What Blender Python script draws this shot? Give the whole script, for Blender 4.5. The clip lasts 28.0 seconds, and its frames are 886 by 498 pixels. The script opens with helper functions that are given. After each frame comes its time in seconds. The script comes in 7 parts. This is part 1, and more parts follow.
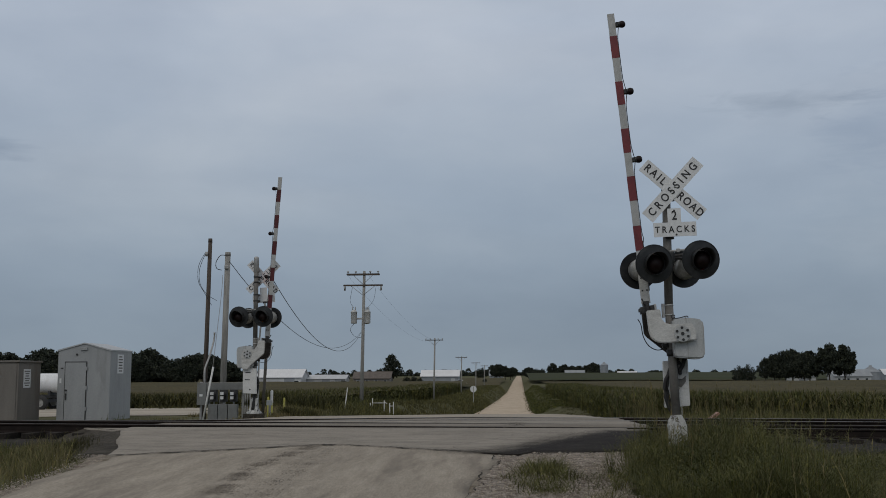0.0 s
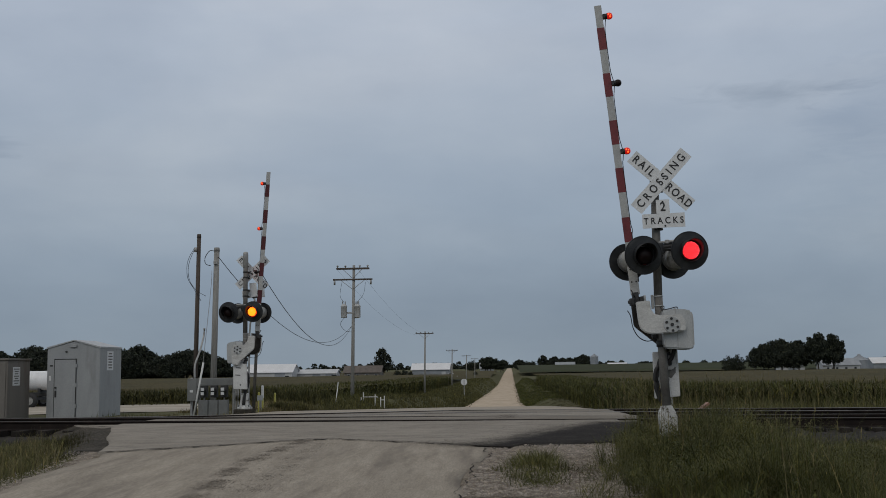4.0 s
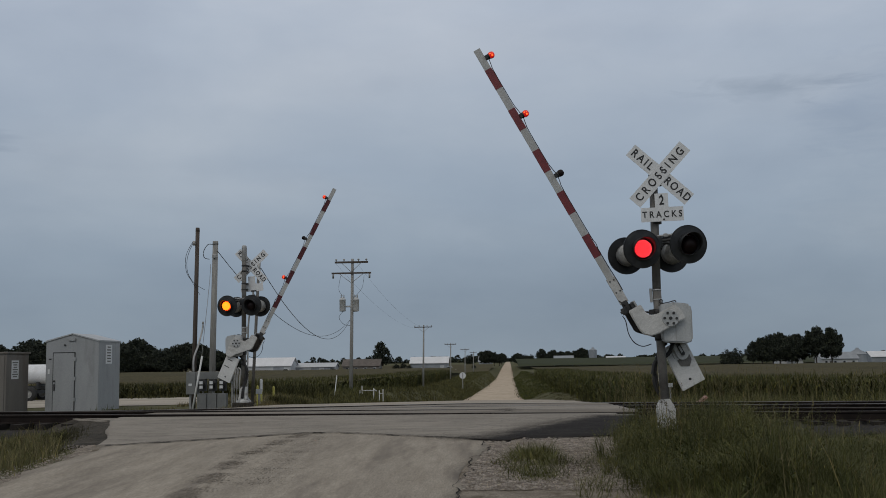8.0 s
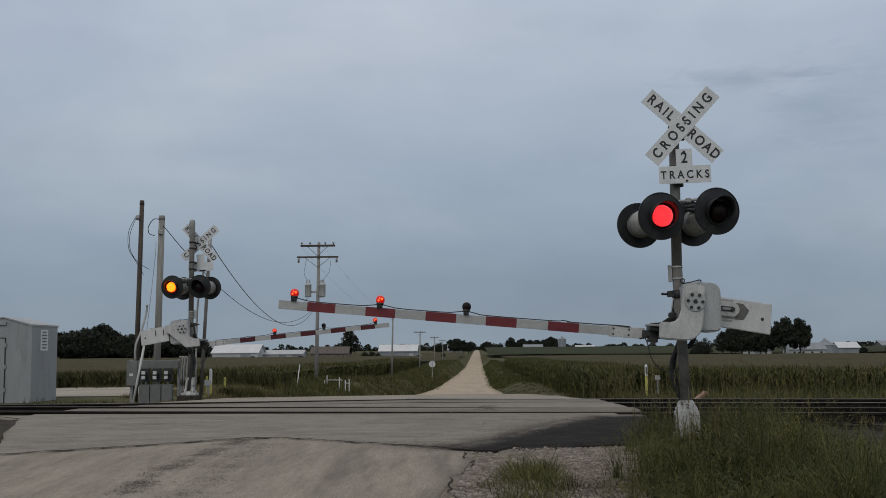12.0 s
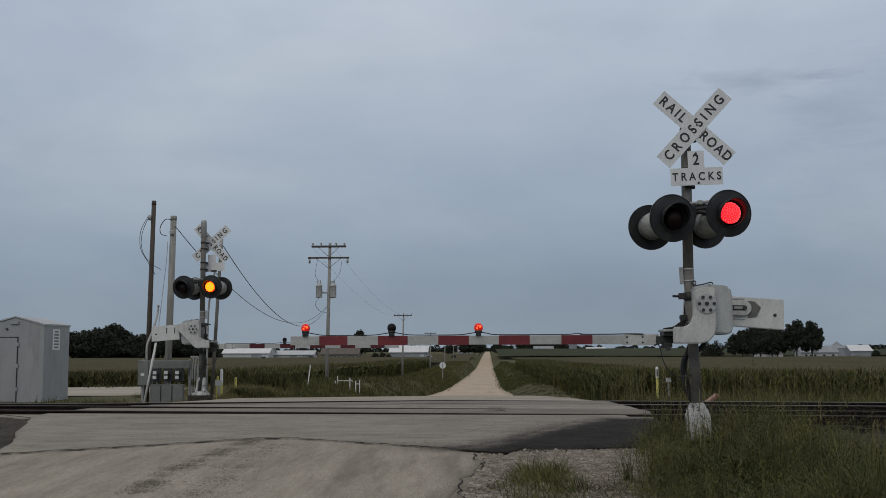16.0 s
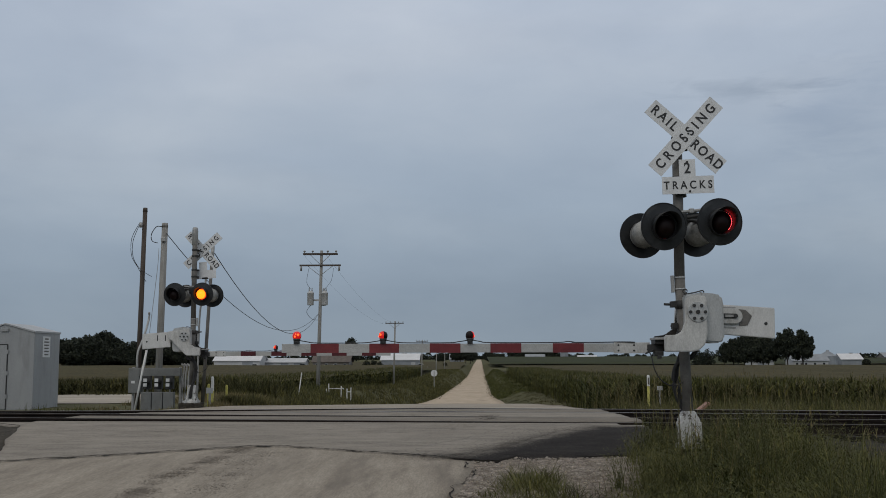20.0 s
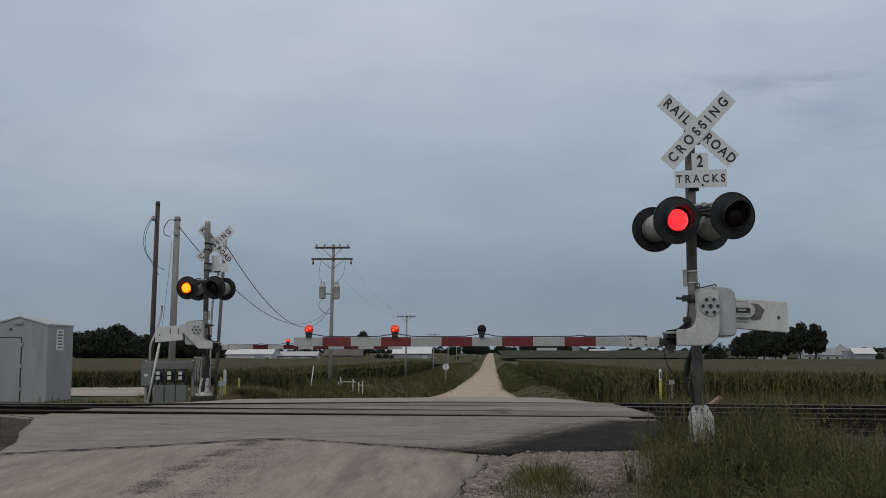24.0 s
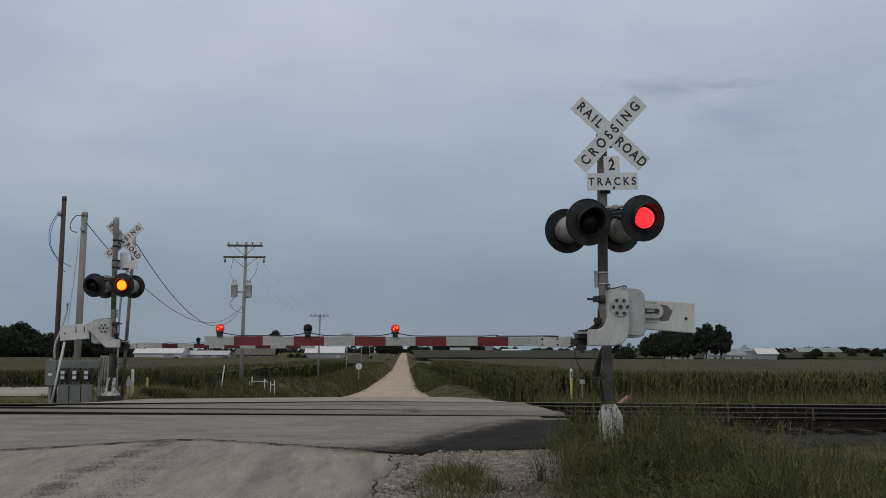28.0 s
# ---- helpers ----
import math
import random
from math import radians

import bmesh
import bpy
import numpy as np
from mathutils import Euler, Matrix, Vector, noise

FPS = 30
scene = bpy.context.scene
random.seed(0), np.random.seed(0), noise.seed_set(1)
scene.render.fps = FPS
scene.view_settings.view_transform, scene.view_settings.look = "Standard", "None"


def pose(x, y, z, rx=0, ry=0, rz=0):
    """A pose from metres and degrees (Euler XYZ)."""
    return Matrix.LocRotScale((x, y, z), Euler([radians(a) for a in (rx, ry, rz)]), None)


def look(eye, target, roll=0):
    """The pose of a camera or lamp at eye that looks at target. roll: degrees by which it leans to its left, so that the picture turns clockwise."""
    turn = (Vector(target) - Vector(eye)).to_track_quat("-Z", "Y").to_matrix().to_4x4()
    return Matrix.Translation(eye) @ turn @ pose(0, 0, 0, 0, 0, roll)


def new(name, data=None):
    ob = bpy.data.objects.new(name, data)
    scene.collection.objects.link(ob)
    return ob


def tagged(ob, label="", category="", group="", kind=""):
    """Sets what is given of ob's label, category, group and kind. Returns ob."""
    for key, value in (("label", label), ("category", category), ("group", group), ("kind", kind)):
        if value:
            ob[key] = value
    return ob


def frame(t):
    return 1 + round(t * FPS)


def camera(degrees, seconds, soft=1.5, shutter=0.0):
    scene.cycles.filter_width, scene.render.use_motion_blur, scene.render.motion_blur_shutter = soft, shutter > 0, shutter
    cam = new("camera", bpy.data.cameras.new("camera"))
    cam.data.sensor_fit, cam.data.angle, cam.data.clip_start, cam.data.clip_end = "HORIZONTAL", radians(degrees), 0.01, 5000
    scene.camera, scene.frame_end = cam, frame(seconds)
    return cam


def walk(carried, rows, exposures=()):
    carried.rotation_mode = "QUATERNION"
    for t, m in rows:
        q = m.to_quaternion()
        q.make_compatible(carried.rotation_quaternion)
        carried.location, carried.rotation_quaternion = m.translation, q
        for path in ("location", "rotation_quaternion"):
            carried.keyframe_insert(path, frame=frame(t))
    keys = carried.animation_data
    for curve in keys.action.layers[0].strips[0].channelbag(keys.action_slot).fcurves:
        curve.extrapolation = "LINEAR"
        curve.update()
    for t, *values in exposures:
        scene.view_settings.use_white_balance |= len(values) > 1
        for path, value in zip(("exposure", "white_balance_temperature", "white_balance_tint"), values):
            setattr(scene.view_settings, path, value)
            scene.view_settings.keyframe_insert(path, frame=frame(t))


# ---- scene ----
import itertools

# camera and its walk
cam = camera(45.28, 28.0, soft=0.9)
PATH = [  # seconds, x, y, z, yaw, pitch, roll
    (0, 0.235, -3.16, 1.09, 4.08, 6.75, 0.24), (0.5, 0.235, -3.16, 1.09, 4.08, 6.64, 0.39), (1, 0.235, -3.16, 1.09, 3.96, 6.56, 0.34),
    (1.5, 0.235, -3.16, 1.09, 3.83, 6.57, 0.61), (2, 0.235, -3.16, 1.09, 3.68, 6.49, 0.72), (2.5, 0.235, -3.16, 1.09, 3.58, 6.40, 0.77),
    (3, 0.235, -3.16, 1.09, 3.56, 6.40, 0.94), (3.5, 0.235, -3.16, 1.09, 3.54, 6.39, 0.89), (5.5, 0.235, -3.16, 1.09, 3.45, 6.38, 0.82),
    (6, 0.235, -3.16, 1.09, 3.44, 6.36, 0.77), (6.5, 0.235, -3.16, 1.09, 3.40, 6.33, 0.81), (7, 0.235, -3.16, 1.09, 3.39, 6.27, 0.83),
    (7.5, 0.235, -3.16, 1.09, 3.41, 6.19, 0.90), (8, 0.235, -3.16, 1.09, 3.44, 6.04, 0.85), (8.5, 0.235, -3.16, 1.09, 3.45, 5.89, 0.75),
    (9, 0.235, -3.16, 1.09, 3.63, 5.69, 0.88), (9.5, 0.235, -3.16, 1.09, 3.96, 5.60, 0.79), (10, 0.235, -3.16, 1.09, 4.16, 5.57, 0.82),
    (10.5, 0.235, -3.16, 1.09, 4.05, 5.51, 0.68), (11, 0.132, -1.77, 1.108, 3.39, 5.70, 0.52), (11.5, 0.047, -0.632, 1.122, 2.65, 5.78, 0.51),
    (12, 0, 0, 1.13, 1.82, 5.38, 0.46), (12.5, 0, 0, 1.13, 2.01, 5.00, 0.47), (14.5, 0, 0, 1.13, 2.61, 5.07, 0.30),
    (15, 0, 0, 1.13, 2.38, 5.31, 0.19), (15.5, 0, 0, 1.13, 2.41, 5.45, 0.17), (16, 0, 0, 1.13, 2.41, 5.45, 0.19),
    (16.5, 0, 0, 1.13, 2.28, 5.48, 0.21), (17, 0, 0, 1.13, 2.16, 5.65, 0.30), (17.5, 0, 0, 1.13, 2.15, 5.76, 0.22),
    (18, 0, 0, 1.13, 2.12, 5.76, 0.20), (18.5, 0, 0, 1.13, 2.09, 5.81, 0.17), (19, 0, 0, 1.13, 2.02, 5.83, 0.15),
    (19.5, 0, 0, 1.13, 1.98, 5.87, 0.14), (20, 0, 0, 1.13, 1.96, 5.87, 0.11), (20.5, 0, 0, 1.13, 1.91, 5.81, 0.05),
    (21, 0, 0, 1.13, 1.90, 5.62, 0.05), (21.5, 0, 0, 1.13, 1.86, 5.50, 0.00), (23.5, 0, 0, 1.13, 2.42, 5.48, -0.14),
    (24, 0, 0, 1.13, 2.60, 5.53, 0.00), (24.5, 0, 0, 1.13, 2.71, 5.57, 0.08), (25, 0, 0, 1.13, 2.70, 5.59, 0.07),
    (25.5, 0, 0, 1.13, 2.78, 5.62, 0.11), (26, 0, 0, 1.13, 2.82, 5.66, 0.12), (26.5, 0, 0, 1.13, 2.81, 5.67, 0.11),
    (27, 0, 0, 1.13, 2.80, 5.66, 0.28), (27.5, 0, 0, 1.13, 2.77, 5.66, 0.18), (27.7, 0, 0, 1.13, 2.77, 5.66, 0.18),
    (27.8, 0, 0, 1.13, 2.43, 5.65, 0.16), (27.9, 0, 0, 1.13, 0.85, 5.60, 0.06), (28, 0, 0, 1.13, -2.04, 5.51, -0.13),
]


def eye_pose(x, y, z, yaw, pitch, roll):
    return pose(x, y, z, 90 + pitch, 0, yaw) @ pose(0, 0, 0, 0, 0, -roll)


walk(cam, [(r[0], eye_pose(*r[1:])) for r in PATH], exposures=[(0, -0.10), (10.5, -0.10), (12, 0.0), (28, 0.0)])

# overcast daylight
SUN_EL, SUN_AZ = 38, 200
world = bpy.data.worlds.new("overcast_sky")
scene.world = world
world.use_nodes = True


def node(nt, kind, **kw):
    n = nt.nodes.new(kind)
    for k, v in kw.items():
        if k in n.inputs:
            n.inputs[k].default_value = v
        else:
            setattr(n, k, v)
    return n


def ramp(nt, fac, stops):
    r = nt.nodes.new("ShaderNodeValToRGB")
    e = r.color_ramp.elements
    while len(e) < len(stops):
        e.new(0.5)
    for el, (p, c) in zip(e, stops):
        el.position, el.color = p, (*c, 1)
    nt.links.new(fac, r.inputs[0])
    return r.outputs[0]


def blend(nt, fac, a, b, how="MIX"):
    m = node(nt, "ShaderNodeMix", data_type="RGBA", blend_type=how)
    for sock, v in ((m.inputs[0], fac), (m.inputs[6], a), (m.inputs[7], b)):
        if isinstance(v, bpy.types.NodeSocket):
            nt.links.new(v, sock)
        elif isinstance(v, (int, float)):
            sock.default_value = v
        else:
            sock.default_value = (*v, 1)
    return m.outputs[2]


def math_node(nt, op, a, b=0.0):
    m = node(nt, "ShaderNodeMath", operation=op)
    for sock, v in ((m.inputs[0], a), (m.inputs[1], b)):
        if isinstance(v, bpy.types.NodeSocket):
            nt.links.new(v, sock)
        else:
            sock.default_value = v
    return m.outputs[0]


def build_sky():
    nt = world.node_tree
    nt.nodes.clear()
    out = nt.nodes.new("ShaderNodeOutputWorld")
    bg = node(nt, "ShaderNodeBackground", Strength=1.0)
    clear = node(nt, "ShaderNodeTexSky", sky_type="NISHITA", sun_disc=False, sun_elevation=radians(SUN_EL), sun_rotation=radians(SUN_AZ))
    co = nt.nodes.new("ShaderNodeTexCoord")
    sep = nt.nodes.new("ShaderNodeSeparateXYZ")
    nt.links.new(co.outputs["Generated"], sep.inputs[0])
    # thick cloud: greyer blue low down, paler overhead
    base = ramp(nt, sep.outputs[2], [(0.0, SKY[0]), (0.05, SKY[1]), (0.14, SKY[2]), (0.32, SKY[3]), (0.75, SKY[4])])
    stretch = node(nt, "ShaderNodeMapping")
    stretch.inputs["Scale"].default_value = (1.2, 1.2, 3.2)
    nt.links.new(co.outputs["Generated"], stretch.inputs[0])
    big = node(nt, "ShaderNodeTexNoise", Scale=1.7, Detail=4.0, Roughness=0.5, Distortion=0.3)
    nt.links.new(stretch.outputs[0], big.inputs["Vector"])
    soft = ramp(nt, big.outputs[0], [(0.30, (0.86, 0.875, 0.90)), (0.50, (1.0, 1.0, 1.0)), (0.70, (1.18, 1.13, 1.08))])
    col = blend(nt, 1.0, base, soft, "MULTIPLY")
    streak = node(nt, "ShaderNodeMapping")
    streak.inputs["Scale"].default_value = (2.2, 2.2, 5.0)
    streak.inputs["Location"].default_value = (0.4, 0.1, 0.35)
    nt.links.new(co.outputs["Generated"], streak.inputs[0])
    thin = node(nt, "ShaderNodeTexNoise", Scale=2.3, Detail=5.0, Roughness=0.55)
    nt.links.new(streak.outputs[0], thin.inputs["Vector"])
    wisps = ramp(nt, thin.outputs[0], [(0.30, (0.93, 0.935, 0.945)), (0.5, (1.0, 1.0, 1.0)), (0.72, (1.06, 1.05, 1.035))])
    col = blend(nt, 1.0, col, wisps, "MULTIPLY")
    mottle = node(nt, "ShaderNodeMapping")
    mottle.inputs["Scale"].default_value = (1.0, 1.0, 2.4)
    nt.links.new(co.outputs["Generated"], mottle.inputs[0])
    fine = node(nt, "ShaderNodeTexNoise", Scale=7.5, Detail=6.0, Roughness=0.58, Distortion=0.5)
    nt.links.new(mottle.outputs[0], fine.inputs["Vector"])
    col = blend(nt, 1.0, col, ramp(nt, fine.outputs[0], [(0.28, (0.965, 0.968, 0.975)), (0.45, (0.99, 0.99, 0.99)), (0.72, (1.025, 1.02, 1.018))]), "MULTIPLY")
    # a few long ragged streaks of darker and paler cloud
    for place, size, shade in STREAKS:
        near_it = node(nt, "ShaderNodeMapping", vector_type="POINT")
        near_it.inputs["Scale"].default_value = tuple(1 / v for v in size)
        near_it.inputs["Location"].default_value = tuple(-p / v for p, v in zip(place, size))
        nt.links.new(co.outputs["Generated"], near_it.inputs[0])
        far_off = node(nt, "ShaderNodeVectorMath", operation="LENGTH")
        nt.links.new(near_it.outputs[0], far_off.inputs[0])
        torn = node(nt, "ShaderNodeMapping")
        torn.inputs["Scale"].default_value = (9.0, 9.0, 42.0)
        nt.links.new(co.outputs["Generated"], torn.inputs[0])
        rag = node(nt, "ShaderNodeTexNoise", Scale=2.0, Detail=5.0, Roughness=0.6, Distortion=0.6)
        nt.links.new(torn.outputs[0], rag.inputs["Vector"])
        body = math_node(nt, "ADD", far_off.outputs["Value"], math_node(nt, "MULTIPLY", math_node(nt, "SUBTRACT", rag.outputs[0], 0.5), 2.4))
        col = blend(nt, 1.0, col, ramp(nt, body, [(0.0, shade), (1.0, (1.0, 1.0, 1.0))]), "MULTIPLY")
    dim = blend(nt, 1.0, clear.outputs[0], (0.06, 0.06, 0.06), "MULTIPLY")
    col = blend(nt, 0.04, col, dim)
    nt.links.new(col, bg.inputs[0])
    nt.links.new(bg.outputs[0], out.inputs[0])


STREAKS = [
    ((0.241, 0.941, 0.238), (0.075, 0.6, 0.014), (0.80, 0.82, 0.84)),
    ((0.223, 0.947, 0.231), (0.05, 0.6, 0.007), (1.06, 1.055, 1.05)),
    ((0.319, 0.924, 0.210), (0.06, 0.6, 0.05), (0.88, 0.90, 0.93)),
    ((-0.445, 0.874, 0.196), (0.03, 0.6, 0.012), (0.80, 0.82, 0.85)),
    ((0.316, 0.940, 0.130), (0.09, 0.6, 0.03), (1.06, 1.045, 1.03)),
]
SKY = [(0.25, 0.31, 0.375), (0.262, 0.325, 0.40), (0.32, 0.392, 0.482), (0.46, 0.525, 0.625), (0.60, 0.60, 0.60)]
build_sky()
sun = new("sun", bpy.data.lights.new("sun", "SUN"))
sun.data.energy, sun.data.angle, sun.data.color = 0.5, radians(25), (1.0, 0.93, 0.83)
sun.matrix_world = look((0, 0, 0), (-math.sin(radians(SUN_AZ)) * math.cos(radians(SUN_EL)), -math.cos(radians(SUN_AZ)) * math.cos(radians(SUN_EL)), -math.sin(radians(SUN_EL))))


# materials
def surface(name, a, b, scale=6.0, rough=0.7, metal=0.0, bump=0.15, fine=60.0, dirt=None, dirt_at=(0.55, 0.75), spread=0.0, islands=0.0, glow=None, dirt_scale=0.6, stretch=(1, 1, 1), spec=0.5, grit=0.18, blotch=None):
    """Two colours mixed by a coarse noise, fine grain over it, optional dirt of a third colour, and relief."""
    m = bpy.data.materials.new(name)
    m.use_nodes = True
    nt = m.node_tree
    bsdf = nt.nodes["Principled BSDF"]
    co = nt.nodes.new("ShaderNodeTexCoord")
    mp = node(nt, "ShaderNodeMapping")
    mp.inputs["Scale"].default_value = stretch
    nt.links.new(co.outputs["Object"], mp.inputs[0])
    n1 = node(nt, "ShaderNodeTexNoise", Scale=scale, Detail=5.0, Roughness=0.6)
    n2 = node(nt, "ShaderNodeTexNoise", Scale=fine, Detail=3.0, Roughness=0.6)
    for n in (n1, n2):
        nt.links.new(mp.outputs[0], n.inputs["Vector"])
    col = blend(nt, ramp(nt, n1.outputs[0], [(0.35, (0, 0, 0)), (0.65, (1, 1, 1))]), a, b)
    grain = ramp(nt, n2.outputs[0], [(0.25, (1 - grit,) * 3), (0.75, (1 + grit,) * 3)])
    col = blend(nt, 1.0, col, grain, "MULTIPLY")
    if blotch:
        n4 = node(nt, "ShaderNodeTexNoise", Scale=blotch[0], Detail=4.0, Roughness=0.65)
        nt.links.new(mp.outputs[0], n4.inputs["Vector"])
        hi, lo = 1 + blotch[1], 1 - blotch[1]
        col = blend(nt, 1.0, col, ramp(nt, n4.outputs[0], [(0.32, (lo, lo * 0.99, lo * 0.98)), (0.68, (hi, hi, hi))]), "MULTIPLY")
    if dirt:
        n3 = node(nt, "ShaderNodeTexNoise", Scale=scale * dirt_scale, Detail=7.0, Roughness=0.68)
        off = node(nt, "ShaderNodeMapping")
        off.inputs["Location"].default_value = (3.1, 7.7, 1.9)
        nt.links.new(mp.outputs[0], off.inputs[0])
        nt.links.new(off.outputs[0], n3.inputs["Vector"])
        col = blend(nt, ramp(nt, n3.outputs[0], [(dirt_at[0], (0, 0, 0)), (dirt_at[1], (1, 1, 1))]), col, dirt)
    if spread:
        info = nt.nodes.new("ShaderNodeObjectInfo")
        col = blend(nt, 1.0, col, ramp(nt, info.outputs["Random"], [(0, (1 - spread,) * 3), (1, (1 + spread,) * 3)]), "MULTIPLY")
    if islands:
        geo = nt.nodes.new("ShaderNodeNewGeometry")
        col = blend(nt, 1.0, col, ramp(nt, geo.outputs["Random Per Island"], [(0, (1 - islands, 1 - islands, 1 - islands)), (0.8, (1, 1, 1)), (1, (1 + islands * 1.6, 1 + islands * 1.2, 1 + islands * 0.3))]), "MULTIPLY")
    nt.links.new(col, bsdf.inputs["Base Color"])
    bsdf.inputs["Metallic"].default_value = metal
    bsdf.inputs["Specular IOR Level"].default_value = spec
    r = math_node(nt, "ADD", math_node(nt, "MULTIPLY", n1.outputs[0], 0.25), rough - 0.125)
    nt.links.new(r, bsdf.inputs["Roughness"])
    if bump:
        bp = node(nt, "ShaderNodeBump", Strength=bump, Distance=0.02)
        nt.links.new(n2.outputs[0], bp.inputs["Height"])
        nt.links.new(bp.outputs[0], bsdf.inputs["Normal"])
    if glow:
        bsdf.inputs["Emission Color"].default_value = (*glow[:3], 1)
        bsdf.inputs["Emission Strength"].default_value = glow[3]
    return m


M = {}
M["galv"] = surface("galvanised_steel", (0.30, 0.30, 0.29), (0.40, 0.40, 0.39), 5, 0.55, 0.5, 0.08, 80, dirt=(0.16, 0.15, 0.13))
M["mast"] = surface("weathered_mast", (0.115, 0.108, 0.098), (0.185, 0.178, 0.165), 4, 0.65, 0.2, 0.1, 70, dirt=(0.09, 0.08, 0.07))
M["white_paint"] = surface("worn_white_paint", (0.46, 0.46, 0.445), (0.56, 0.56, 0.54), 4, 0.5, 0.0, 0.06, 50, dirt=(0.25, 0.235, 0.21), dirt_at=(0.53, 0.72), stretch=(1.6, 1.6, 0.7))
M["alu"] = surface("painted_aluminium", (0.40, 0.41, 0.405), (0.49, 0.50, 0.495), 4, 0.45, 0.2, 0.05, 60, dirt=(0.22, 0.21, 0.19), dirt_at=(0.55, 0.8), stretch=(1.6, 1.6, 0.5))
M["sign_white"] = surface("reflective_white_sheet", (0.62, 0.63, 0.63), (0.70, 0.71, 0.71), 8, 0.4, 0.0, 0.02, 120, dirt=(0.50, 0.49, 0.46), dirt_at=(0.6, 0.8))
M["ink"] = surface("black_sign_ink", (0.012, 0.012, 0.014), (0.025, 0.025, 0.025), 9, 0.5, 0, 0.02)
M["black"] = surface("black_enamel", (0.008, 0.009, 0.010), (0.022, 0.023, 0.024), 5, 0.40, 0.0, 0.05, 60, dirt=(0.055, 0.057, 0.055), dirt_at=(0.52, 0.80), dirt_scale=0.7, spec=0.4)
M["inner_black"] = surface("black_cast_iron", (0.018, 0.016, 0.014), (0.045, 0.040, 0.035), 5, 0.7, 0.0, 0.2, 50, spec=0.3)
M["rubber"] = surface("black_rubber", (0.012, 0.012, 0.012), (0.03, 0.03, 0.03), 9, 0.7)
M["housing"] = surface("grey_lamp_housing", (0.20, 0.20, 0.19), (0.34, 0.34, 0.325), 7, 0.5, 0.2, 0.05, 60, dirt=(0.08, 0.08, 0.075))
M["arm_white"] = surface("reflective_arm_white", (0.34, 0.345, 0.335), (0.42, 0.425, 0.415), 5, 0.4, 0, 0.03, 80, dirt=(0.32, 0.31, 0.285))
M["arm_red"] = surface("reflective_arm_red", (0.12, 0.014, 0.018), (0.17, 0.020, 0.024), 5, 0.4, 0, 0.03, 80)
M["arm_red_dull"] = surface("dark_arm_maroon", (0.060, 0.012, 0.016), (0.090, 0.017, 0.021), 5, 0.5, 0, 0.03, 80, spec=0.3)
M["lens_dark"] = surface("unlit_red_lens", (0.005, 0.0014, 0.0015), (0.009, 0.002, 0.002), 20, 0.55, 0, 0.1, 90, spec=0.25)
M["lens_red"] = surface("lit_red_lens", (0.4, 0.01, 0.01), (0.5, 0.015, 0.015), 20, 0.3, 0, 0.1, 90, glow=(1.0, 0.012, 0.022, 0.86))
M["lens_amber"] = surface("bright_red_lens", (0.5, 0.05, 0.01), (0.6, 0.06, 0.01), 20, 0.3, 0, 0.1, 90, glow=(1.0, 0.22, 0.008, 2.6))
M["lens_rim"] = surface("glowing_red_rim", (0.5, 0.02, 0.01), (0.6, 0.03, 0.01), 20, 0.3, 0, 0.1, 90, glow=(1.0, 0.02, 0.008, 1.3))
M["lamp_red"] = surface("lit_red_globe", (0.3, 0.008, 0.008), (0.4, 0.012, 0.012), 20, 0.3, 0, 0.1, 90, glow=(1.0, 0.012, 0.012, 0.36))
M["lens_dot"] = surface("lit_lens_dots", (0.5, 0.02, 0.02), (0.6, 0.03, 0.03), 20, 0.3, 0, 0.0, 90, glow=(1.0, 0.075, 0.09, 2.6))
M["plate_white"] = surface("bright_white_paint", (0.55, 0.55, 0.535), (0.65, 0.65, 0.635), 4, 0.5, 0.0, 0.05, 50, dirt=(0.34, 0.32, 0.29), dirt_at=(0.56, 0.76), stretch=(1.6, 1.6, 0.7))
M["foot_paint"] = surface("chipped_white_paint", (0.44, 0.44, 0.425), (0.56, 0.56, 0.54), 6, 0.6, 0.0, 0.2, 50, dirt=(0.10, 0.085, 0.07), dirt_at=(0.56, 0.60), dirt_scale=1.6)
M["wood_pole"] = surface("weathered_pole_wood", (0.055, 0.042, 0.034), (0.095, 0.076, 0.062), 3, 0.85, 0, 0.35, 40, dirt=(0.03, 0.024, 0.02), stretch=(6, 6, 0.5))
M["wood_grey"] = surface("silvered_pole_wood", (0.22, 0.215, 0.20), (0.31, 0.305, 0.285), 3, 0.85, 0, 0.35, 40, dirt=(0.13, 0.12, 0.11), stretch=(6, 6, 0.5))
M["tie_wood"] = surface("creosoted_tie", (0.014, 0.012, 0.010), (0.034, 0.029, 0.025), 4, 0.9, 0, 0.4, 40, spread=0.3, spec=0.2)
M["rail_side"] = surface("rusty_rail", (0.012, 0.009, 0.008), (0.026, 0.019, 0.016), 3, 0.85, 0.1, 0.25, 50, spec=0.2)
M["rail_top"] = surface("worn_rail_head", (0.14, 0.137, 0.133), (0.22, 0.215, 0.21), 3, 0.42, 0.9, 0.02)
M["rail_dull"] = surface("dull_rail_head", (0.045, 0.040, 0.036), (0.09, 0.082, 0.076), 3, 0.6, 0.6, 0.05)
M["ballast"] = surface("dark_ballast", (0.022, 0.019, 0.017), (0.045, 0.040, 0.036), 2, 0.95, 0, 1.0, 14, dirt=(0.015, 0.013, 0.011), dirt_at=(0.45, 0.7), spec=0.2)
ASPHALT = ((0.205, 0.186, 0.161), (0.255, 0.233, 0.202), 0.8, 0.9, 0, 0.35, 38)
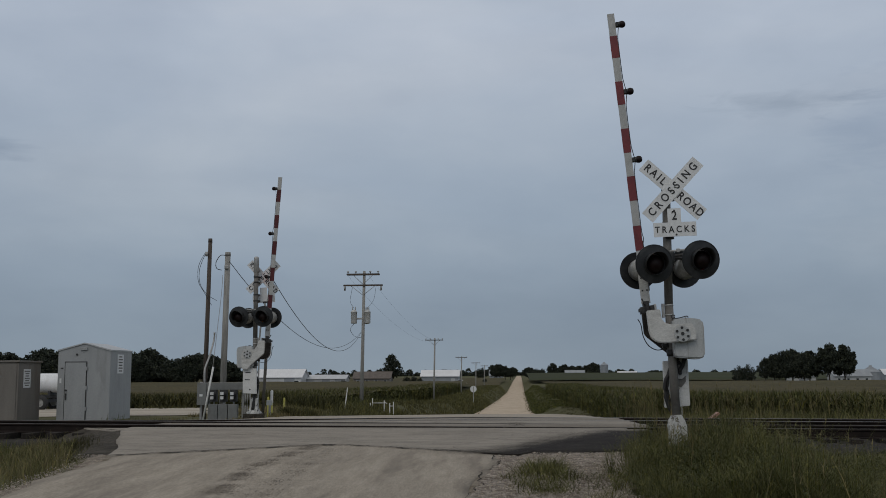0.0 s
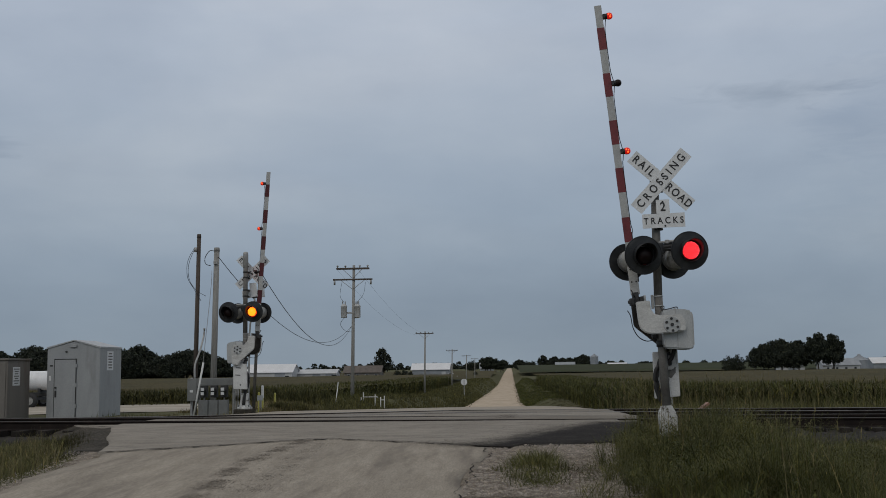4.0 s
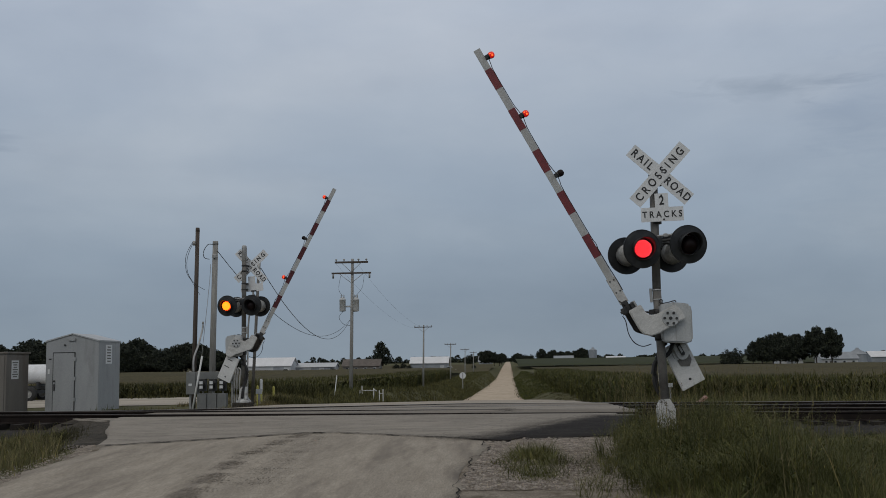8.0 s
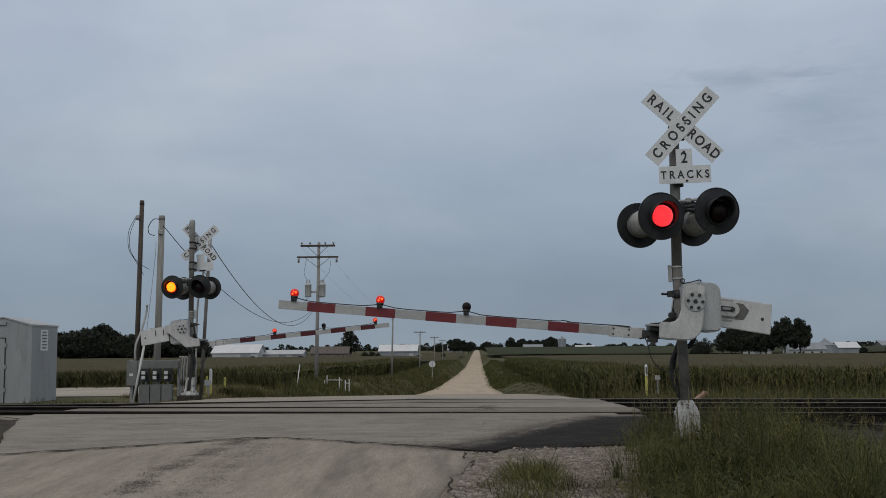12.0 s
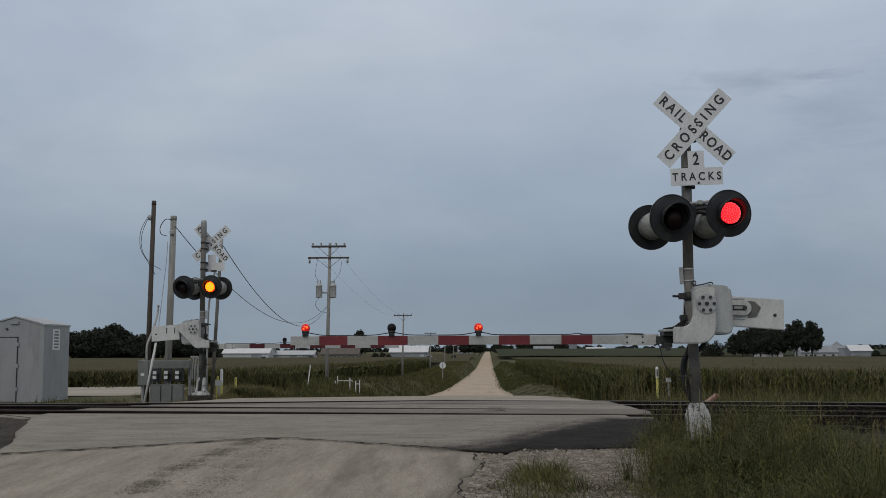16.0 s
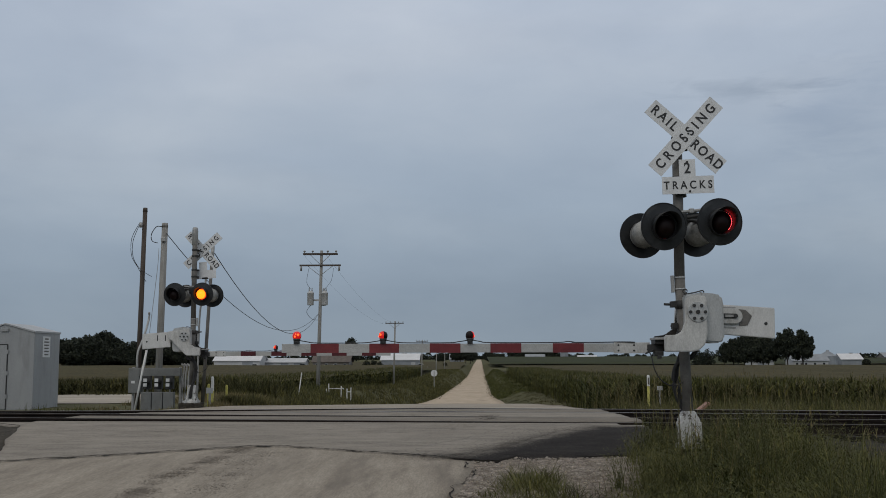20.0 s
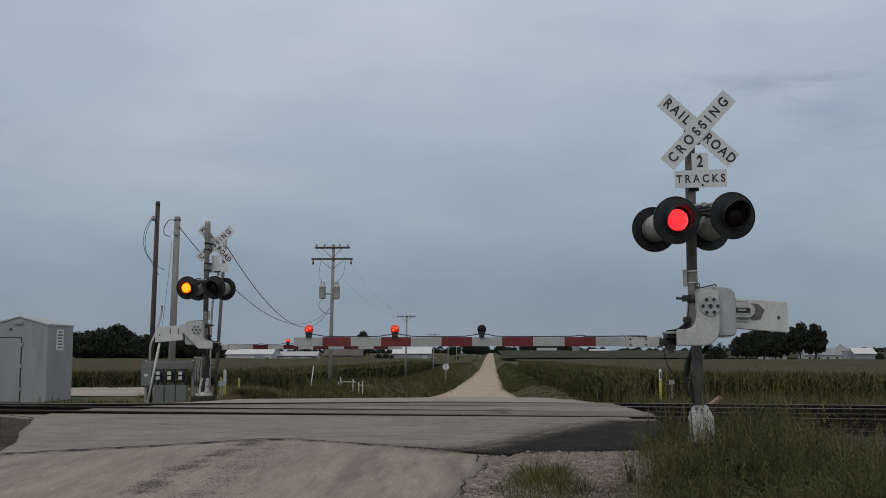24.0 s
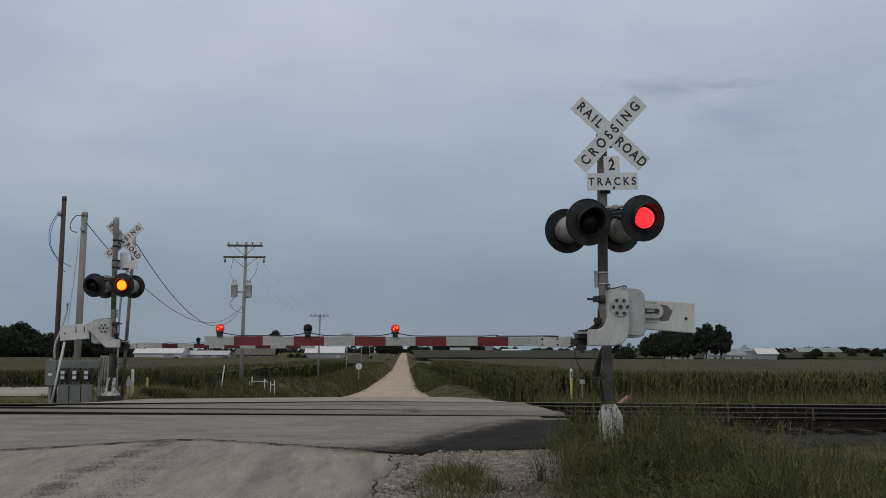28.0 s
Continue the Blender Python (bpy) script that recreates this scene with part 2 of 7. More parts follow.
ASPHALT_WEAR = dict(dirt=(0.32, 0.29, 0.248), dirt_at=(0.45, 0.75), dirt_scale=2.2, spec=0.08, grit=0.32, blotch=(5.0, 0.13), stretch=(0.6, 1.3, 1))
M["asphalt"] = surface("old_asphalt", *ASPHALT, **ASPHALT_WEAR)
M["tar"] = surface("fresh_dark_asphalt", (0.026, 0.024, 0.022), (0.046, 0.042, 0.038), 2, 0.9, 0, 0.5, 50, dirt=(0.10, 0.09, 0.08), dirt_at=(0.60, 0.72), dirt_scale=3.0, spec=0.08, grit=0.35)


def spilled_tar():
    """Old asphalt under a spill of tar and coal dust that thins out raggedly towards the lane."""
    m = surface("tar_spill_on_asphalt", *ASPHALT, **ASPHALT_WEAR)
    nt = m.node_tree
    base = nt.nodes["Principled BSDF"].inputs["Base Color"]
    under = base.links[0].from_socket
    co = nt.nodes.new("ShaderNodeTexCoord")
    sep = nt.nodes.new("ShaderNodeSeparateXYZ")
    nt.links.new(co.outputs["Object"], sep.inputs[0])
    coarse = node(nt, "ShaderNodeTexNoise", Scale=2.2, Detail=6.0, Roughness=0.7)
    fine = node(nt, "ShaderNodeTexNoise", Scale=30.0, Detail=4.0, Roughness=0.7)
    for n in (coarse, fine):
        nt.links.new(co.outputs["Object"], n.inputs["Vector"])
    tear = math_node(nt, "ADD", math_node(nt, "MULTIPLY", math_node(nt, "SUBTRACT", coarse.outputs[0], 0.5), 0.9), math_node(nt, "MULTIPLY", math_node(nt, "SUBTRACT", fine.outputs[0], 0.5), 1.1))
    inside = math_node(nt, "SUBTRACT", math_node(nt, "ADD", sep.outputs[0], 6.85), math_node(nt, "MULTIPLY", sep.outputs[1], 0.50))
    end = math_node(nt, "SUBTRACT", math_node(nt, "SUBTRACT", 17.75, sep.outputs[1]), math_node(nt, "MULTIPLY", sep.outputs[0], SKEW))
    deep = math_node(nt, "ADD", math_node(nt, "MINIMUM", inside, math_node(nt, "MULTIPLY", end, 0.9)), tear)
    amount = ramp(nt, math_node(nt, "ADD", deep, 0.42), [(0.0, (0, 0, 0)), (0.3, (0.4, 0.4, 0.4)), (0.6, (1, 1, 1))])
    dark = blend(nt, ramp(nt, coarse.outputs[0], [(0.35, (0, 0, 0)), (0.65, (1, 1, 1))]), (0.016, 0.014, 0.013), (0.032, 0.028, 0.025))
    dark = blend(nt, ramp(nt, fine.outputs[0], [(0.55, (0, 0, 0)), (0.72, (0.5, 0.5, 0.5))]), dark, (0.11, 0.098, 0.085))
    nt.links.new(blend(nt, amount, under, dark), base)
    return m


SKEW = math.tan(radians(3.9))  # the tracks cross the road at this slant
M["tar_spill"] = spilled_tar()
M["panel"] = surface("worn_crossing_panel", (0.19, 0.171, 0.146), (0.25, 0.227, 0.195), 1.2, 0.9, 0, 0.6, 45, dirt=(0.12, 0.107, 0.092), dirt_at=(0.54, 0.68), dirt_scale=1.6, stretch=(0.22, 2.2, 1), spec=0.08, grit=0.24, blotch=(4.0, 0.20))
M["apron_pale"] = surface("pale_stony_asphalt", (0.30, 0.268, 0.226), (0.38, 0.342, 0.29), 1.0, 0.92, 0, 0.6, 40, dirt=(0.20, 0.18, 0.153), dirt_at=(0.52, 0.70), dirt_scale=1.8, stretch=(0.3, 1.6, 1), spec=0.08, grit=0.24, blotch=(4.0, 0.10))
M["lamp_core"] = surface("glowing_lamp_core", (0.5, 0.05, 0.01), (0.6, 0.06, 0.01), 20, 0.3, 0, 0.1, 90, glow=(1.0, 0.10, 0.012, 2.0))
M["chipseal"] = surface("pale_chipseal_road", (0.260, 0.232, 0.193), (0.330, 0.295, 0.246), 0.7, 0.92, 0, 0.35, 32, dirt=(0.185, 0.162, 0.137), dirt_at=(0.50, 0.70), dirt_scale=1.6, stretch=(1.9, 0.30, 1), spec=0.08, grit=0.22, blotch=(3.4, 0.12))
M["gravel"] = surface("crushed_limestone", (0.19, 0.162, 0.130), (0.28, 0.245, 0.203), 5, 0.95, 0, 1.0, 60, dirt=(0.13, 0.108, 0.08), dirt_at=(0.52, 0.64), dirt_scale=0.35, spec=0.08, grit=0.55)
M["far_gravel"] = surface("pale_gravel_road", (0.42, 0.345, 0.26), (0.50, 0.415, 0.32), 0.5, 0.95, 0, 0.5, 25, dirt=(0.34, 0.285, 0.22), stretch=(1.5, 0.25, 1), spec=0.08)
M["lane_gravel"] = surface("grey_lane_gravel", (0.33, 0.298, 0.25), (0.42, 0.38, 0.32), 0.5, 0.95, 0, 0.5, 25, dirt=(0.24, 0.21, 0.17), dirt_at=(0.5, 0.7), stretch=(0.3, 1.5, 1), spec=0.08)
M["rubbed"] = surface("rubbed_asphalt", (0.190, 0.166, 0.137), (0.240, 0.210, 0.175), 3, 0.9, 0, 0.3, 45, islands=0.12, spec=0.08)
M["bank"] = surface("dark_dirt_bank", (0.040, 0.036, 0.030), (0.078, 0.070, 0.058), 3, 0.95, 0, 1.0, 25, dirt=(0.13, 0.115, 0.095), dirt_at=(0.58, 0.78), dirt_scale=2.0, spec=0.08, grit=0.5)
M["pale_grit"] = surface("pale_road_grit", (0.22, 0.20, 0.172), (0.30, 0.275, 0.24), 3, 0.95, 0, 0.2, 45, islands=0.3, spec=0.2)
M["litter"] = surface("dead_brown_litter", (0.060, 0.042, 0.030), (0.115, 0.082, 0.058), 4, 0.95, 0, 0.2, 40, islands=0.2, spec=0.05)
M["crack"] = surface("crack_filler", (0.022, 0.020, 0.018), (0.045, 0.040, 0.036), 9, 0.95, 0, 0.4, spec=0.05)
M["soil"] = surface("weedy_ground", (0.065, 0.066, 0.026), (0.095, 0.088, 0.040), 0.35, 0.95, 0, 0.8, 9, dirt=(0.125, 0.105, 0.068), dirt_at=(0.58, 0.75), dirt_scale=2.0, spec=0.15)
M["grass"] = surface("green_grass_blades", (0.060, 0.064, 0.021), (0.130, 0.124, 0.048), 1.1, 0.75, 0, 0.0, 5, islands=0.45, spec=0.2)
M["weed"] = surface("dark_weed_blades", (0.040, 0.050, 0.014), (0.108, 0.114, 0.032), 1.5, 0.75, 0, 0.0, 5, islands=0.45, spec=0.2)
M["pale_grass"] = surface("pale_olive_grass", (0.095, 0.098, 0.038), (0.155, 0.148, 0.066), 0.9, 0.8, 0, 0.0, 5, islands=0.4, spec=0.2)
M["bush_green"] = surface("olive_bush_leaves", (0.058, 0.066, 0.021), (0.148, 0.146, 0.054), 1.3, 0.75, 0, 0.0, 5, islands=0.45, spec=0.2)
M["dull_verge"] = surface("dull_verge_grass", (0.040, 0.040, 0.018), (0.074, 0.067, 0.036), 0.9, 0.85, 0, 0.0, 5, islands=0.4, spec=0.1)
M["ditch_grass"] = surface("olive_ditch_grass", (0.058, 0.060, 0.024), (0.130, 0.122, 0.052), 0.8, 0.8, 0, 0.0, 5, islands=0.45, spec=0.15)
M["dry_grass"] = surface("straw_coloured_grass", (0.13, 0.11, 0.05), (0.19, 0.165, 0.085), 0.7, 0.8, 0, 0.0, 5, islands=0.35, spec=0.25)
M["corn"] = surface("corn_leaves", (0.050, 0.060, 0.018), (0.108, 0.106, 0.036), 0.25, 0.75, 0, 0.0, 5, islands=0.5, spec=0.2)
M["corn_dark"] = surface("dark_corn_leaves", (0.039, 0.043, 0.017), (0.086, 0.081, 0.033), 0.25, 0.8, 0, 0.0, 5, islands=0.5, spec=0.12)
M["canopy"] = surface("ripening_corn_tops", (0.056, 0.049, 0.022), (0.080, 0.067, 0.031), 0.12, 0.95, 0, 0.6, 2.5, dirt=(0.046, 0.045, 0.018), dirt_scale=0.5, stretch=(1, 0.35, 1), spec=0.1, grit=0.5)
M["far_crop"] = surface("green_soybean_field", (0.032, 0.038, 0.017), (0.045, 0.051, 0.023), 0.06, 0.95, 0, 0.4, 1.5, spec=0.1)
# leaf colour lifted and greyed a little to stand for distant haze
M["leaf"] = surface("dark_tree_leaves", (0.024, 0.031, 0.023), (0.043, 0.051, 0.036), 0.3, 0.75, 0, 0.0, 3, islands=0.45, spec=0.2)
M["bark"] = surface("tree_bark", (0.04, 0.034, 0.028), (0.07, 0.06, 0.05), 3, 0.9, 0, 0.4, 20)
M["shed_grey"] = surface("grey_painted_sheet", (0.29, 0.30, 0.305), (0.335, 0.345, 0.35), 1.2, 0.5, 0.1, 0.03, 40, dirt=(0.19, 0.19, 0.185), dirt_at=(0.55, 0.8), stretch=(2, 2, 0.5))
M["shed_tan"] = surface("taupe_painted_sheet", (0.145, 0.132, 0.117), (0.185, 0.170, 0.150), 1.2, 0.55, 0.1, 0.04, 40, dirt=(0.120, 0.088, 0.062), dirt_at=(0.50, 0.72), stretch=(2, 2, 0.4))
M["shed_roof"] = surface("pale_roof_sheet", (0.36, 0.37, 0.375), (0.43, 0.44, 0.445), 1.5, 0.45, 0.1, 0.03, 40)
M["cabinet"] = surface("grey_meter_cabinet", (0.155, 0.16, 0.155), (0.20, 0.205, 0.20), 3, 0.55, 0.2, 0.04, 50, dirt=(0.11, 0.105, 0.095))
M["dark"] = surface("dark_steel", (0.03, 0.03, 0.03), (0.055, 0.055, 0.055), 6, 0.6, 0.3)
M["barn_white"] = surface("white_barn_siding", (0.42, 0.43, 0.44), (0.50, 0.51, 0.52), 0.4, 0.6, 0, 0.05, 6)
M["barn_roof"] = surface("bright_metal_roof", (0.58, 0.585, 0.595), (0.66, 0.665, 0.675), 0.3, 0.4, 0.0, 0.05, 6)
M["barn_grey"] = surface("grey_barn_siding", (0.22, 0.24, 0.26), (0.29, 0.31, 0.33), 0.4, 0.6, 0.1, 0.05, 6)
M["roof_dark"] = surface("brown_shingles", (0.09, 0.075, 0.065), (0.14, 0.12, 0.105), 0.8, 0.85, 0, 0.2, 8)
M["window"] = surface("dark_window_glass", (0.02, 0.025, 0.03), (0.03, 0.035, 0.04), 3, 0.15)
M["tank_white"] = surface("white_tank_enamel", (0.66, 0.67, 0.68), (0.74, 0.75, 0.76), 1.5, 0.35, 0, 0.02, 30, dirt=(0.50, 0.48, 0.45), dirt_at=(0.6, 0.85))
M["yellow"] = surface("yellow_marker_plastic", (0.36, 0.33, 0.06), (0.44, 0.40, 0.09), 4, 0.5, 0, 0.03)
M["white_plastic"] = surface("white_marker_plastic", (0.62, 0.62, 0.60), (0.70, 0.70, 0.68), 4, 0.5, 0, 0.03)
M["concrete"] = surface("pale_concrete", (0.30, 0.28, 0.25), (0.38, 0.36, 0.325), 2, 0.9, 0, 0.3, 30)
M["orange"] = surface("faded_orange_paint", (0.27, 0.145, 0.10), (0.33, 0.185, 0.13), 3, 0.7)
M["wire"] = surface("black_cable_sheath", (0.02, 0.02, 0.022), (0.03, 0.03, 0.032), 3, 0.6)


# building blocks
def mesh_of(name, bm, mats):
    me = bpy.data.meshes.new(name)
    bm.to_mesh(me)
    bm.free()
    for m in mats if isinstance(mats, (list, tuple)) else [mats]:
        me.materials.append(M[m] if isinstance(m, str) else m)
    return me


def part(name, bm, material, parent, label="", at=None):
    ob = new(name, mesh_of(name, bm, material))
    ob.parent = parent
    if at is not None:
        ob.matrix_basis = at
    if label:
        ob["label"] = label
    return ob


def thing(name, at, label, category, group="", kind=""):
    ob = new(name)
    ob.matrix_basis = at
    return tagged(ob, label, category, group, kind)


def solid(name, bm, material, label, category="", group="", kind="", at=None):
    ob = new(name, mesh_of(name, bm, material))
    if at is not None:
        ob.matrix_basis = at
    return tagged(ob, label, category, group, kind)


def box(bm, x0, x1, y0, y1, z0, z1, bevel=0.0, mat=0, m=None):
    r = bmesh.ops.create_cube(bm, size=1.0)
    vs = r["verts"]
    t = Matrix.Translation(((x0 + x1) / 2, (y0 + y1) / 2, (z0 + z1) / 2)) @ Matrix.Diagonal((x1 - x0, y1 - y0, z1 - z0, 1))
    bmesh.ops.transform(bm, matrix=(m @ t) if m else t, verts=vs)
    fs = list({f for v in vs for f in v.link_faces})
    for f in fs:
        f.material_index = mat
    if bevel:
        es = list({e for v in vs for e in v.link_edges})
        bmesh.ops.bevel(bm, geom=es, offset=bevel, segments=2, affect="EDGES", profile=0.7)
    return bm


def cyl(bm, a, b, r0, r1=None, seg=20, caps=True, mat=0):
    a, b = Vector(a), Vector(b)
    r1 = r0 if r1 is None else r1
    d = b - a
    t = Matrix.Translation((a + b) / 2) @ d.to_track_quat("Z", "Y").to_matrix().to_4x4()
    r = bmesh.ops.create_cone(bm, cap_ends=caps, segments=seg, radius1=r0, radius2=r1, depth=d.length, matrix=t)
    for f in {f for v in r["verts"] for f in v.link_faces}:
        f.material_index = mat
        f.smooth = len(f.verts) == 4
    return bm


def ball(bm, c, r, seg=16, rings=10, mat=0, squash=(1, 1, 1)):
    res = bmesh.ops.create_uvsphere(bm, u_segments=seg, v_segments=rings, radius=r, matrix=Matrix.Translation(c) @ Matrix.Diagonal((*squash, 1)))
    for f in {f for v in res["verts"] for f in v.link_faces}:
        f.material_index, f.smooth = mat, True
    return bm


def prism(bm, pts, y0, y1, bevel=0.0, mat=0):
    """A flat shape in x and z, drawn out from y0 to y1."""
    lo = [bm.verts.new((x, y0, z)) for x, z in pts]
    hi = [bm.verts.new((x, y1, z)) for x, z in pts]
    n = len(pts)
    fs = [bm.faces.new(lo), bm.faces.new(hi[::-1])]
    for i in range(n):
        fs.append(bm.faces.new((lo[i], hi[i], hi[(i + 1) % n], lo[(i + 1) % n])))
    bmesh.ops.recalc_face_normals(bm, faces=fs)
    for f in fs:
        f.material_index = mat
    if bevel:
        bmesh.ops.bevel(bm, geom=list({e for f in fs for e in f.edges}), offset=bevel, segments=2, affect="EDGES")
    return bm


def lathe(bm, profile, seg=24, m=None, mat=0):
    """A profile of (radius, height) turned about z."""
    rows = []
    for r, z in profile:
        rows.append([bm.verts.new((r * math.cos(2 * math.pi * k / seg), r * math.sin(2 * math.pi * k / seg), z)) for k in range(seg)])
    fs = []
    for a, b in zip(rows, rows[1:]):
        for k in range(seg):
            fs.append(bm.faces.new((a[k], a[(k + 1) % seg], b[(k + 1) % seg], b[k])))
    for f in fs:
        f.smooth, f.material_index = True, mat
    if m:
        bmesh.ops.transform(bm, matrix=m, verts=[v for row in rows for v in row])
    return bm


def eased(pts, n=5):
    """More points on a smooth curve through the given ones."""
    p = [Vector(q) for q in pts]
    out = []
    for i in range(len(p) - 1):
        a, b, c, d = p[max(i - 1, 0)], p[i], p[i + 1], p[min(i + 2, len(p) - 1)]
        for k in range(n):
            t = k / n
            out.append(0.5 * (2 * b + (c - a) * t + (2 * a - 5 * b + 4 * c - d) * t * t + (3 * b - a - 3 * c + d) * t ** 3))
    return out + [p[-1]]


def tube(bm, pts, r, seg=8, mat=0):
    pts = eased(pts) if 3 <= len(pts) <= 9 else [Vector(p) for p in pts]
    rows = []
    for i, p in enumerate(pts):
        d = (pts[min(i + 1, len(pts) - 1)] - pts[max(i - 1, 0)]).normalized()
        q = d.to_track_quat("Z", "Y")
        rows.append([bm.verts.new(p + q @ Vector((r * math.cos(2 * math.pi * k / seg), r * math.sin(2 * math.pi * k / seg), 0))) for k in range(seg)])
    for a, b in zip(rows, rows[1:]):
        for k in range(seg):
            f = bm.faces.new((a[k], a[(k + 1) % seg], b[(k + 1) % seg], b[k]))
            f.smooth, f.material_index = True, mat
    bm.faces.new(rows[0][::-1]).material_index = mat
    bm.faces.new(rows[-1]).material_index = mat
    return bm


def sag(a, b, drop, n=14):
    a, b = Vector(a), Vector(b)
    return [a.lerp(b, k / n) - Vector((0, 0, 4 * drop * (k / n) * (1 - k / n))) for k in range(n + 1)]


def lettering(body, size, depth=0.004, spacing=1.0, narrow=0.86):
    """A bmesh of raised letters, centred, in the plane of x and z, facing -y."""
    cu = bpy.data.curves.new("letters", "FONT")
    cu.offset = 0.018 * size
    cu.body, cu.size, cu.extrude, cu.align_x, cu.align_y, cu.space_character = body, size, depth / 2, "CENTER", "CENTER", spacing / narrow
    ob = bpy.data.objects.new("letters", cu)
    me = bpy.data.meshes.new_from_object(ob)
    bm = bmesh.new()
    bm.from_mesh(me)
    bmesh.ops.scale(bm, vec=(narrow, 1, 1), verts=bm.verts)
    bmesh.ops.rotate(bm, matrix=Matrix.Rotation(radians(90), 3, "X"), verts=bm.verts)
    bpy.data.objects.remove(ob)
    bpy.data.curves.remove(cu)
    bpy.data.meshes.remove(me)
    return bm


def quads(name, verts, faces, material):
    """A mesh object from arrays of corners (n, 3) and four-sided faces (m, 4)."""
    me = bpy.data.meshes.new(name)
    me.vertices.add(len(verts))
    me.vertices.foreach_set("co", np.ascontiguousarray(verts, dtype=np.float32).ravel())
    me.loops.add(faces.size)
    me.loops.foreach_set("vertex_index", np.ascontiguousarray(faces, dtype=np.int32).ravel())
    me.polygons.add(len(faces))
    me.polygons.foreach_set("loop_start", np.arange(0, faces.size, 4, dtype=np.int32))
    me.polygons.foreach_set("loop_total", np.full(len(faces), 4, dtype=np.int32))
    me.update(calc_edges=True)
    me.materials.append(M[material])
    return me


def blades(base, length, width, bend, heading, segs=3, rise=1.0):
    """Arching tapered strips: arrays of feet (n, 3), lengths, widths, outward bend and heading. Returns corners and faces."""
    n = len(base)
    t = np.linspace(0, 1, segs + 1)
    dx, dy = np.cos(heading), np.sin(heading)
    out = bend[:, None] * length[:, None] * t ** 1.7
    up = length[:, None] * (t * rise - 0.45 * np.abs(bend)[:, None] * t ** 2.2)
    c = np.stack([base[:, 0, None] + dx[:, None] * out, base[:, 1, None] + dy[:, None] * out, base[:, 2, None] + up], -1)
    w = width[:, None] * (1 - 0.92 * t ** 1.5) / 2
    turn = heading + np.random.uniform(-0.8, 0.8, n)
    side = np.stack([-np.sin(turn), np.cos(turn), np.zeros(n)], -1)
    left = c + side[:, None] * w[..., None]
    right = c - side[:, None] * w[..., None]
    v = np.stack([left, right], 2).reshape(n, -1, 3)
    k = np.arange(segs)
    f = np.stack([2 * k, 2 * k + 1, 2 * k + 3, 2 * k + 2], -1)
    faces = f[None] + (np.arange(n) * 2 * (segs + 1))[:, None, None]
    return v.reshape(-1, 3), faces.reshape(-1, 4)


def merged(pieces):
    vs, fs, o = [], [], 0
    for v, f in pieces:
        vs.append(v)
        fs.append(f + o)
        o += len(v)
    return np.concatenate(vs), np.concatenate(fs)


# the lie of the land
TRACKS = (19.42, 23.05)  # middle of each track where x is 0
GAUGE = 1.435


def along(x):
    return -SKEW * np.asarray(x, float)


def road_mid(y):
    return np.interp(y, [-60, 10, 14, 20, 27, 45, 70, 100, 400, 3000], [-3.1, -3.05, -2.9, -2.65, -2.7, -2.4, -1.9, -1.5, -1.2, -1.0])


def road_half(y):
    return np.interp(y, [-60, 9, 12, 14.5, 17.5, 25, 29, 40, 60, 100, 112, 128, 3000], [2.75, 2.7, 2.85, 3.75, 5.05, 5.0, 3.9, 3.6, 3.7, 3.7, 3.15, 2.95, 2.9])


def road_height(y):
    return np.interp(y, [-60, -20, 0, 8, 12.5, 16.5, 18, 25, 28, 34, 45, 60, 100, 150, 225, 365, 700, 1500, 3200],
                     [-1.9, -1.3, -0.62, -0.30, -0.12, -0.02, 0.0, 0.0, -0.06, -0.55, -1.2, -1.95, -2.95, -3.4, -4.2, -4.9, -3.0, -1.0, 1.0])


def yard_fall(x):
    """The far track and the pavement round it fall away on the yard side."""
    return -np.interp(-np.asarray(x, float), [1.0, 9.0, 16.0, 60.0], [0.0, 0.12, 0.17, 0.17])


def rolling(x, y, step, seed=0.0):
    """Smooth unevenness, about -1 to 1."""
    return (np.sin(x / step * 1.7 + seed + 1.3 * np.sin(y / step * 0.9)) + np.sin(y / step * 1.3 + 2.1 * seed + 1.1 * np.sin(x / step * 1.1 + seed))) / 2


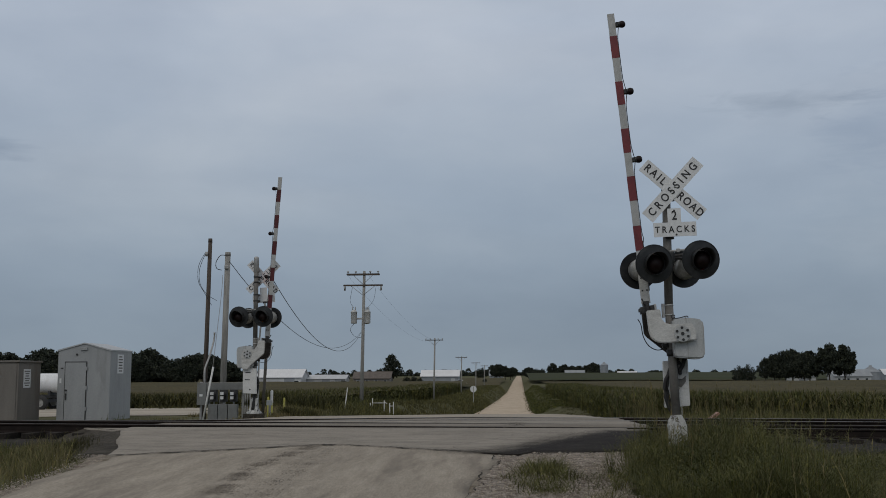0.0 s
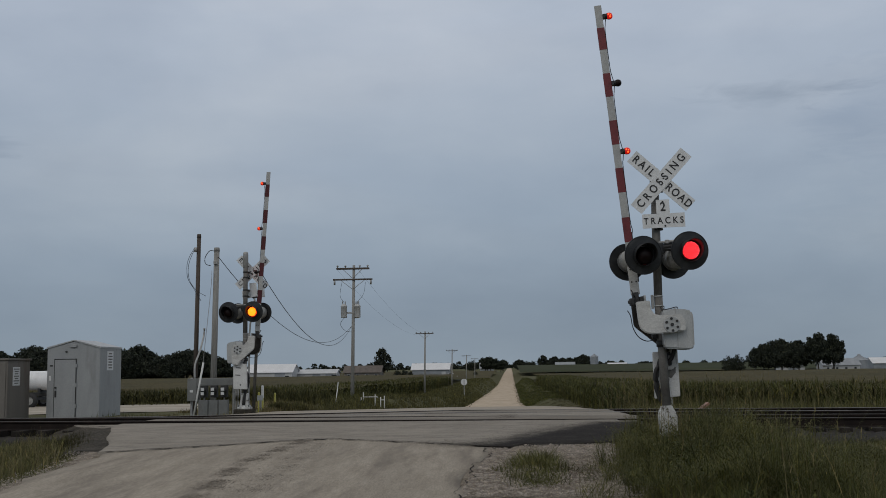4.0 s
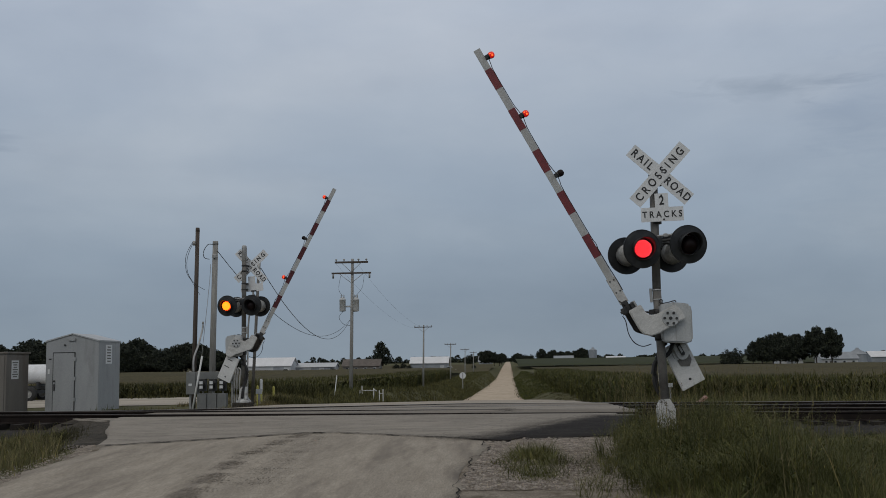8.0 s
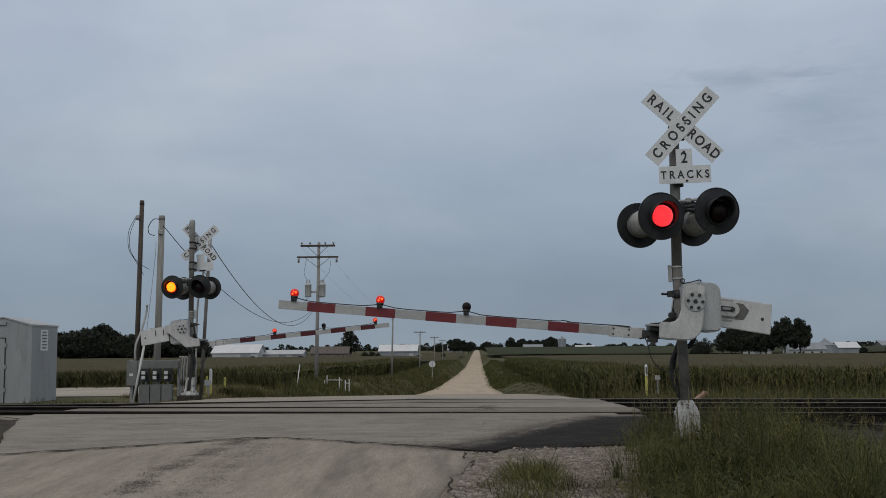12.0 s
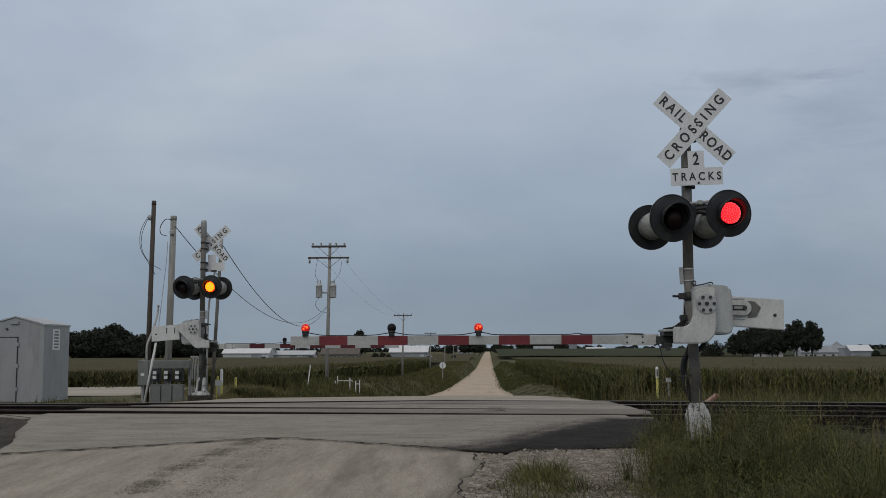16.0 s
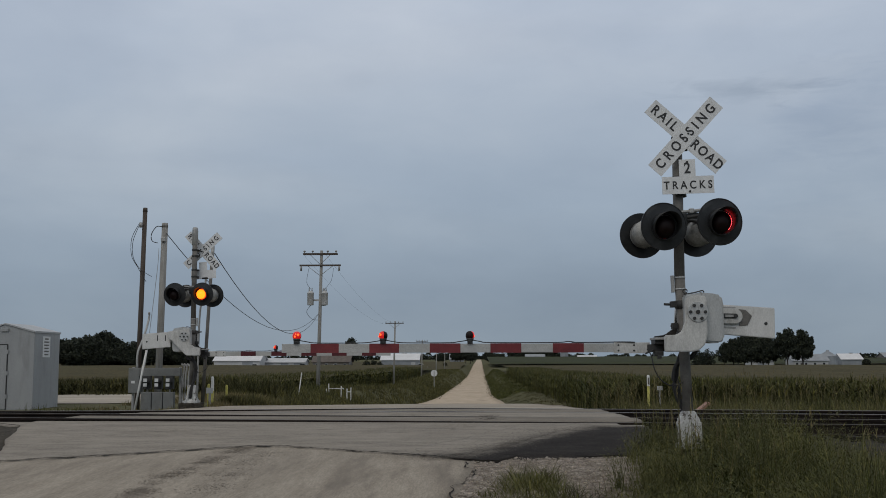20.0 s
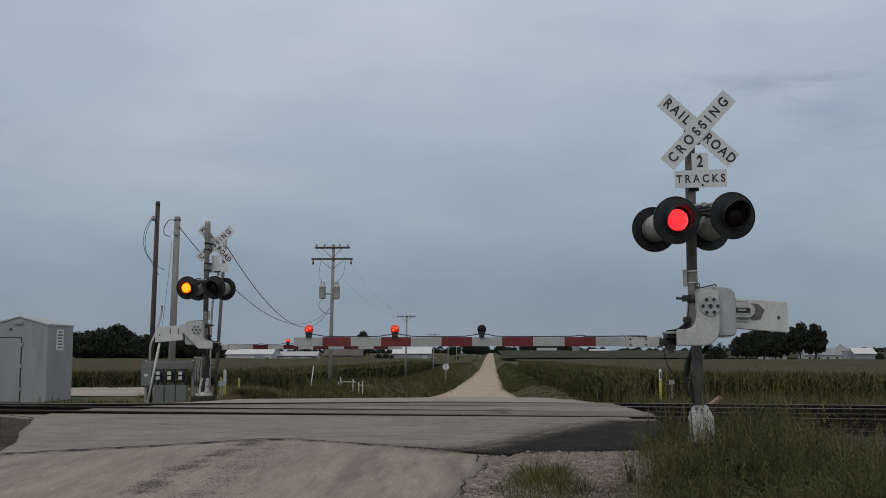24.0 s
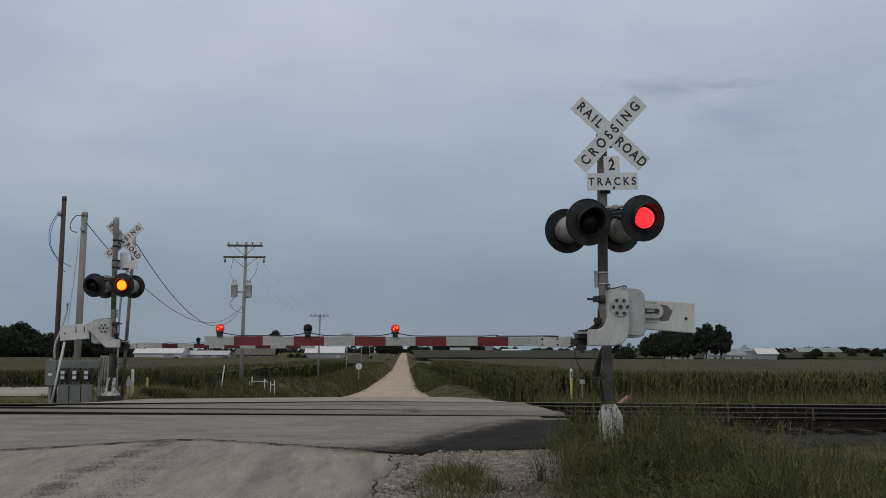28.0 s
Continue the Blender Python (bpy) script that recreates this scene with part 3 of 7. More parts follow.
def land(x, y):
    """Height of the ground beside the road."""
    x, y = np.asarray(x, float), np.asarray(y, float)
    s = y - (sum(TRACKS) / 2 + along(x))
    far = np.interp(y, [20, 27.5, 31, 36, 44, 60, 100, 150, 300, 600, 1500, 3200], [-0.6, -0.45, -0.6, -1.2, -1.8, -2.0, -2.2, -2.6, -2.8, -2.5, -1.5, 0.5])
    near = np.interp(y, [-60, -10, 5, 10, 14, 20], [-2.0, -1.2, -0.75, -0.62, -0.55, -0.6])
    z = np.where(s > 0, far, near)
    bed = np.interp(np.abs(s), [0, 4.3, 5.9, 7.5], [1, 1, 0.12, 0])
    z = z * (1 - bed) - 0.27 * bed
    # level yard beside the gate and the sheds
    yard = np.interp(x, [-70, -60, -6.5, -5], [0, 1, 1, 0]) * np.interp(y, [25.5, 27, 45.5, 48.5], [0, 1, 1, 0])
    z = z * (1 - yard) + np.interp(x, [-30, -16, -11, -9, -8, -6], [-0.50, -0.42, -0.36, -0.28, -0.13, -0.08]) * yard
    # raised bank of the verge beside the gravel road
    bank = np.interp(x, [-13.2, -11.6, -6, -4.5], [0, 1, 1, 0]) * np.interp(y, [38, 44, 110, 150], [0, 1, 1, 0])
    z = z * (1 - bank) + np.interp(y, [44, 60, 75, 100, 150], [-0.55, -0.95, -1.05, -1.7, -2.7]) * bank
    # pad under the near signal
    d = np.hypot(x - 2.75, y - 14.0)
    pad = np.interp(d, [0.8, 2.2], [1, 0])
    z = z * (1 - pad) - 0.03 * pad
    # gravel shoulder by the near lane
    sh = np.interp(x, [-1, -0.3, 2.5, 4.5], [0, 1, 1, 0]) * np.interp(y, [-8, 4, 13, 17.5], [0, 1, 1, 0.2])
    z = z * (1 - sh) + (road_height(y) - 0.05) * sh
    return z + 0.05 * rolling(x, y, 3.0) * np.clip(np.abs(s) - 5, 0, 1) * (1 - yard) * (1 - pad)


def ground_height(x, y):
    x, y = np.asarray(x, float), np.asarray(y, float)
    off = np.abs(x - road_mid(y)) - road_half(y)
    w = np.interp(off, [0.25, 2.6], [1, 0])
    w = np.where((y > 16) & (y < 27), np.interp(off, [-0.1, 1.1], [1, 0]), w)
    fall = yard_fall(x) * np.clip((y - 20.5) / 2, 0, 1) * np.clip((31 - y) / 4, 0, 1)
    return (road_height(y) - 0.05 + fall) * w + land(x, y) * (1 - w)


def sheet(xs, ys, zf):
    X, Y = np.meshgrid(xs, ys)
    v = np.stack([X, Y, zf(X, Y)], -1).reshape(-1, 3)
    i = np.arange(len(ys) - 1)[:, None] * len(xs) + np.arange(len(xs) - 1)[None]
    f = np.stack([i, i + 1, i + 1 + len(xs), i + len(xs)], -1).reshape(-1, 4)
    return v, f


def smooth_all(me):
    me.polygons.foreach_set("use_smooth", np.ones(len(me.polygons), dtype=bool))
    return me


def build_ground():
    xs = np.unique(np.concatenate([-np.geomspace(22, 3500, 50), np.linspace(-22, 22, 150), np.geomspace(22, 3500, 50)]))
    ys = np.unique(np.concatenate([-np.geomspace(6, 800, 24), np.linspace(-6, 50, 150), np.geomspace(50, 4500, 90)]))
    me = smooth_all(quads("ground", *sheet(xs, ys, ground_height), "soil"))
    tagged(new("ground", me), "weedy farmland ground of dark soil and grass", "ground", kind="structure")


def strip(name, y0, y1, ny, left, right, nx, lift, material, label, category, skew=True, wob=0.12, thick=0.0, seed=0.0, near=None, sink=0.0, drop=0.0):
    """A paved strip between two edges given as functions of y, laid just over the ground. Its edges run unevenly."""
    t = np.linspace(0, 1, ny)
    u = np.linspace(0, 1, nx)
    V = np.zeros((ny, nx, 3))
    for i, a in enumerate(t):
        y = y0 + (y1 - y0) * a
        l, r = left(y), right(y)
        l += wob * (rolling(y, 3.3, 0.7, seed) + 0.6 * rolling(y, 1.1, 0.23, seed))
        r += wob * (rolling(y, 8.3, 0.6, seed + 2) + 0.6 * rolling(y, 5.1, 0.21, seed))
        x = l + (r - l) * u
        yy = y + (along(x) if skew else 0 * x)
        if near is not None:
            yy = (1 - a) * near(x) + a * (y1 + along(x))
        V[i, :, 0], V[i, :, 1] = x, yy
        V[i, :, 2] = road_height(yy) + lift - sink * max(0.0, 1 - a / 0.10) + drop * yard_fall(x) * np.clip((31 - yy) / 4, 0, 1)
    i = np.arange(ny - 1)[:, None] * nx + np.arange(nx - 1)[None]
    f = np.stack([i, i + 1, i + 1 + nx, i + nx], -1).reshape(-1, 4)
    v = V.reshape(-1, 3)
    if thick:
        # skirt down into the ground all round
        ring = np.concatenate([np.arange(nx), np.arange(1, ny) * nx + nx - 1, (ny - 1) * nx + np.arange(nx - 2, -1, -1), np.arange(ny - 2, 0, -1) * nx])
        low = v[ring] - np.array([0, 0, thick])
        k = np.arange(len(ring))
        g = np.stack([ring, len(v) + k, len(v) + (k + 1) % len(ring), np.roll(ring, -1)], -1)
        v, f = np.concatenate([v, low]), np.concatenate([f, g])
    ob = new(name, quads(name, v, f, material))
    return tagged(ob, label, category, kind="structure")


def build_road():
    lo, hi = TRACKS[0], TRACKS[1]
    g = GAUGE / 2
    L = lambda y: float(road_mid(y) - road_half(y))
    R = lambda y: float(road_mid(y) + road_half(y))
    strip("road_near", -40, 15.2, 130, lambda y: L(y) if y < 12 else L(12), lambda y: R(y) if y < 12 else R(12) + 0.05, 24, 0.0, "chipseal", "pale worn chip-sealed road with tyre marks", "road", False, 0.10, 0.12)
    joint = lambda x: np.interp(x, [-8, -6.1, -5.8, -4.65, -3.1, -2.6, -0.7, 0.0, 0.6, 3], [12.5, 12.7, 12.83, 13.5, 14.55, 14.5, 13.45, 12.95, 12.9, 13.3])
    # crossing apron and the slabs between the rails
    slabs = [("apron_near", 13.4, lo - g - 0.09), ("panel_near_track", lo - g + 0.10, lo + g - 0.10), ("panel_between", lo + g + 0.09, hi - g - 0.09),
             ("panel_far_track", hi - g + 0.10, hi + g - 0.10), ("apron_far", hi + g + 0.09, 27.6)]
    for k, (name, a, b) in enumerate(slabs):
        if k == 0:
            strip(name, 12.9, b, 50, lambda y: float(np.interp(y, [12.9, 14.2, 16.2, 17.6, 19], [-6.0, -6.35, -7.2, -7.8, -8.05])), R, 70, 0.018, "tar_spill", "patched grey asphalt of the level crossing with a dark tar spill", "road", True, 0.035, 0.2, 0.0, joint)
            continue
        n = 40 if b - a > 2.5 else 6
        right = (lambda y: float(np.interp(y, [23.6, 24.6, 26.0, 27.6], [2.35, 2.05, 1.6, 1.25]))) if k == 4 else (lambda y, more=(0, 0.45, 0.42, 0.30)[k]: R(y) + more)
        strip(name, a, b, n, L, right, 60, 0.018 + (0.020 if k == 1 else 0.0), "panel" if k in (1, 3) else "asphalt" if k < 4 else "apron_pale", "patched grey asphalt of the level crossing", "road", True, 0.05 if n == 6 else 0.12, 0.2, k * 1.7, None, 0.0, (0, 0, 0.45, 1, 1)[k])
    strip("road_far", 27.2, 1500, 420, L, lambda y: R(y) - float(np.interp(y, [27, 33], [0.45, 0])), 9, 0.0, "far_gravel", "pale straight gravel road running through fields", "road", False, 0.10, 0.1, 4.0, None, 0.0, 1.0)
    # dark repaired wedge and gravel by the shoulder
    strip("tar_wedge", 13.1, 18.1, 60, lambda y: float(np.interp(y, [13.1, 14.2, 15.6, 17.0, 18.1], [-0.9, -0.7, -0.2, 0.4, 0.9])), lambda y: float(np.interp(y, [13.1, 13.7, 15, 18.1], [0.35, 2.0, 2.55, 2.75])), 30, 0.023, "tar_spill", "dark tar spill on grey asphalt beside the crossing", "road", True, 0.12, 0.05, 2.2, None, 0.05)
    strip("gravel_shoulder", -38.0, 14.6, 260, lambda y: float(R(min(y, 12.0)) - 0.15), lambda y: float(np.interp(y, [-38, 2, 9, 12, 14.6], [1.6, 2.2, 2.3, 2.3, 2.6])), 24, -0.012, "gravel", "crushed limestone shoulder beside the road", "gravel", False, 0.22, 0.08, 5.5)
    strip("gravel_edge", 5.0, 13.4, 80, lambda y: float(L(min(y, 17.8)) - 0.12), lambda y: float(L(min(y, 17.8)) + 0.25), 10, -0.014, "gravel", "loose stones along the road edge", "gravel", False, 0.15, 0.08, 7.5)
    # dirt bank that falls from the asphalt's edge to the grass
    rows_y, u = np.linspace(12.7, 18.6, 70), np.linspace(0, 1, 14)
    inner = np.interp(rows_y, [12.7, 14.2, 16.2, 17.4, 18.0, 18.6], [-5.85, -6.2, -7.05, -7.6, -8.3, -9.0])
    BX = inner[:, None] - 1.15 * u[None]
    BY = rows_y[:, None] + along(BX)
    fall = (u ** 0.8)[None] + 0 * BX
    BZ = (road_height(BY) + 0.004) * (1 - fall) + (ground_height(BX, BY) + 0.015) * fall + 0.018 * rolling(BX, BY, 0.22, 2.0) * np.sin(math.pi * u)[None]
    bi = np.arange(69)[:, None] * 14 + np.arange(13)[None]
    me = quads("apron_bank", np.stack([BX, BY, BZ], -1).reshape(-1, 3), np.stack([bi + 14, bi + 15, bi + 1, bi], -1).reshape(-1, 4)[:, ::-1], "bank")
    tagged(new("apron_bank", smooth_all(me)), "dark dirt bank beside the crossing asphalt", "ground", kind="structure")
    strip("apron_tongue", 17.5, lo - g - 0.10, 10, lambda y: float(np.interp(y, [17.5, 18.6], [-7.95, -9.1])), lambda y: -7.65, 14, -0.004, "asphalt", "narrow asphalt tongue beside the track", "road", True, 0.04, 0.12, 1.4)
    strip("gravel_flare", 25.0, 28.4, 24, lambda y: float(np.interp(y, [25, 28.4], [1.6, 0.9])), lambda y: float(np.interp(y, [25, 26.2, 28.4], [2.1, 2.0, 1.5])), 12, 0.004, "gravel", "pale gravel spilling beside the crossing", "gravel", True, 0.15, 0.25, 6.1)
    # long joint where the crossing asphalt meets the road
    rnd = random.Random(4)
    xs = np.linspace(-6.1, 0.25, 170)
    yj = joint(xs)
    jitter = 0.03 * rolling(xs, 1.0, 0.12, 1.0) + 0.02 * rolling(xs, 4.0, 0.05, 2.0)
    width = [0.008 + 0.018 * rnd.random() ** 1.5 for _ in xs]
    v, f = [], []
    for i, (x, y) in enumerate(zip(xs, yj)):
        for s in (-1, 1):
            yy = y + jitter[i] + s * width[i]
            v.append((x, yy, float(road_height(yy)) + 0.024))
        if i:
            f.append((2 * i - 2, 2 * i, 2 * i + 1, 2 * i - 1))
    tagged(new("road_joint", quads("road_joint", np.array(v), np.array(f), "crack")), "dark cracked joint across the road", "crack", kind="structure")
    # cracked right-hand edge of the lane
    v, f = [], []
    ys = np.linspace(4, 12.9, 90)
    for i, y in enumerate(ys):
        x = float(R(min(y, 12))) + 0.10 * rolling(y, 2.0, 0.5) + 0.05 * rolling(y, 7, 0.13) + 0.02
        x += rnd.uniform(-0.018, 0.018)
        w = 0.002 + 0.012 * rnd.random() ** 2
        for s in (-1, 1):
            v.append((x + s * w, y, float(road_height(y)) + 0.012))
        if i:
            f.append((2 * i - 2, 2 * i - 1, 2 * i + 1, 2 * i))
    tagged(new("edge_crack", quads("edge_crack", np.array(v), np.array(f), "crack")), "broken dark edge of the road", "crack", kind="structure")
    # lane to the sheds
    strip_lane = sheet(np.linspace(-90, -8.6, 60), np.linspace(35.8, 45.2, 12), lambda X, Y: ground_height(X, Y) + 0.03 + 0.02 * rolling(X, Y, 1.5))
    tagged(new("gravel_lane", quads("gravel_lane", *strip_lane, "lane_gravel")), "pale gravel lane leading to the sheds", "road", kind="structure")


def build_tracks():
    rail_prof = [(-0.075, -0.19), (0.075, -0.19), (0.075, -0.175), (0.012, -0.155), (0.012, -0.05), (0.038, -0.035), (0.038, -0.006), (0.030, 0.0), (-0.030, 0.0), (-0.038, -0.006), (-0.038, -0.035), (-0.012, -0.05), (-0.012, -0.155), (-0.075, -0.175)]
    turn = Matrix.Rotation(-math.atan(SKEW), 4, "Z")
    tie = bmesh.new()
    box(tie, -0.115, 0.115, -1.3, 1.3, -0.34, -0.175, 0.012)
    tie_mesh = mesh_of("tie", tie, "tie_wood")
    plate = bmesh.new()
    box(plate, -0.09, 0.09, -0.17, 0.17, -0.185, -0.172)
    plate_mesh = mesh_of("tie_plate", plate, "rail_side")
    rnd = random.Random(9)
    for k, y in enumerate(TRACKS):
        track = thing("railway_track", Matrix.Translation((0, y, 0.040 if k == 0 else 0.028)) @ turn @ Matrix.Rotation(radians(0.22), 4, "Y"), "railway track with rusty rails on dark ties" if k == 0 else "second railway track with polished rail heads on dark ties", "railway track", "railway tracks")
        for s in (-1, 1):
            bm = bmesh.new()
            vs = [[bm.verts.new((x, s * (GAUGE / 2 + 0.035) + a, b)) for a, b in rail_prof] for x in (-400, -60, -16, -12, -9, -6, -3.5, -1, 0, 60, 400)]
            for row, x in zip(vs, (-400, -60, -16, -12, -9, -6, -3.5, -1, 0, 60, 400)):
                for v in row:
                    v.co.z += float(yard_fall(x)) * k
            for a, b in zip(vs, vs[1:]):
                for i in range(len(rail_prof)):
                    j = (i + 1) % len(rail_prof)
                    f = bm.faces.new((a[i], a[j], b[j], b[i]))
                    f.material_index = 1 if i in (6, 7, 8) else 0
            bmesh.ops.recalc_face_normals(bm, faces=bm.faces)
            part("rail", bm, ["rail_side", "rail_dull" if k == 0 else "rail_top"], track)
        for i in range(-52, 66):
            x = i * 0.56
            if -8.4 < x < 3.3:
                continue
            o = new("tie", tie_mesh)
            o.parent = track
            o.matrix_basis = pose(x + rnd.uniform(-0.03, 0.03), rnd.uniform(-0.04, 0.04), rnd.uniform(-0.01, 0.01) + float(yard_fall(x)) * k, 0, 0, rnd.uniform(-1.5, 1.5))
            for s in (-1, 1):
                p = new("tie_plate", plate_mesh)
                p.parent = o
                p.matrix_basis = pose(0, s * (GAUGE / 2 + 0.035), 0)
    # ballast bed
    xs = np.unique(np.concatenate([-np.geomspace(9.5, 400, 60), np.linspace(-9.5, 4.5, 20), np.linspace(4.5, 30, 130), np.geomspace(30, 400, 40)]))
    ss = np.linspace(-5.9, 5.9, 70)
    X, S = np.meshgrid(xs, ss)
    Z = np.interp(np.abs(S), [0, 4.1, 4.5, 5.9], [-0.23, -0.24, -0.30, -0.62])
    lump = np.random.RandomState(3).uniform(-0.03, 0.03, X.shape)
    inside = (X > -8.0) & (X < 3.2)
    Z = np.where(inside, -0.45, Z + lump + yard_fall(X) * np.clip((S + 1.8) / 1.8, 0, 1))
    Y = sum(TRACKS) / 2 + S + along(X)
    v = np.stack([X, Y, Z], -1).reshape(-1, 3)
    i = np.arange(len(ss) - 1)[:, None] * len(xs) + np.arange(len(xs) - 1)[None]
    f = np.stack([i, i + 1, i + 1 + len(xs), i + len(xs)], -1).reshape(-1, 4)
    tagged(new("ballast", quads("ballast", v, f, "ballast")), "dark oily ballast bed under the tracks", "ballast", kind="stuff")


build_ground()
build_road()
build_tracks()


# the two gate signals
def crossbuck(parent, x, z, tilt, facing, y):
    """Two crossed blades; facing -1: towards -y."""
    turn = pose(x, y, z, 0, 0, 0 if facing < 0 else 180) @ pose(0, 0, 0, 0, -tilt, 0)
    for ang, words, off in ((45, (("RAIL", -0.365), ("ROAD", 0.365)), 0.010), (-45, (("CROSSING", 0.0),), 0.0)):
        bm = bmesh.new()
        box(bm, -0.61, 0.61, -0.0035, 0.0035, -0.114, 0.114)
        blade = part("blade", bm, "sign_white", parent, "white reflective crossbuck blade", turn @ pose(0, off, 0, 0, ang, 0))
        for word, at in words:
            part("letters", lettering(word, 0.178, 0.003, {"CROSSING": 1.42, "RAIL": 1.22, "ROAD": 1.08}[word]), "ink", blade, "black letters", pose(at, -0.006, 0))
        for bx in (-0.05, 0.05):
            bm = bmesh.new()
            cyl(bm, (bx, -0.010, 0), (bx, -0.002, 0), 0.012, seg=8)
            part("bolt", bm, "ink", blade)


def tracks_plate(parent, x, z, tilt, facing, y):
    turn = pose(x, y, z, 0, 0, 0 if facing < 0 else 180) @ pose(0, 0, 0, 0, -tilt, 0)
    bm = bmesh.new()
    prism(bm, [(-0.335, -0.115), (0.335, -0.115), (0.335, 0.113), (0.105, 0.113), (0.105, 0.335), (-0.105, 0.335), (-0.105, 0.113), (-0.335, 0.113)], -0.0035, 0.0035)
    plate = part("tracks_plate", bm, "sign_white", parent, "white inverted T-shaped plate below the crossbuck", turn)
    part("letters", lettering("TRACKS", 0.145, 0.003, 1.32), "ink", plate, "black letters", pose(0, -0.006, -0.005))
    part("letters", lettering("2", 0.20, 0.003), "ink", plate, "black figure", pose(0.0, -0.006, 0.215))
    bm = bmesh.new()
    lathe(bm, [(0.070, -0.135), (0.084, -0.135), (0.084, -0.10), (0.070, -0.10)], 20, Matrix.Translation((-0.08, 0.16, 0)))
    part("plate_clamp", bm, "dark", plate)
    for bx, bz in ((0.02, -0.085), (0.0, 0.30)):
        bm = bmesh.new()
        cyl(bm, (bx, -0.012, bz), (bx, -0.002, bz), 0.015, seg=10)
        part("bolt", bm, "dark", plate)


def flasher(parent, at, live):
    """A round black background with a hooded red lens, its housing behind. It looks along -y. Returns the lens."""
    bm = bmesh.new()
    lathe(bm, [(0.305, 0.012), (0.305, -0.002), (0.296, -0.004), (0.290, 0.002), (0.172, -0.012), (0.165, -0.012), (0.165, -0.004), (0.288, 0.010), (0.305, 0.012)], 48, pose(0, 0, 0, -90, 0, 0))
    for f in bm.faces:
        f.smooth = False
    unit = part("flasher", bm, "black", parent, "round black signal background with a hooded red lens", at)
    bm = bmesh.new()
    # visor: a tube cut away below
    seg = 40
    rows = []
    for r, deep in ((0.172, 1.0), (0.166, 0.98)):
        ring0, ring1 = [], []
        for k in range(seg):
            a = 2 * math.pi * k / seg
            cut = 0.24 * (0.56 + 0.44 * math.sin(a)) * deep
            ring0.append(bm.verts.new((r * math.cos(a), -0.02, r * math.sin(a))))
            ring1.append(bm.verts.new((r * 1.03 * math.cos(a), -0.02 - cut, r * 1.03 * math.sin(a))))
        rows.append((ring0, ring1))
    (a0, a1), (b0, b1) = rows
    for k in range(seg):
        j = (k + 1) % seg
        for q in ((a0[k], a0[j], a1[j], a1[k]), (b0[j], b0[k], b1[k], b1[j]), (a1[k], a1[j], b1[j], b1[k])):
            bm.faces.new(q).smooth = True
    # added ring that keeps the turned-away cap's light from leaking out
    lathe(bm, [(0.176, 0.018), (0.1505, 0.018), (0.1505, 0.024), (0.176, 0.024)], 40, pose(0, 0, 0, -90, 0, 0))
    part("visor", bm, "black", unit)
    bm = bmesh.new()
    lathe(bm, [(0.172, 0.02), (0.178, 0.04), (0.178, 0.20), (0.165, 0.235), (0.10, 0.26), (0.0, 0.265)], 32, pose(0, 0, 0, -90, 0, 0))
    lathe(bm, [(0.186, 0.085), (0.186, 0.105)], 32, pose(0, 0, 0, -90, 0, 0))
    part("housing", bm, "housing", unit, "grey weathered lamp housing")
    bm = bmesh.new()
    # a turning glass ball: one cap glows, the rest is dark
    n, rad = 30, 0.150
    prof = [(rad * math.sin(a), rad * math.cos(a)) for a in np.linspace(0, math.pi, 25)]
    lathe(bm, prof, n, pose(0, 0, 0, 90, 0, 0))
    for f in bm.faces:
        c = f.calc_center_median()
        a = math.degrees(math.acos(max(-1, min(1, -c.y / c.length))))
        f.material_index = 1 if a < 52 else 2 if a < 66 else 0
    for k in range(90):
        a, b = math.radians(62) * math.sqrt(k / 90), k * 2.39996
        d = Vector((math.sin(a) * math.cos(b), -math.cos(a), math.sin(a) * math.sin(b)))
        ball(bm, d * (rad + 0.001), 0.0068, 6, 4, 3)
    glow = ["lens_dark", "lens_amber", "lens_rim", "lens_amber"] if live == "bright" else ["lens_dark", "lens_red", "lens_red", "lens_dot"]
    return part("lens", bm, glow, unit, "red glass lens", pose(0, 0.02, 0, 0, 0, 180))


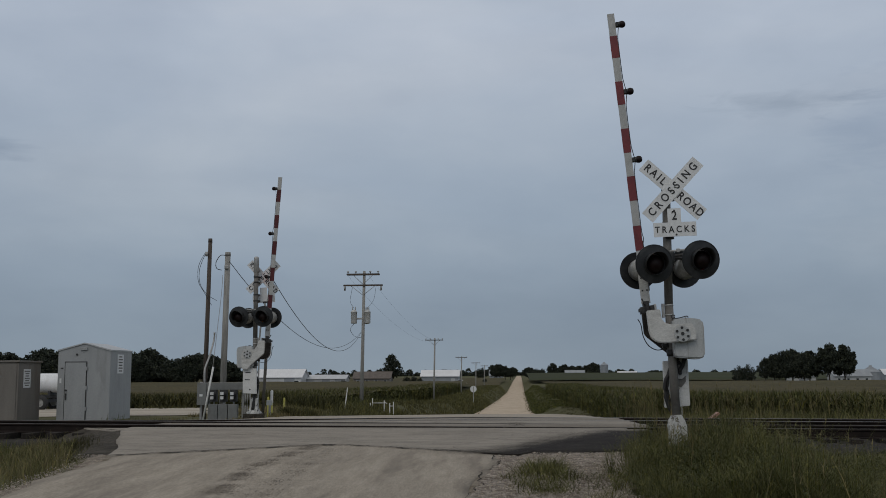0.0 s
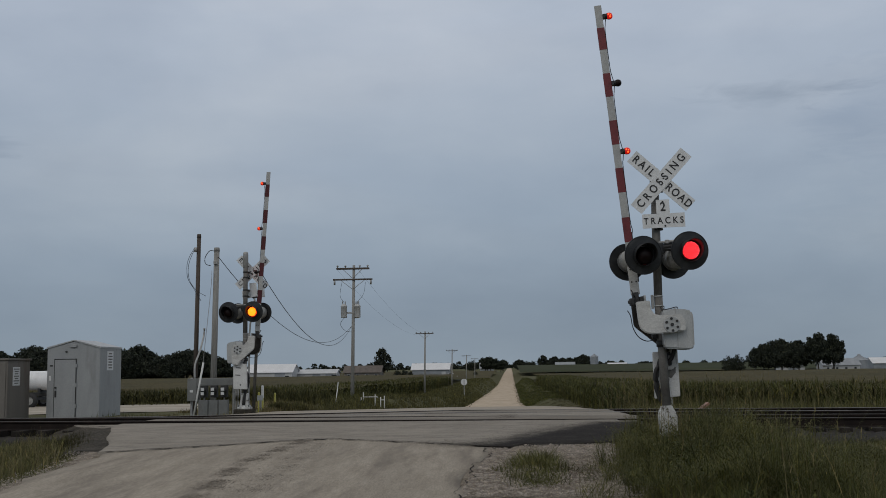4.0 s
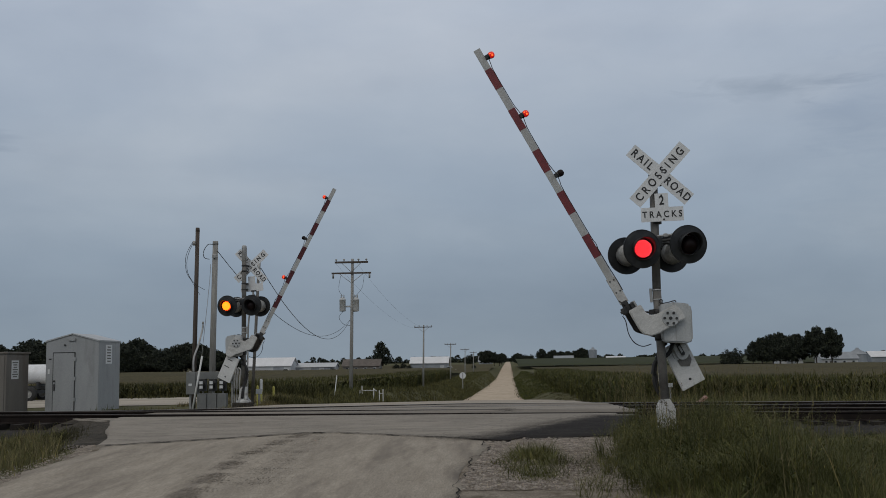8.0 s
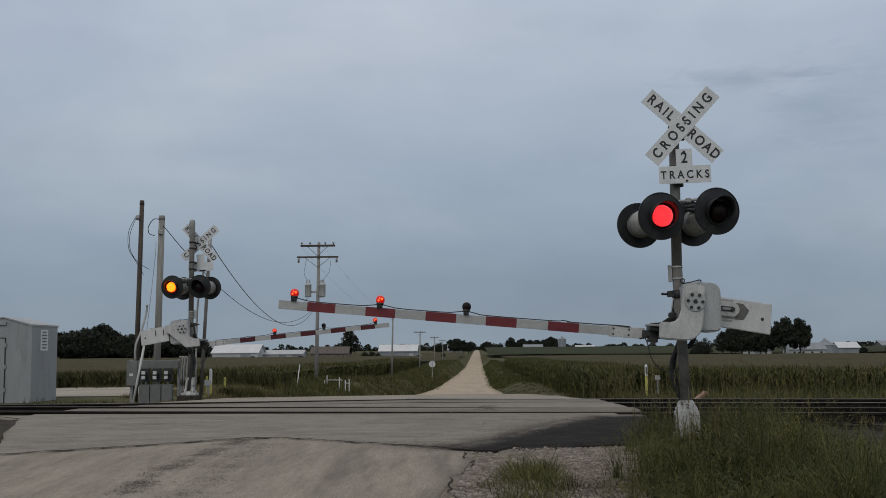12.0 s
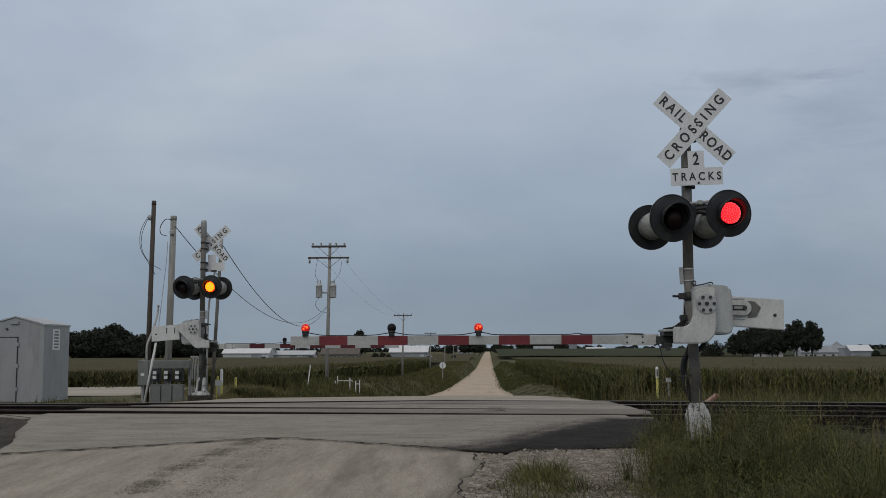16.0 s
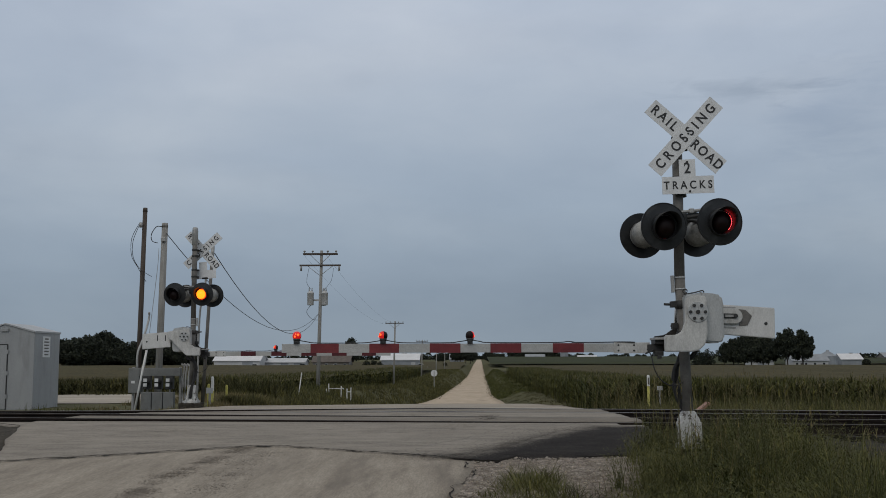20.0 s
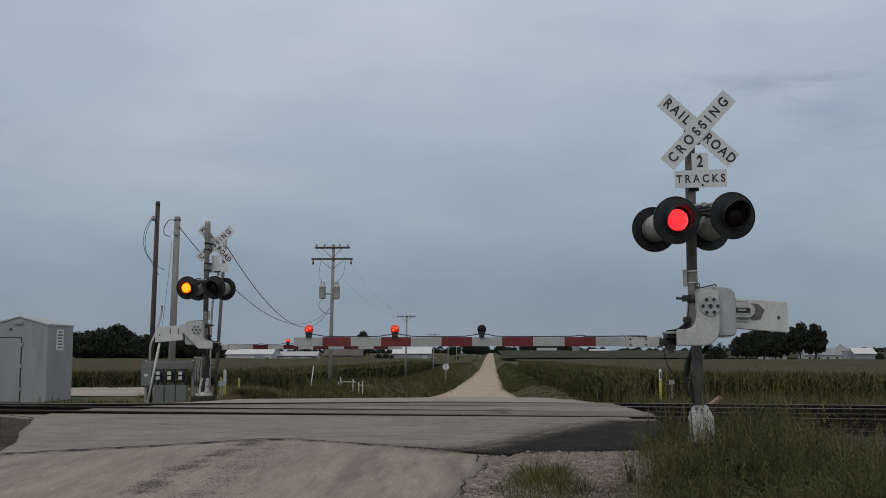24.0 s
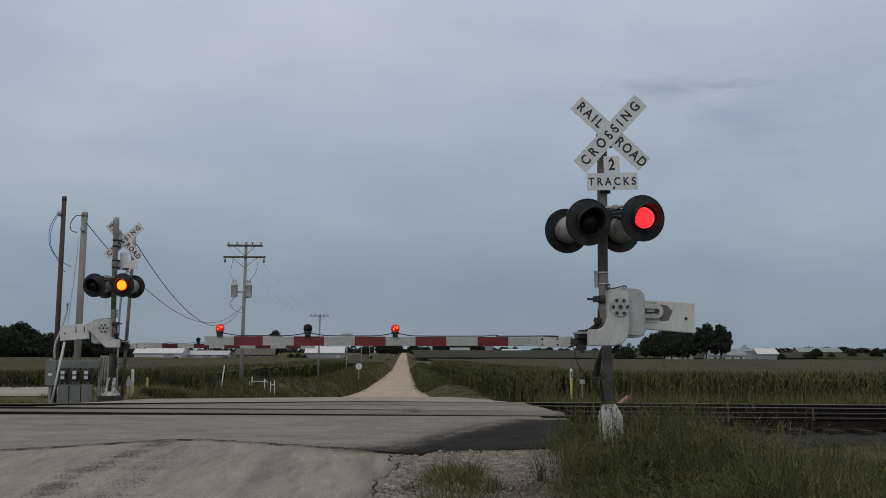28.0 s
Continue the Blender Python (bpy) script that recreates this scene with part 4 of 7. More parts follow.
def gate_signal(at, label, sign_facing, sign_y, sign_x, tilt, aim_front, aim_back, bright, bend, height):
    """Mast with crossbuck, four flashers and a gate arm that turns about a shaft along y. The arm points to -x when down."""
    top = thing("gate_signal", at, label, "railway signal", "gate signals of the crossing")

    def ux(z):
        # the upper mast is bent back
        return max(0.0, z - 2.18) * math.tan(radians(bend))

    bm = bmesh.new()
    if bright:
        # cast foot with four flared webs
        lathe(bm, [(0.105, 0.44), (0.115, 0.43), (0.115, 0.36), (0.098, 0.33), (0.092, 0.12), (0.12, 0.05), (0.15, 0.03), (0.15, -0.02)], 24)
        for k in range(4):
            m = Matrix.Rotation(radians(45 + 90 * k), 4, "Z")
            b2 = bmesh.new()
            prism(b2, [(0.06, 0.40), (0.115, 0.36), (0.135, 0.16), (0.20, 0.05), (0.245, 0.03), (0.245, -0.02), (0.06, -0.02)], -0.035, 0.035, 0.008)
            bmesh.ops.transform(b2, matrix=m, verts=b2.verts)
            tmp = bpy.data.meshes.new("web")
            b2.to_mesh(tmp)
            b2.free()
            bm.from_mesh(tmp)
            bpy.data.meshes.remove(tmp)
    else:
        # squat cast box with a shouldered neck, chipped and ribbed
        box(bm, -0.165, 0.165, -0.165, 0.165, -0.02, 0.045, 0.012)
        prism(bm, [(-0.125, 0.04), (0.125, 0.04), (0.125, 0.355), (0.085, 0.40), (0.08, 0.45), (-0.08, 0.45), (-0.085, 0.40), (-0.125, 0.365)], -0.125, 0.125, 0.014)
        for x in (-0.115, 0.115):
            box(bm, x - 0.020, x + 0.020, -0.145, 0.145, 0.03, 0.31, 0.008)
        box(bm, -0.035, 0.035, -0.140, 0.140, 0.03, 0.25, 0.010)
    base = bmesh.new()
    box(base, -0.27, 0.27, -0.27, 0.27, -0.5, -0.018, 0.02)
    part("footing", base, "bank", top, "dirty concrete footing")
    part("foot", bm, "foot_paint", top, "chipped white cast-iron foot")
    for k in range(4):
        a = radians(45 + 90 * k)
        bm = bmesh.new()
        cyl(bm, (0.195 * math.cos(a), 0.195 * math.sin(a), 0.0), (0.195 * math.cos(a), 0.195 * math.sin(a), 0.10), 0.016, seg=8)
        part("anchor_bolt", bm, "dark", top)
    bm = bmesh.new()
    cyl(bm, (0, 0, 0.3), (0, 0, 2.19), 0.0685, 0.0675, 28)
    cyl(bm, (0, 0, 2.17), (ux(height), 0, height), 0.0672, 0.066, 28)
    part("mast", bm, "mast", top, "weathered grey steel mast")
    bm = bmesh.new()
    lathe(bm, [(0.073, height - 0.03), (0.073, height + 0.02), (0.055, height + 0.05), (0.0, height + 0.06)], 24, Matrix.Translation((ux(height), 0, 0)))
    if bright:
        lathe(bm, [(0.069, height - 0.42), (0.078, height - 0.41), (0.078, height - 0.03)], 24)
    part("cap", bm, "galv" if bright else "black", top)
    for z in (2.02, 2.17):
        bm = bmesh.new()
        lathe(bm, [(0.068, z - 0.009), (0.0735, z - 0.009), (0.0735, z + 0.009), (0.068, z + 0.009)], 24)
        part("steel_band", bm, "alu", top)
    bm = bmesh.new()
    box(bm, -0.115, -0.075, -0.03, 0.03, 1.98, 2.20, 0.004)
    part("id_plate", bm, "galv", top)
    # crossbuck and plate
    crossbuck(top, ux(4) + sign_x, 4.0, tilt, sign_facing, sign_y)
    tracks_plate(top, ux(3.4) + sign_x * 1.2, 3.36, tilt - 1.0, -1, sign_y)
    for z in (4.0, 3.84, 3.47, 3.29):
        bm = bmesh.new()
        box(bm, ux(z) - 0.085, ux(z) + max(sign_x, 0.05) + 0.03, min(sign_y + 0.012, -0.02), -0.06, z - 0.018, z + 0.018)
        lathe(bm, [(0.067, z - 0.02), (0.077, z - 0.02), (0.077, z + 0.02), (0.067, z + 0.02)], 20, Matrix.Translation((ux(z), 0, 0)))
        part("sign_clamp", bm, "dark", top)
    # flasher junction box, cross arms and four flashers
    bm = bmesh.new()
    box(bm, ux(2.9) - 0.10, ux(2.9) + 0.10, -0.12, 0.12, 2.83, 3.02, 0.03)
    part("junction_box", bm, "black", top)
    lenses = []
    for yaw, aim, sgn in ((0, aim_front, 1), (180, aim_back, -1)):
        face = pose(ux(2.8) + (0.04 if sgn > 0 and not bright else 0), 0, 2.80 if sgn > 0 or bright else 2.77, 0, 0, yaw + aim)
        for s in (-1, 1):
            at_unit = face @ pose(s * 0.378, -0.36, 0.045 if s > 0 and sgn > 0 and not bright else 0, 3, 0, 0)
            u = flasher(top, at_unit, "bright" if bright else "near")
            if sgn == (-1 if bright else 1):
                lenses.append((s, u))
        bm = bmesh.new()
        tube(bm, [face @ Vector(p) for p in ((-0.378, -0.14, 0.0), (-0.36, -0.12, 0.12), (-0.2, -0.1, 0.16), (0, -0.08, 0.14), (0.2, -0.1, 0.16), (0.36, -0.12, 0.12), (0.378, -0.14, 0.0))], 0.026, 10)
        part("flasher_bracket", bm, "dark", top)
        bm = bmesh.new()
        tube(bm, [face @ Vector(p) for p in ((-0.02, -0.07, 0.22), (0.10, -0.09, 0.225), (0.22, -0.10, 0.235), (0.34, -0.16, 0.25))], 0.021, 10)
        box(bm, *sorted(((face @ Vector((0.10, 0, 0))).x, (face @ Vector((0.16, 0, 0))).x)), (face @ Vector((0.13, -0.09, 0))).y - 0.035, (face @ Vector((0.13, -0.09, 0))).y + 0.035, 3.0, 3.06, 0.01)
        part("wire_conduit", bm, "galv", top, "grey steel wire conduit")
    # gate mechanism housing
    bm = bmesh.new()
    prism(bm, [(0.0, 1.38), (0.02, 1.34), (0.41, 1.30), (0.465, 1.35), (0.48, 1.82), (0.455, 1.90), (0.40, 1.925), (0.22, 1.95), (0.0, 1.93)], -0.29, 0.29, 0.022)
    mech = part("mechanism_housing", bm, "alu", top, "pale aluminium gate mechanism housing")
    bm = bmesh.new()
    box(bm, 0.205, 0.215, -0.298, 0.298, 1.33, 1.957)
    part("cover_seam", bm, "galv", mech)
    bm = bmesh.new()
    tube(bm, [(0.04 + 0.028 * math.cos(a), -0.1, 1.985 + 0.028 * math.sin(a)) for a in np.linspace(-1.4, 4.5, 12)], 0.008, 6)
    tube(bm, [(0.01, -0.20, 1.94), (0.13, -0.22, 1.955), (0.24, -0.23, 1.975), (0.25, -0.23, 1.92)], 0.009, 6)
    part("lifting_eye", bm, "dark", mech)
    for z in (1.42, 1.82):
        bm = bmesh.new()
        lathe(bm, [(0.067, z - 0.05), (0.085, z - 0.05), (0.085, z + 0.05), (0.067, z + 0.05)], 20)
        box(bm, 0.05, 0.12, -0.10, 0.10, z - 0.05, z + 0.05, 0.008)
        part("mast_clamp", bm, "dark", mech)
    for z, w in ((1.82, 0.07), (1.54, 0.0)):
        bm = bmesh.new()
        box(bm, -0.145, -0.065, -0.06, 0.04, z - 0.035, z + 0.045, 0.01)
        cyl(bm, (-0.10, -0.01, z), (-0.145 - w - 0.01, -0.01, z + 0.012), 0.016, seg=8)
        part("latch", bm, "dark", top)
    bm = bmesh.new()
    tube(bm, [(0.20, 0.05, 1.33), (0.12, 0.08, 1.15), (-0.08, 0.10, 1.05), (-0.14, 0.09, 0.85), (-0.10, 0.09, 0.6), (-0.02, 0.10, 0.42), (0.03, 0.09, 0.1)], 0.032, 8)
    tube(bm, [(0.10, 0.06, 1.33), (-0.02, 0.10, 1.2), (-0.10, 0.11, 0.9), (-0.05, 0.11, 0.5), (0.0, 0.10, 0.1)], 0.028, 8)
    part("conduit", bm, "rubber", top, "black cable conduits")
    # gate arm, drawn down and level, its shaft at the origin
    bm = bmesh.new()
    box(bm, -5.335, -0.965, -0.016, 0.016, -0.50, -0.385, 0.003)
    arm = part("gate_arm", bm, "arm_white", top, "red and white striped gate arm", pose(0.12, 0, 1.70))
    for x0, x1 in ((-4.955, -4.585), (-4.185, -3.795), (-3.395, -2.995), (-2.605, -2.205), (-1.795, -1.395)):
        bm = bmesh.new()
        box(bm, x0, x1, -0.019, 0.019, -0.503, -0.382)
        part("red_stripe", bm, "arm_red_dull" if bright else "arm_red", arm, "dark red reflective stripe")
    bm = bmesh.new()
    box(bm, -1.005, -0.545, -0.028, 0.028, -0.515, -0.375, 0.004)
    shank = part("arm_root", bm, "white_paint", arm, "white bolted root of the arm")
    for x, z in ((-0.95, -0.41), (-0.95, -0.48), (-0.75, -0.41), (-0.75, -0.48)):
        bm = bmesh.new()
        cyl(bm, (x, -0.036, z), (x, 0.036, z), 0.013, seg=8)
        part("arm_bolt", bm, "dark", arm)
    bm = bmesh.new()
    box(bm, -0.58, -0.38, -0.06, 0.06, -0.50, -0.40, 0.01)
    box(bm, -0.50, -0.36, -0.16, 0.16, -0.40, -0.33, 0.012)
    box(bm, -0.49, -0.38, -0.10, 0.10, -0.55, -0.49, 0.012)
    box(bm, -0.46, -0.41, -0.12, -0.04, -0.585, -0.54, 0.008)
    tube(bm, [(-0.50, -0.11, -0.47), (-0.62, -0.12, -0.52)], 0.012, 6)
    part("break_bracket", bm, "dark", arm)
    bm = bmesh.new()
    box(bm, -0.51, -0.34, -0.21, 0.21, -0.345, -0.315, 0.008)
    part("bracket_plate", bm, "galv", arm)
    elbow = [(-0.15, 0.17), (-0.02, 0.215), (0.115, 0.20), (0.12, -0.28), (0.09, -0.40), (0.02, -0.475), (-0.08, -0.50), (-0.41, -0.50), (-0.41, -0.29), (-0.26, -0.285), (-0.19, -0.24), (-0.155, -0.13)]
    wedge = [(0.44, 0.13), (0.44, -0.04), (0.33, -0.10), (-0.02, -0.455), (-0.07, -0.49), (-0.43, -0.49), (-0.43, -0.29), (-0.28, -0.27), (-0.16, -0.18), (-0.13, 0.14), (0.0, 0.19)]
    for y0, y1, outline in ((-0.42, -0.305, elbow), (0.305, 0.42, wedge)):
        bm = bmesh.new()
        prism(bm, outline, y0, y1, 0.014)
        if y0 > 0:
            # the inner side and the lower rim are black
            for f in bm.faces:
                f.normal_update()
                f.material_index = 1 if f.normal.y < -0.3 or f.calc_center_median().z < -0.2 and abs(f.normal.y) < 0.5 else 0
        else:
            for f in bm.faces:
                f.normal_update()
                f.material_index = 1 if f.normal.y > 0.3 else 0
        part("arm_casting", bm, ["white_paint", "inner_black"], arm, "white L-shaped arm casting with hub bolts" if y0 < 0 else "white tapered arm casting, black inside")
        bm = bmesh.new()
        ye = y0 if y0 < 0 else y1
        yo = -0.022 if y0 < 0 else 0.022
        cyl(bm, (0, ye, 0.0), (0, ye + yo * 0.7, 0.0), 0.13, 0.125, 28)
        part("hub", bm, "alu", arm)
        for k in range(7):
            a, rb = radians(60 * k), 0.092 if k < 6 else 0.0
            bm = bmesh.new()
            cyl(bm, (rb * math.cos(a), ye, rb * math.sin(a)), (rb * math.cos(a), ye + yo * 1.5, rb * math.sin(a)), 0.021 if k < 6 else 0.027, seg=8)
            part("hub_bolt", bm, "dark", arm)
    # counterweight on the field side of the mast, with its slotted lever
    bm = bmesh.new()
    pts = [(-0.02, 0.09), (0.60, 0.065)] + [(0.60 + 0.10 * math.sin(a), -0.035 + 0.10 * math.cos(a)) for a in np.linspace(0.2, 2.94, 9)] + [(0.60, -0.135), (0.0, -0.11)]
    prism(bm, pts, 0.15, 0.195, 0.008)
    part("weight_lever", bm, "white_paint", arm, "slotted white counterweight lever")
    bm = bmesh.new()
    prism(bm, [(0.43, 0.004), (0.61, 0.0), (0.63, -0.03), (0.61, -0.062), (0.43, -0.06), (0.41, -0.03)], 0.140, 0.152)
    part("slot", bm, "dark", arm)
    bm = bmesh.new()
    prism(bm, [(0.47, -0.012), (0.58, -0.014), (0.58, -0.046), (0.47, -0.044)], 0.132, 0.145)
    part("slot_bar", bm, "galv", arm)
    for bx in (0.435, 0.605):
        bm = bmesh.new()
        cyl(bm, (bx, 0.118, -0.03), (bx, 0.15, -0.03), 0.030, seg=6)
        part("slot_bolt", bm, "dark", arm)
    bm = bmesh.new()
    prism(bm, [(0.40, 0.125), (1.13, 0.075), (1.125, -0.325), (0.39, -0.265)], 0.20, 0.30, 0.008)
    part("counterweight", bm, "plate_white", arm, "white painted counterweight plate")
    bm = bmesh.new()
    cyl(bm, (1.01, 0.194, -0.13), (1.01, 0.306, -0.13), 0.022, seg=12)
    part("weight_hole", bm, "dark", arm)
    bm = bmesh.new()
    prism(bm, [(0.66, 0.06), (0.75, 0.05), (0.83, -0.03), (0.77, -0.15), (0.66, -0.16)], 0.190, 0.202)
    part("weight_clamp", bm, "mast", arm)
    for z in (0.10, -0.165):
        bm = bmesh.new()
        prism(bm, [(0.40, z), (0.62, z - 0.01), (0.62, z - 0.025), (0.40, z - 0.015)], 0.192, 0.203)
        part("weight_rib", bm, "galv", arm)
    for x in (0.52, 0.73):
        bm = bmesh.new()
        box(bm, x - 0.012, x + 0.012, 0.299, 0.305, -0.11, 0.04)
        part("weight_slit", bm, "dark", arm)
    # lamps along the arm, with their cable
    turning = []
    for x in ((-5.14, -4.005, -2.87) if not bright else (-4.98, -3.62, -2.32)):
        bm = bmesh.new()
        box(bm, x - 0.035, x + 0.035, -0.05, 0.05, -0.385, -0.345, 0.006)
        cyl(bm, (x, 0, -0.35), (x, 0, -0.315), 0.043, 0.050, 16)
        part("lamp_bracket", bm, "black", arm)
        bm = bmesh.new()
        lathe(bm, [(0.044, -0.004), (0.053, 0.012), (0.058, 0.035), (0.056, 0.058), (0.045, 0.080), (0.024, 0.094), (0.0, 0.098)], 24)
        for f in bm.faces:
            c = f.calc_center_median()
            f.material_index = 1 if c.y > 0.008 else 0
        for k, (bx, bz, br) in enumerate(((-0.022, 0.050, 0.017), (0.016, 0.030, 0.015), (0.006, 0.058, 0.012))):
            ball(bm, (bx, 0.046, bz), br, 8, 6, 2)
        lamp = part("arm_lamp", bm, ["lens_dark", "lamp_red", "lamp_core"], arm, "small round red gate lamp", pose(x, 0, -0.318))
        turning.append((x, lamp))
    bm = bmesh.new()
    for a, b in ((-5.11, -4.04), (-3.97, -2.91), (-2.84, -1.5)) if not bright else ((-4.95, -3.65), (-3.59, -2.35), (-2.29, -1.5)):
        tube(bm, [(a, 0.01, -0.338), (a + 0.10, 0.01, -0.356), (a + 0.25, 0.01, -0.372), (b - 0.25, 0.01, -0.372), (b - 0.10, 0.01, -0.358), (b, 0.01, -0.342 if b < -2 else -0.372)], 0.007, 6)
    tube(bm, [(-1.55, 0.01, -0.372), (-1.2, 0.01, -0.372), (-0.9, -0.03, -0.368), (-0.74, -0.04, -0.372)], 0.008, 6)
    part("arm_cable", bm, "wire", arm, "thin black lamp cable")
    # the slack end swings from the arm's root to the mast
    bm = bmesh.new()
    tube(bm, [(0, 0, 0), (0.05, -0.01, -0.088), (0.09, -0.02, -0.268), (0.18, -0.01, -0.408), (0.32, 0.04, -0.468), (0.46, 0.09, -0.428)], 0.008, 6)
    slack = part("slack_cable", bm, "wire", arm, "slack loop of black lamp cable", pose(-0.60, -0.14, -0.46))
    return top, arm, lenses, turning, slack


NEAR_LEAN = 2.2
near = gate_signal(pose(2.69, 13.9, 0.0, 0, -NEAR_LEAN, 0), "railroad crossing signal with crossbuck, leaning grey mast and white gate arm", -1, -0.16, 0.085, 0.4, 11, 11, False, 2.5, 3.97)
far = gate_signal(pose(-7.54, 27.8, 0.0, 0, 0, 180), "railroad crossing signal across the tracks with amber-bright flashers", 1, -0.20, -0.16, -2.5, -8, -8, True, 0.0, 4.55)


# yard beside the far gate
def gz(x, y):
    return float(ground_height(x, y))


def bars(parent, x0, x1, z0, z1, y, rows, seed, face=None):
    """Plain dark bars for small print on a plate, as one part."""
    rnd = random.Random(seed)
    bm = bmesh.new()
    h = (z1 - z0) / rows
    for k in range(rows):
        w = (x1 - x0) * rnd.uniform(0.55, 0.95)
        c = (x0 + x1) / 2
        box(bm, c - w / 2, c + w / 2, y - 0.002, y, z0 + (k + 0.25) * h, z0 + (k + 0.7) * h)
    return part("print", bm, "mast", parent, "rows of small dark print", face)


def signal_house():
    x0, x1, y0, y1, zb, ze, za = -15.36, -13.54, 32.0, 33.95, -0.46, 1.95, 2.17
    top = thing("signal_house", pose(x0, y0, 0), "grey sheet-metal signal house with a closed door", "shed")
    w, d = x1 - x0, y1 - y0
    bm = bmesh.new()
    prism(bm, [(0, zb), (w, zb), (w, ze), (w / 2, za), (0, ze)], 0, d, 0.006)
    part("shell", bm, "shed_grey", top)
    bm = bmesh.new()
    for s in (0, 1):
        a, b = (-0.02, w / 2) if s == 0 else (w / 2, w + 0.02)
        pts = [(a, ze - 0.02 if s == 0 else za + 0.012), (b, za + 0.012 if s == 0 else ze - 0.02), (b, (za if s == 0 else ze - 0.02) + 0.05), (a, (ze - 0.02 if s == 0 else za) + 0.05)]
        prism(bm, pts, -0.03, d + 0.03)
    part("roof", bm, "shed_roof", top, "pale low gabled roof")
    bm = bmesh.new()
    box(bm, w * 0.15, w * 0.545, -0.035, 0.0, zb + 0.08, 1.55, 0.008)
    door = part("door", bm, "shed_grey", top, "closed grey steel door")
    # dark strips put in for the shaded gap round the door
    bm = bmesh.new()
    for a, b, c, e in ((w * 0.14, w * 0.15, zb + 0.05, 1.575), (w * 0.545, w * 0.555, zb + 0.05, 1.575)):
        box(bm, a - 0.004, b + 0.004, -0.03, 0.0, c, e)
    box(bm, w * 0.14, w * 0.555, -0.031, 0.0, 1.555, 1.585)
    part("door_frame", bm, "dark", door)
    bm = bmesh.new()
    box(bm, w * 0.165, w * 0.19, -0.075, -0.03, 0.30, 0.52, 0.008)
    cyl(bm, (w * 0.178, -0.09, 0.62), (w * 0.178, -0.03, 0.62), 0.03, seg=10)
    part("handle", bm, "dark", door, "dark padlocked handle")
    for z in (0.0, 0.7, 1.35):
        bm = bmesh.new()
        box(bm, w * 0.545, w * 0.575, -0.045, 0.0, z - 0.06, z + 0.06, 0.004)
        part("hinge", bm, "shed_grey", door)
    bm = bmesh.new()
    box(bm, w * 0.43, w * 0.56, -0.05, 0.0, 1.965, 2.06, 0.008)
    part("vent_hood", bm, "shed_grey", top)
    bm = bmesh.new()
    cyl(bm, (w * 0.36, -0.03, 1.82), (w * 0.36, 0, 1.82), 0.035, seg=12)
    part("lamp_eye", bm, "dark", top)
    bm = bmesh.new()
    box(bm, w * 0.055, w * 0.105, -0.008, 0.0, 1.33, 1.38)
    part("nameplate", bm, "dark", top)
    bm = bmesh.new()
    box(bm, w * 0.04, w * 0.075, -0.008, 0.0, 0.86, 1.02)
    part("notice", bm, "sign_white", top)
    side = pose(w, 0, 0, 0, 0, 90)
    bm = bmesh.new()
    box(bm, 0.62, 1.18, -0.008, 0, 1.18, 1.83)
    plate = part("warning_plate", bm, "sign_white", top, "white warning plate with small print", side)
    bars(plate, 0.66, 1.14, 1.22, 1.80, -0.008, 6, 3)
    bm = bmesh.new()
    box(bm, -0.03, w + 0.03, -0.03, d + 0.03, zb - 0.12, zb, 0.01)
    part("skid", bm, "concrete", top)


def relay_case():
    x1, y0, y1, zb, zt = -16.05, 30.6, 32.2, -0.42, 1.55
    w = 2.7
    top = thing("relay_case", pose(x1 - w, y0, 0), "low taupe steel relay case with faded stencilling", "cabinet")
    d = y1 - y0
    bm = bmesh.new()
    box(bm, 0, w, 0, d, zb, zt, 0.012)
    body = part("body", bm, "shed_tan", top)
    bm = bmesh.new()
    box(bm, -0.05, w + 0.05, -0.05, d + 0.05, zt, zt + 0.06, 0.012)
    part("lid", bm, "shed_tan", top, "flat overhanging lid")
    for a, b in ((0.06, w / 2 - 0.01), (w / 2 + 0.01, w - 0.06)):
        bm = bmesh.new()
        box(bm, a, b, -0.025, 0, zb + 0.1, zt - 0.08, 0.008)
        leaf = part("door", bm, "shed_tan", top)
        bm = bmesh.new()
        xh = b - 0.12 if a < 1 else a + 0.14
        cyl(bm, (xh, -0.06, 0.45), (xh, -0.02, 0.45), 0.05, seg=14)
        box(bm, xh - 0.015, xh + 0.015, -0.085, -0.055, 0.30, 0.50, 0.004)
        part("handle", bm, "dark", leaf, "dark swing handle")
    bars(body, w - 1.5, w - 0.42, 1.02, 1.18, -0.027, 1, 5)["label"] = "faded pale stencilled marking"
    side = pose(w, 0, 0, 0, 0, 90)
    bm = bmesh.new()
    box(bm, 0.35, 0.86, -0.008, 0, 0.72, 1.33)
    plate = part("warning_plate", bm, "sign_white", top, "white warning plate with small print", side)
    bars(plate, 0.39, 0.82, 0.76, 1.30, -0.008, 7, 8)
    bm = bmesh.new()
    box(bm, -0.04, w + 0.04, -0.04, d + 0.04, zb - 0.14, zb, 0.01)
    part("plinth", bm, "concrete", top)


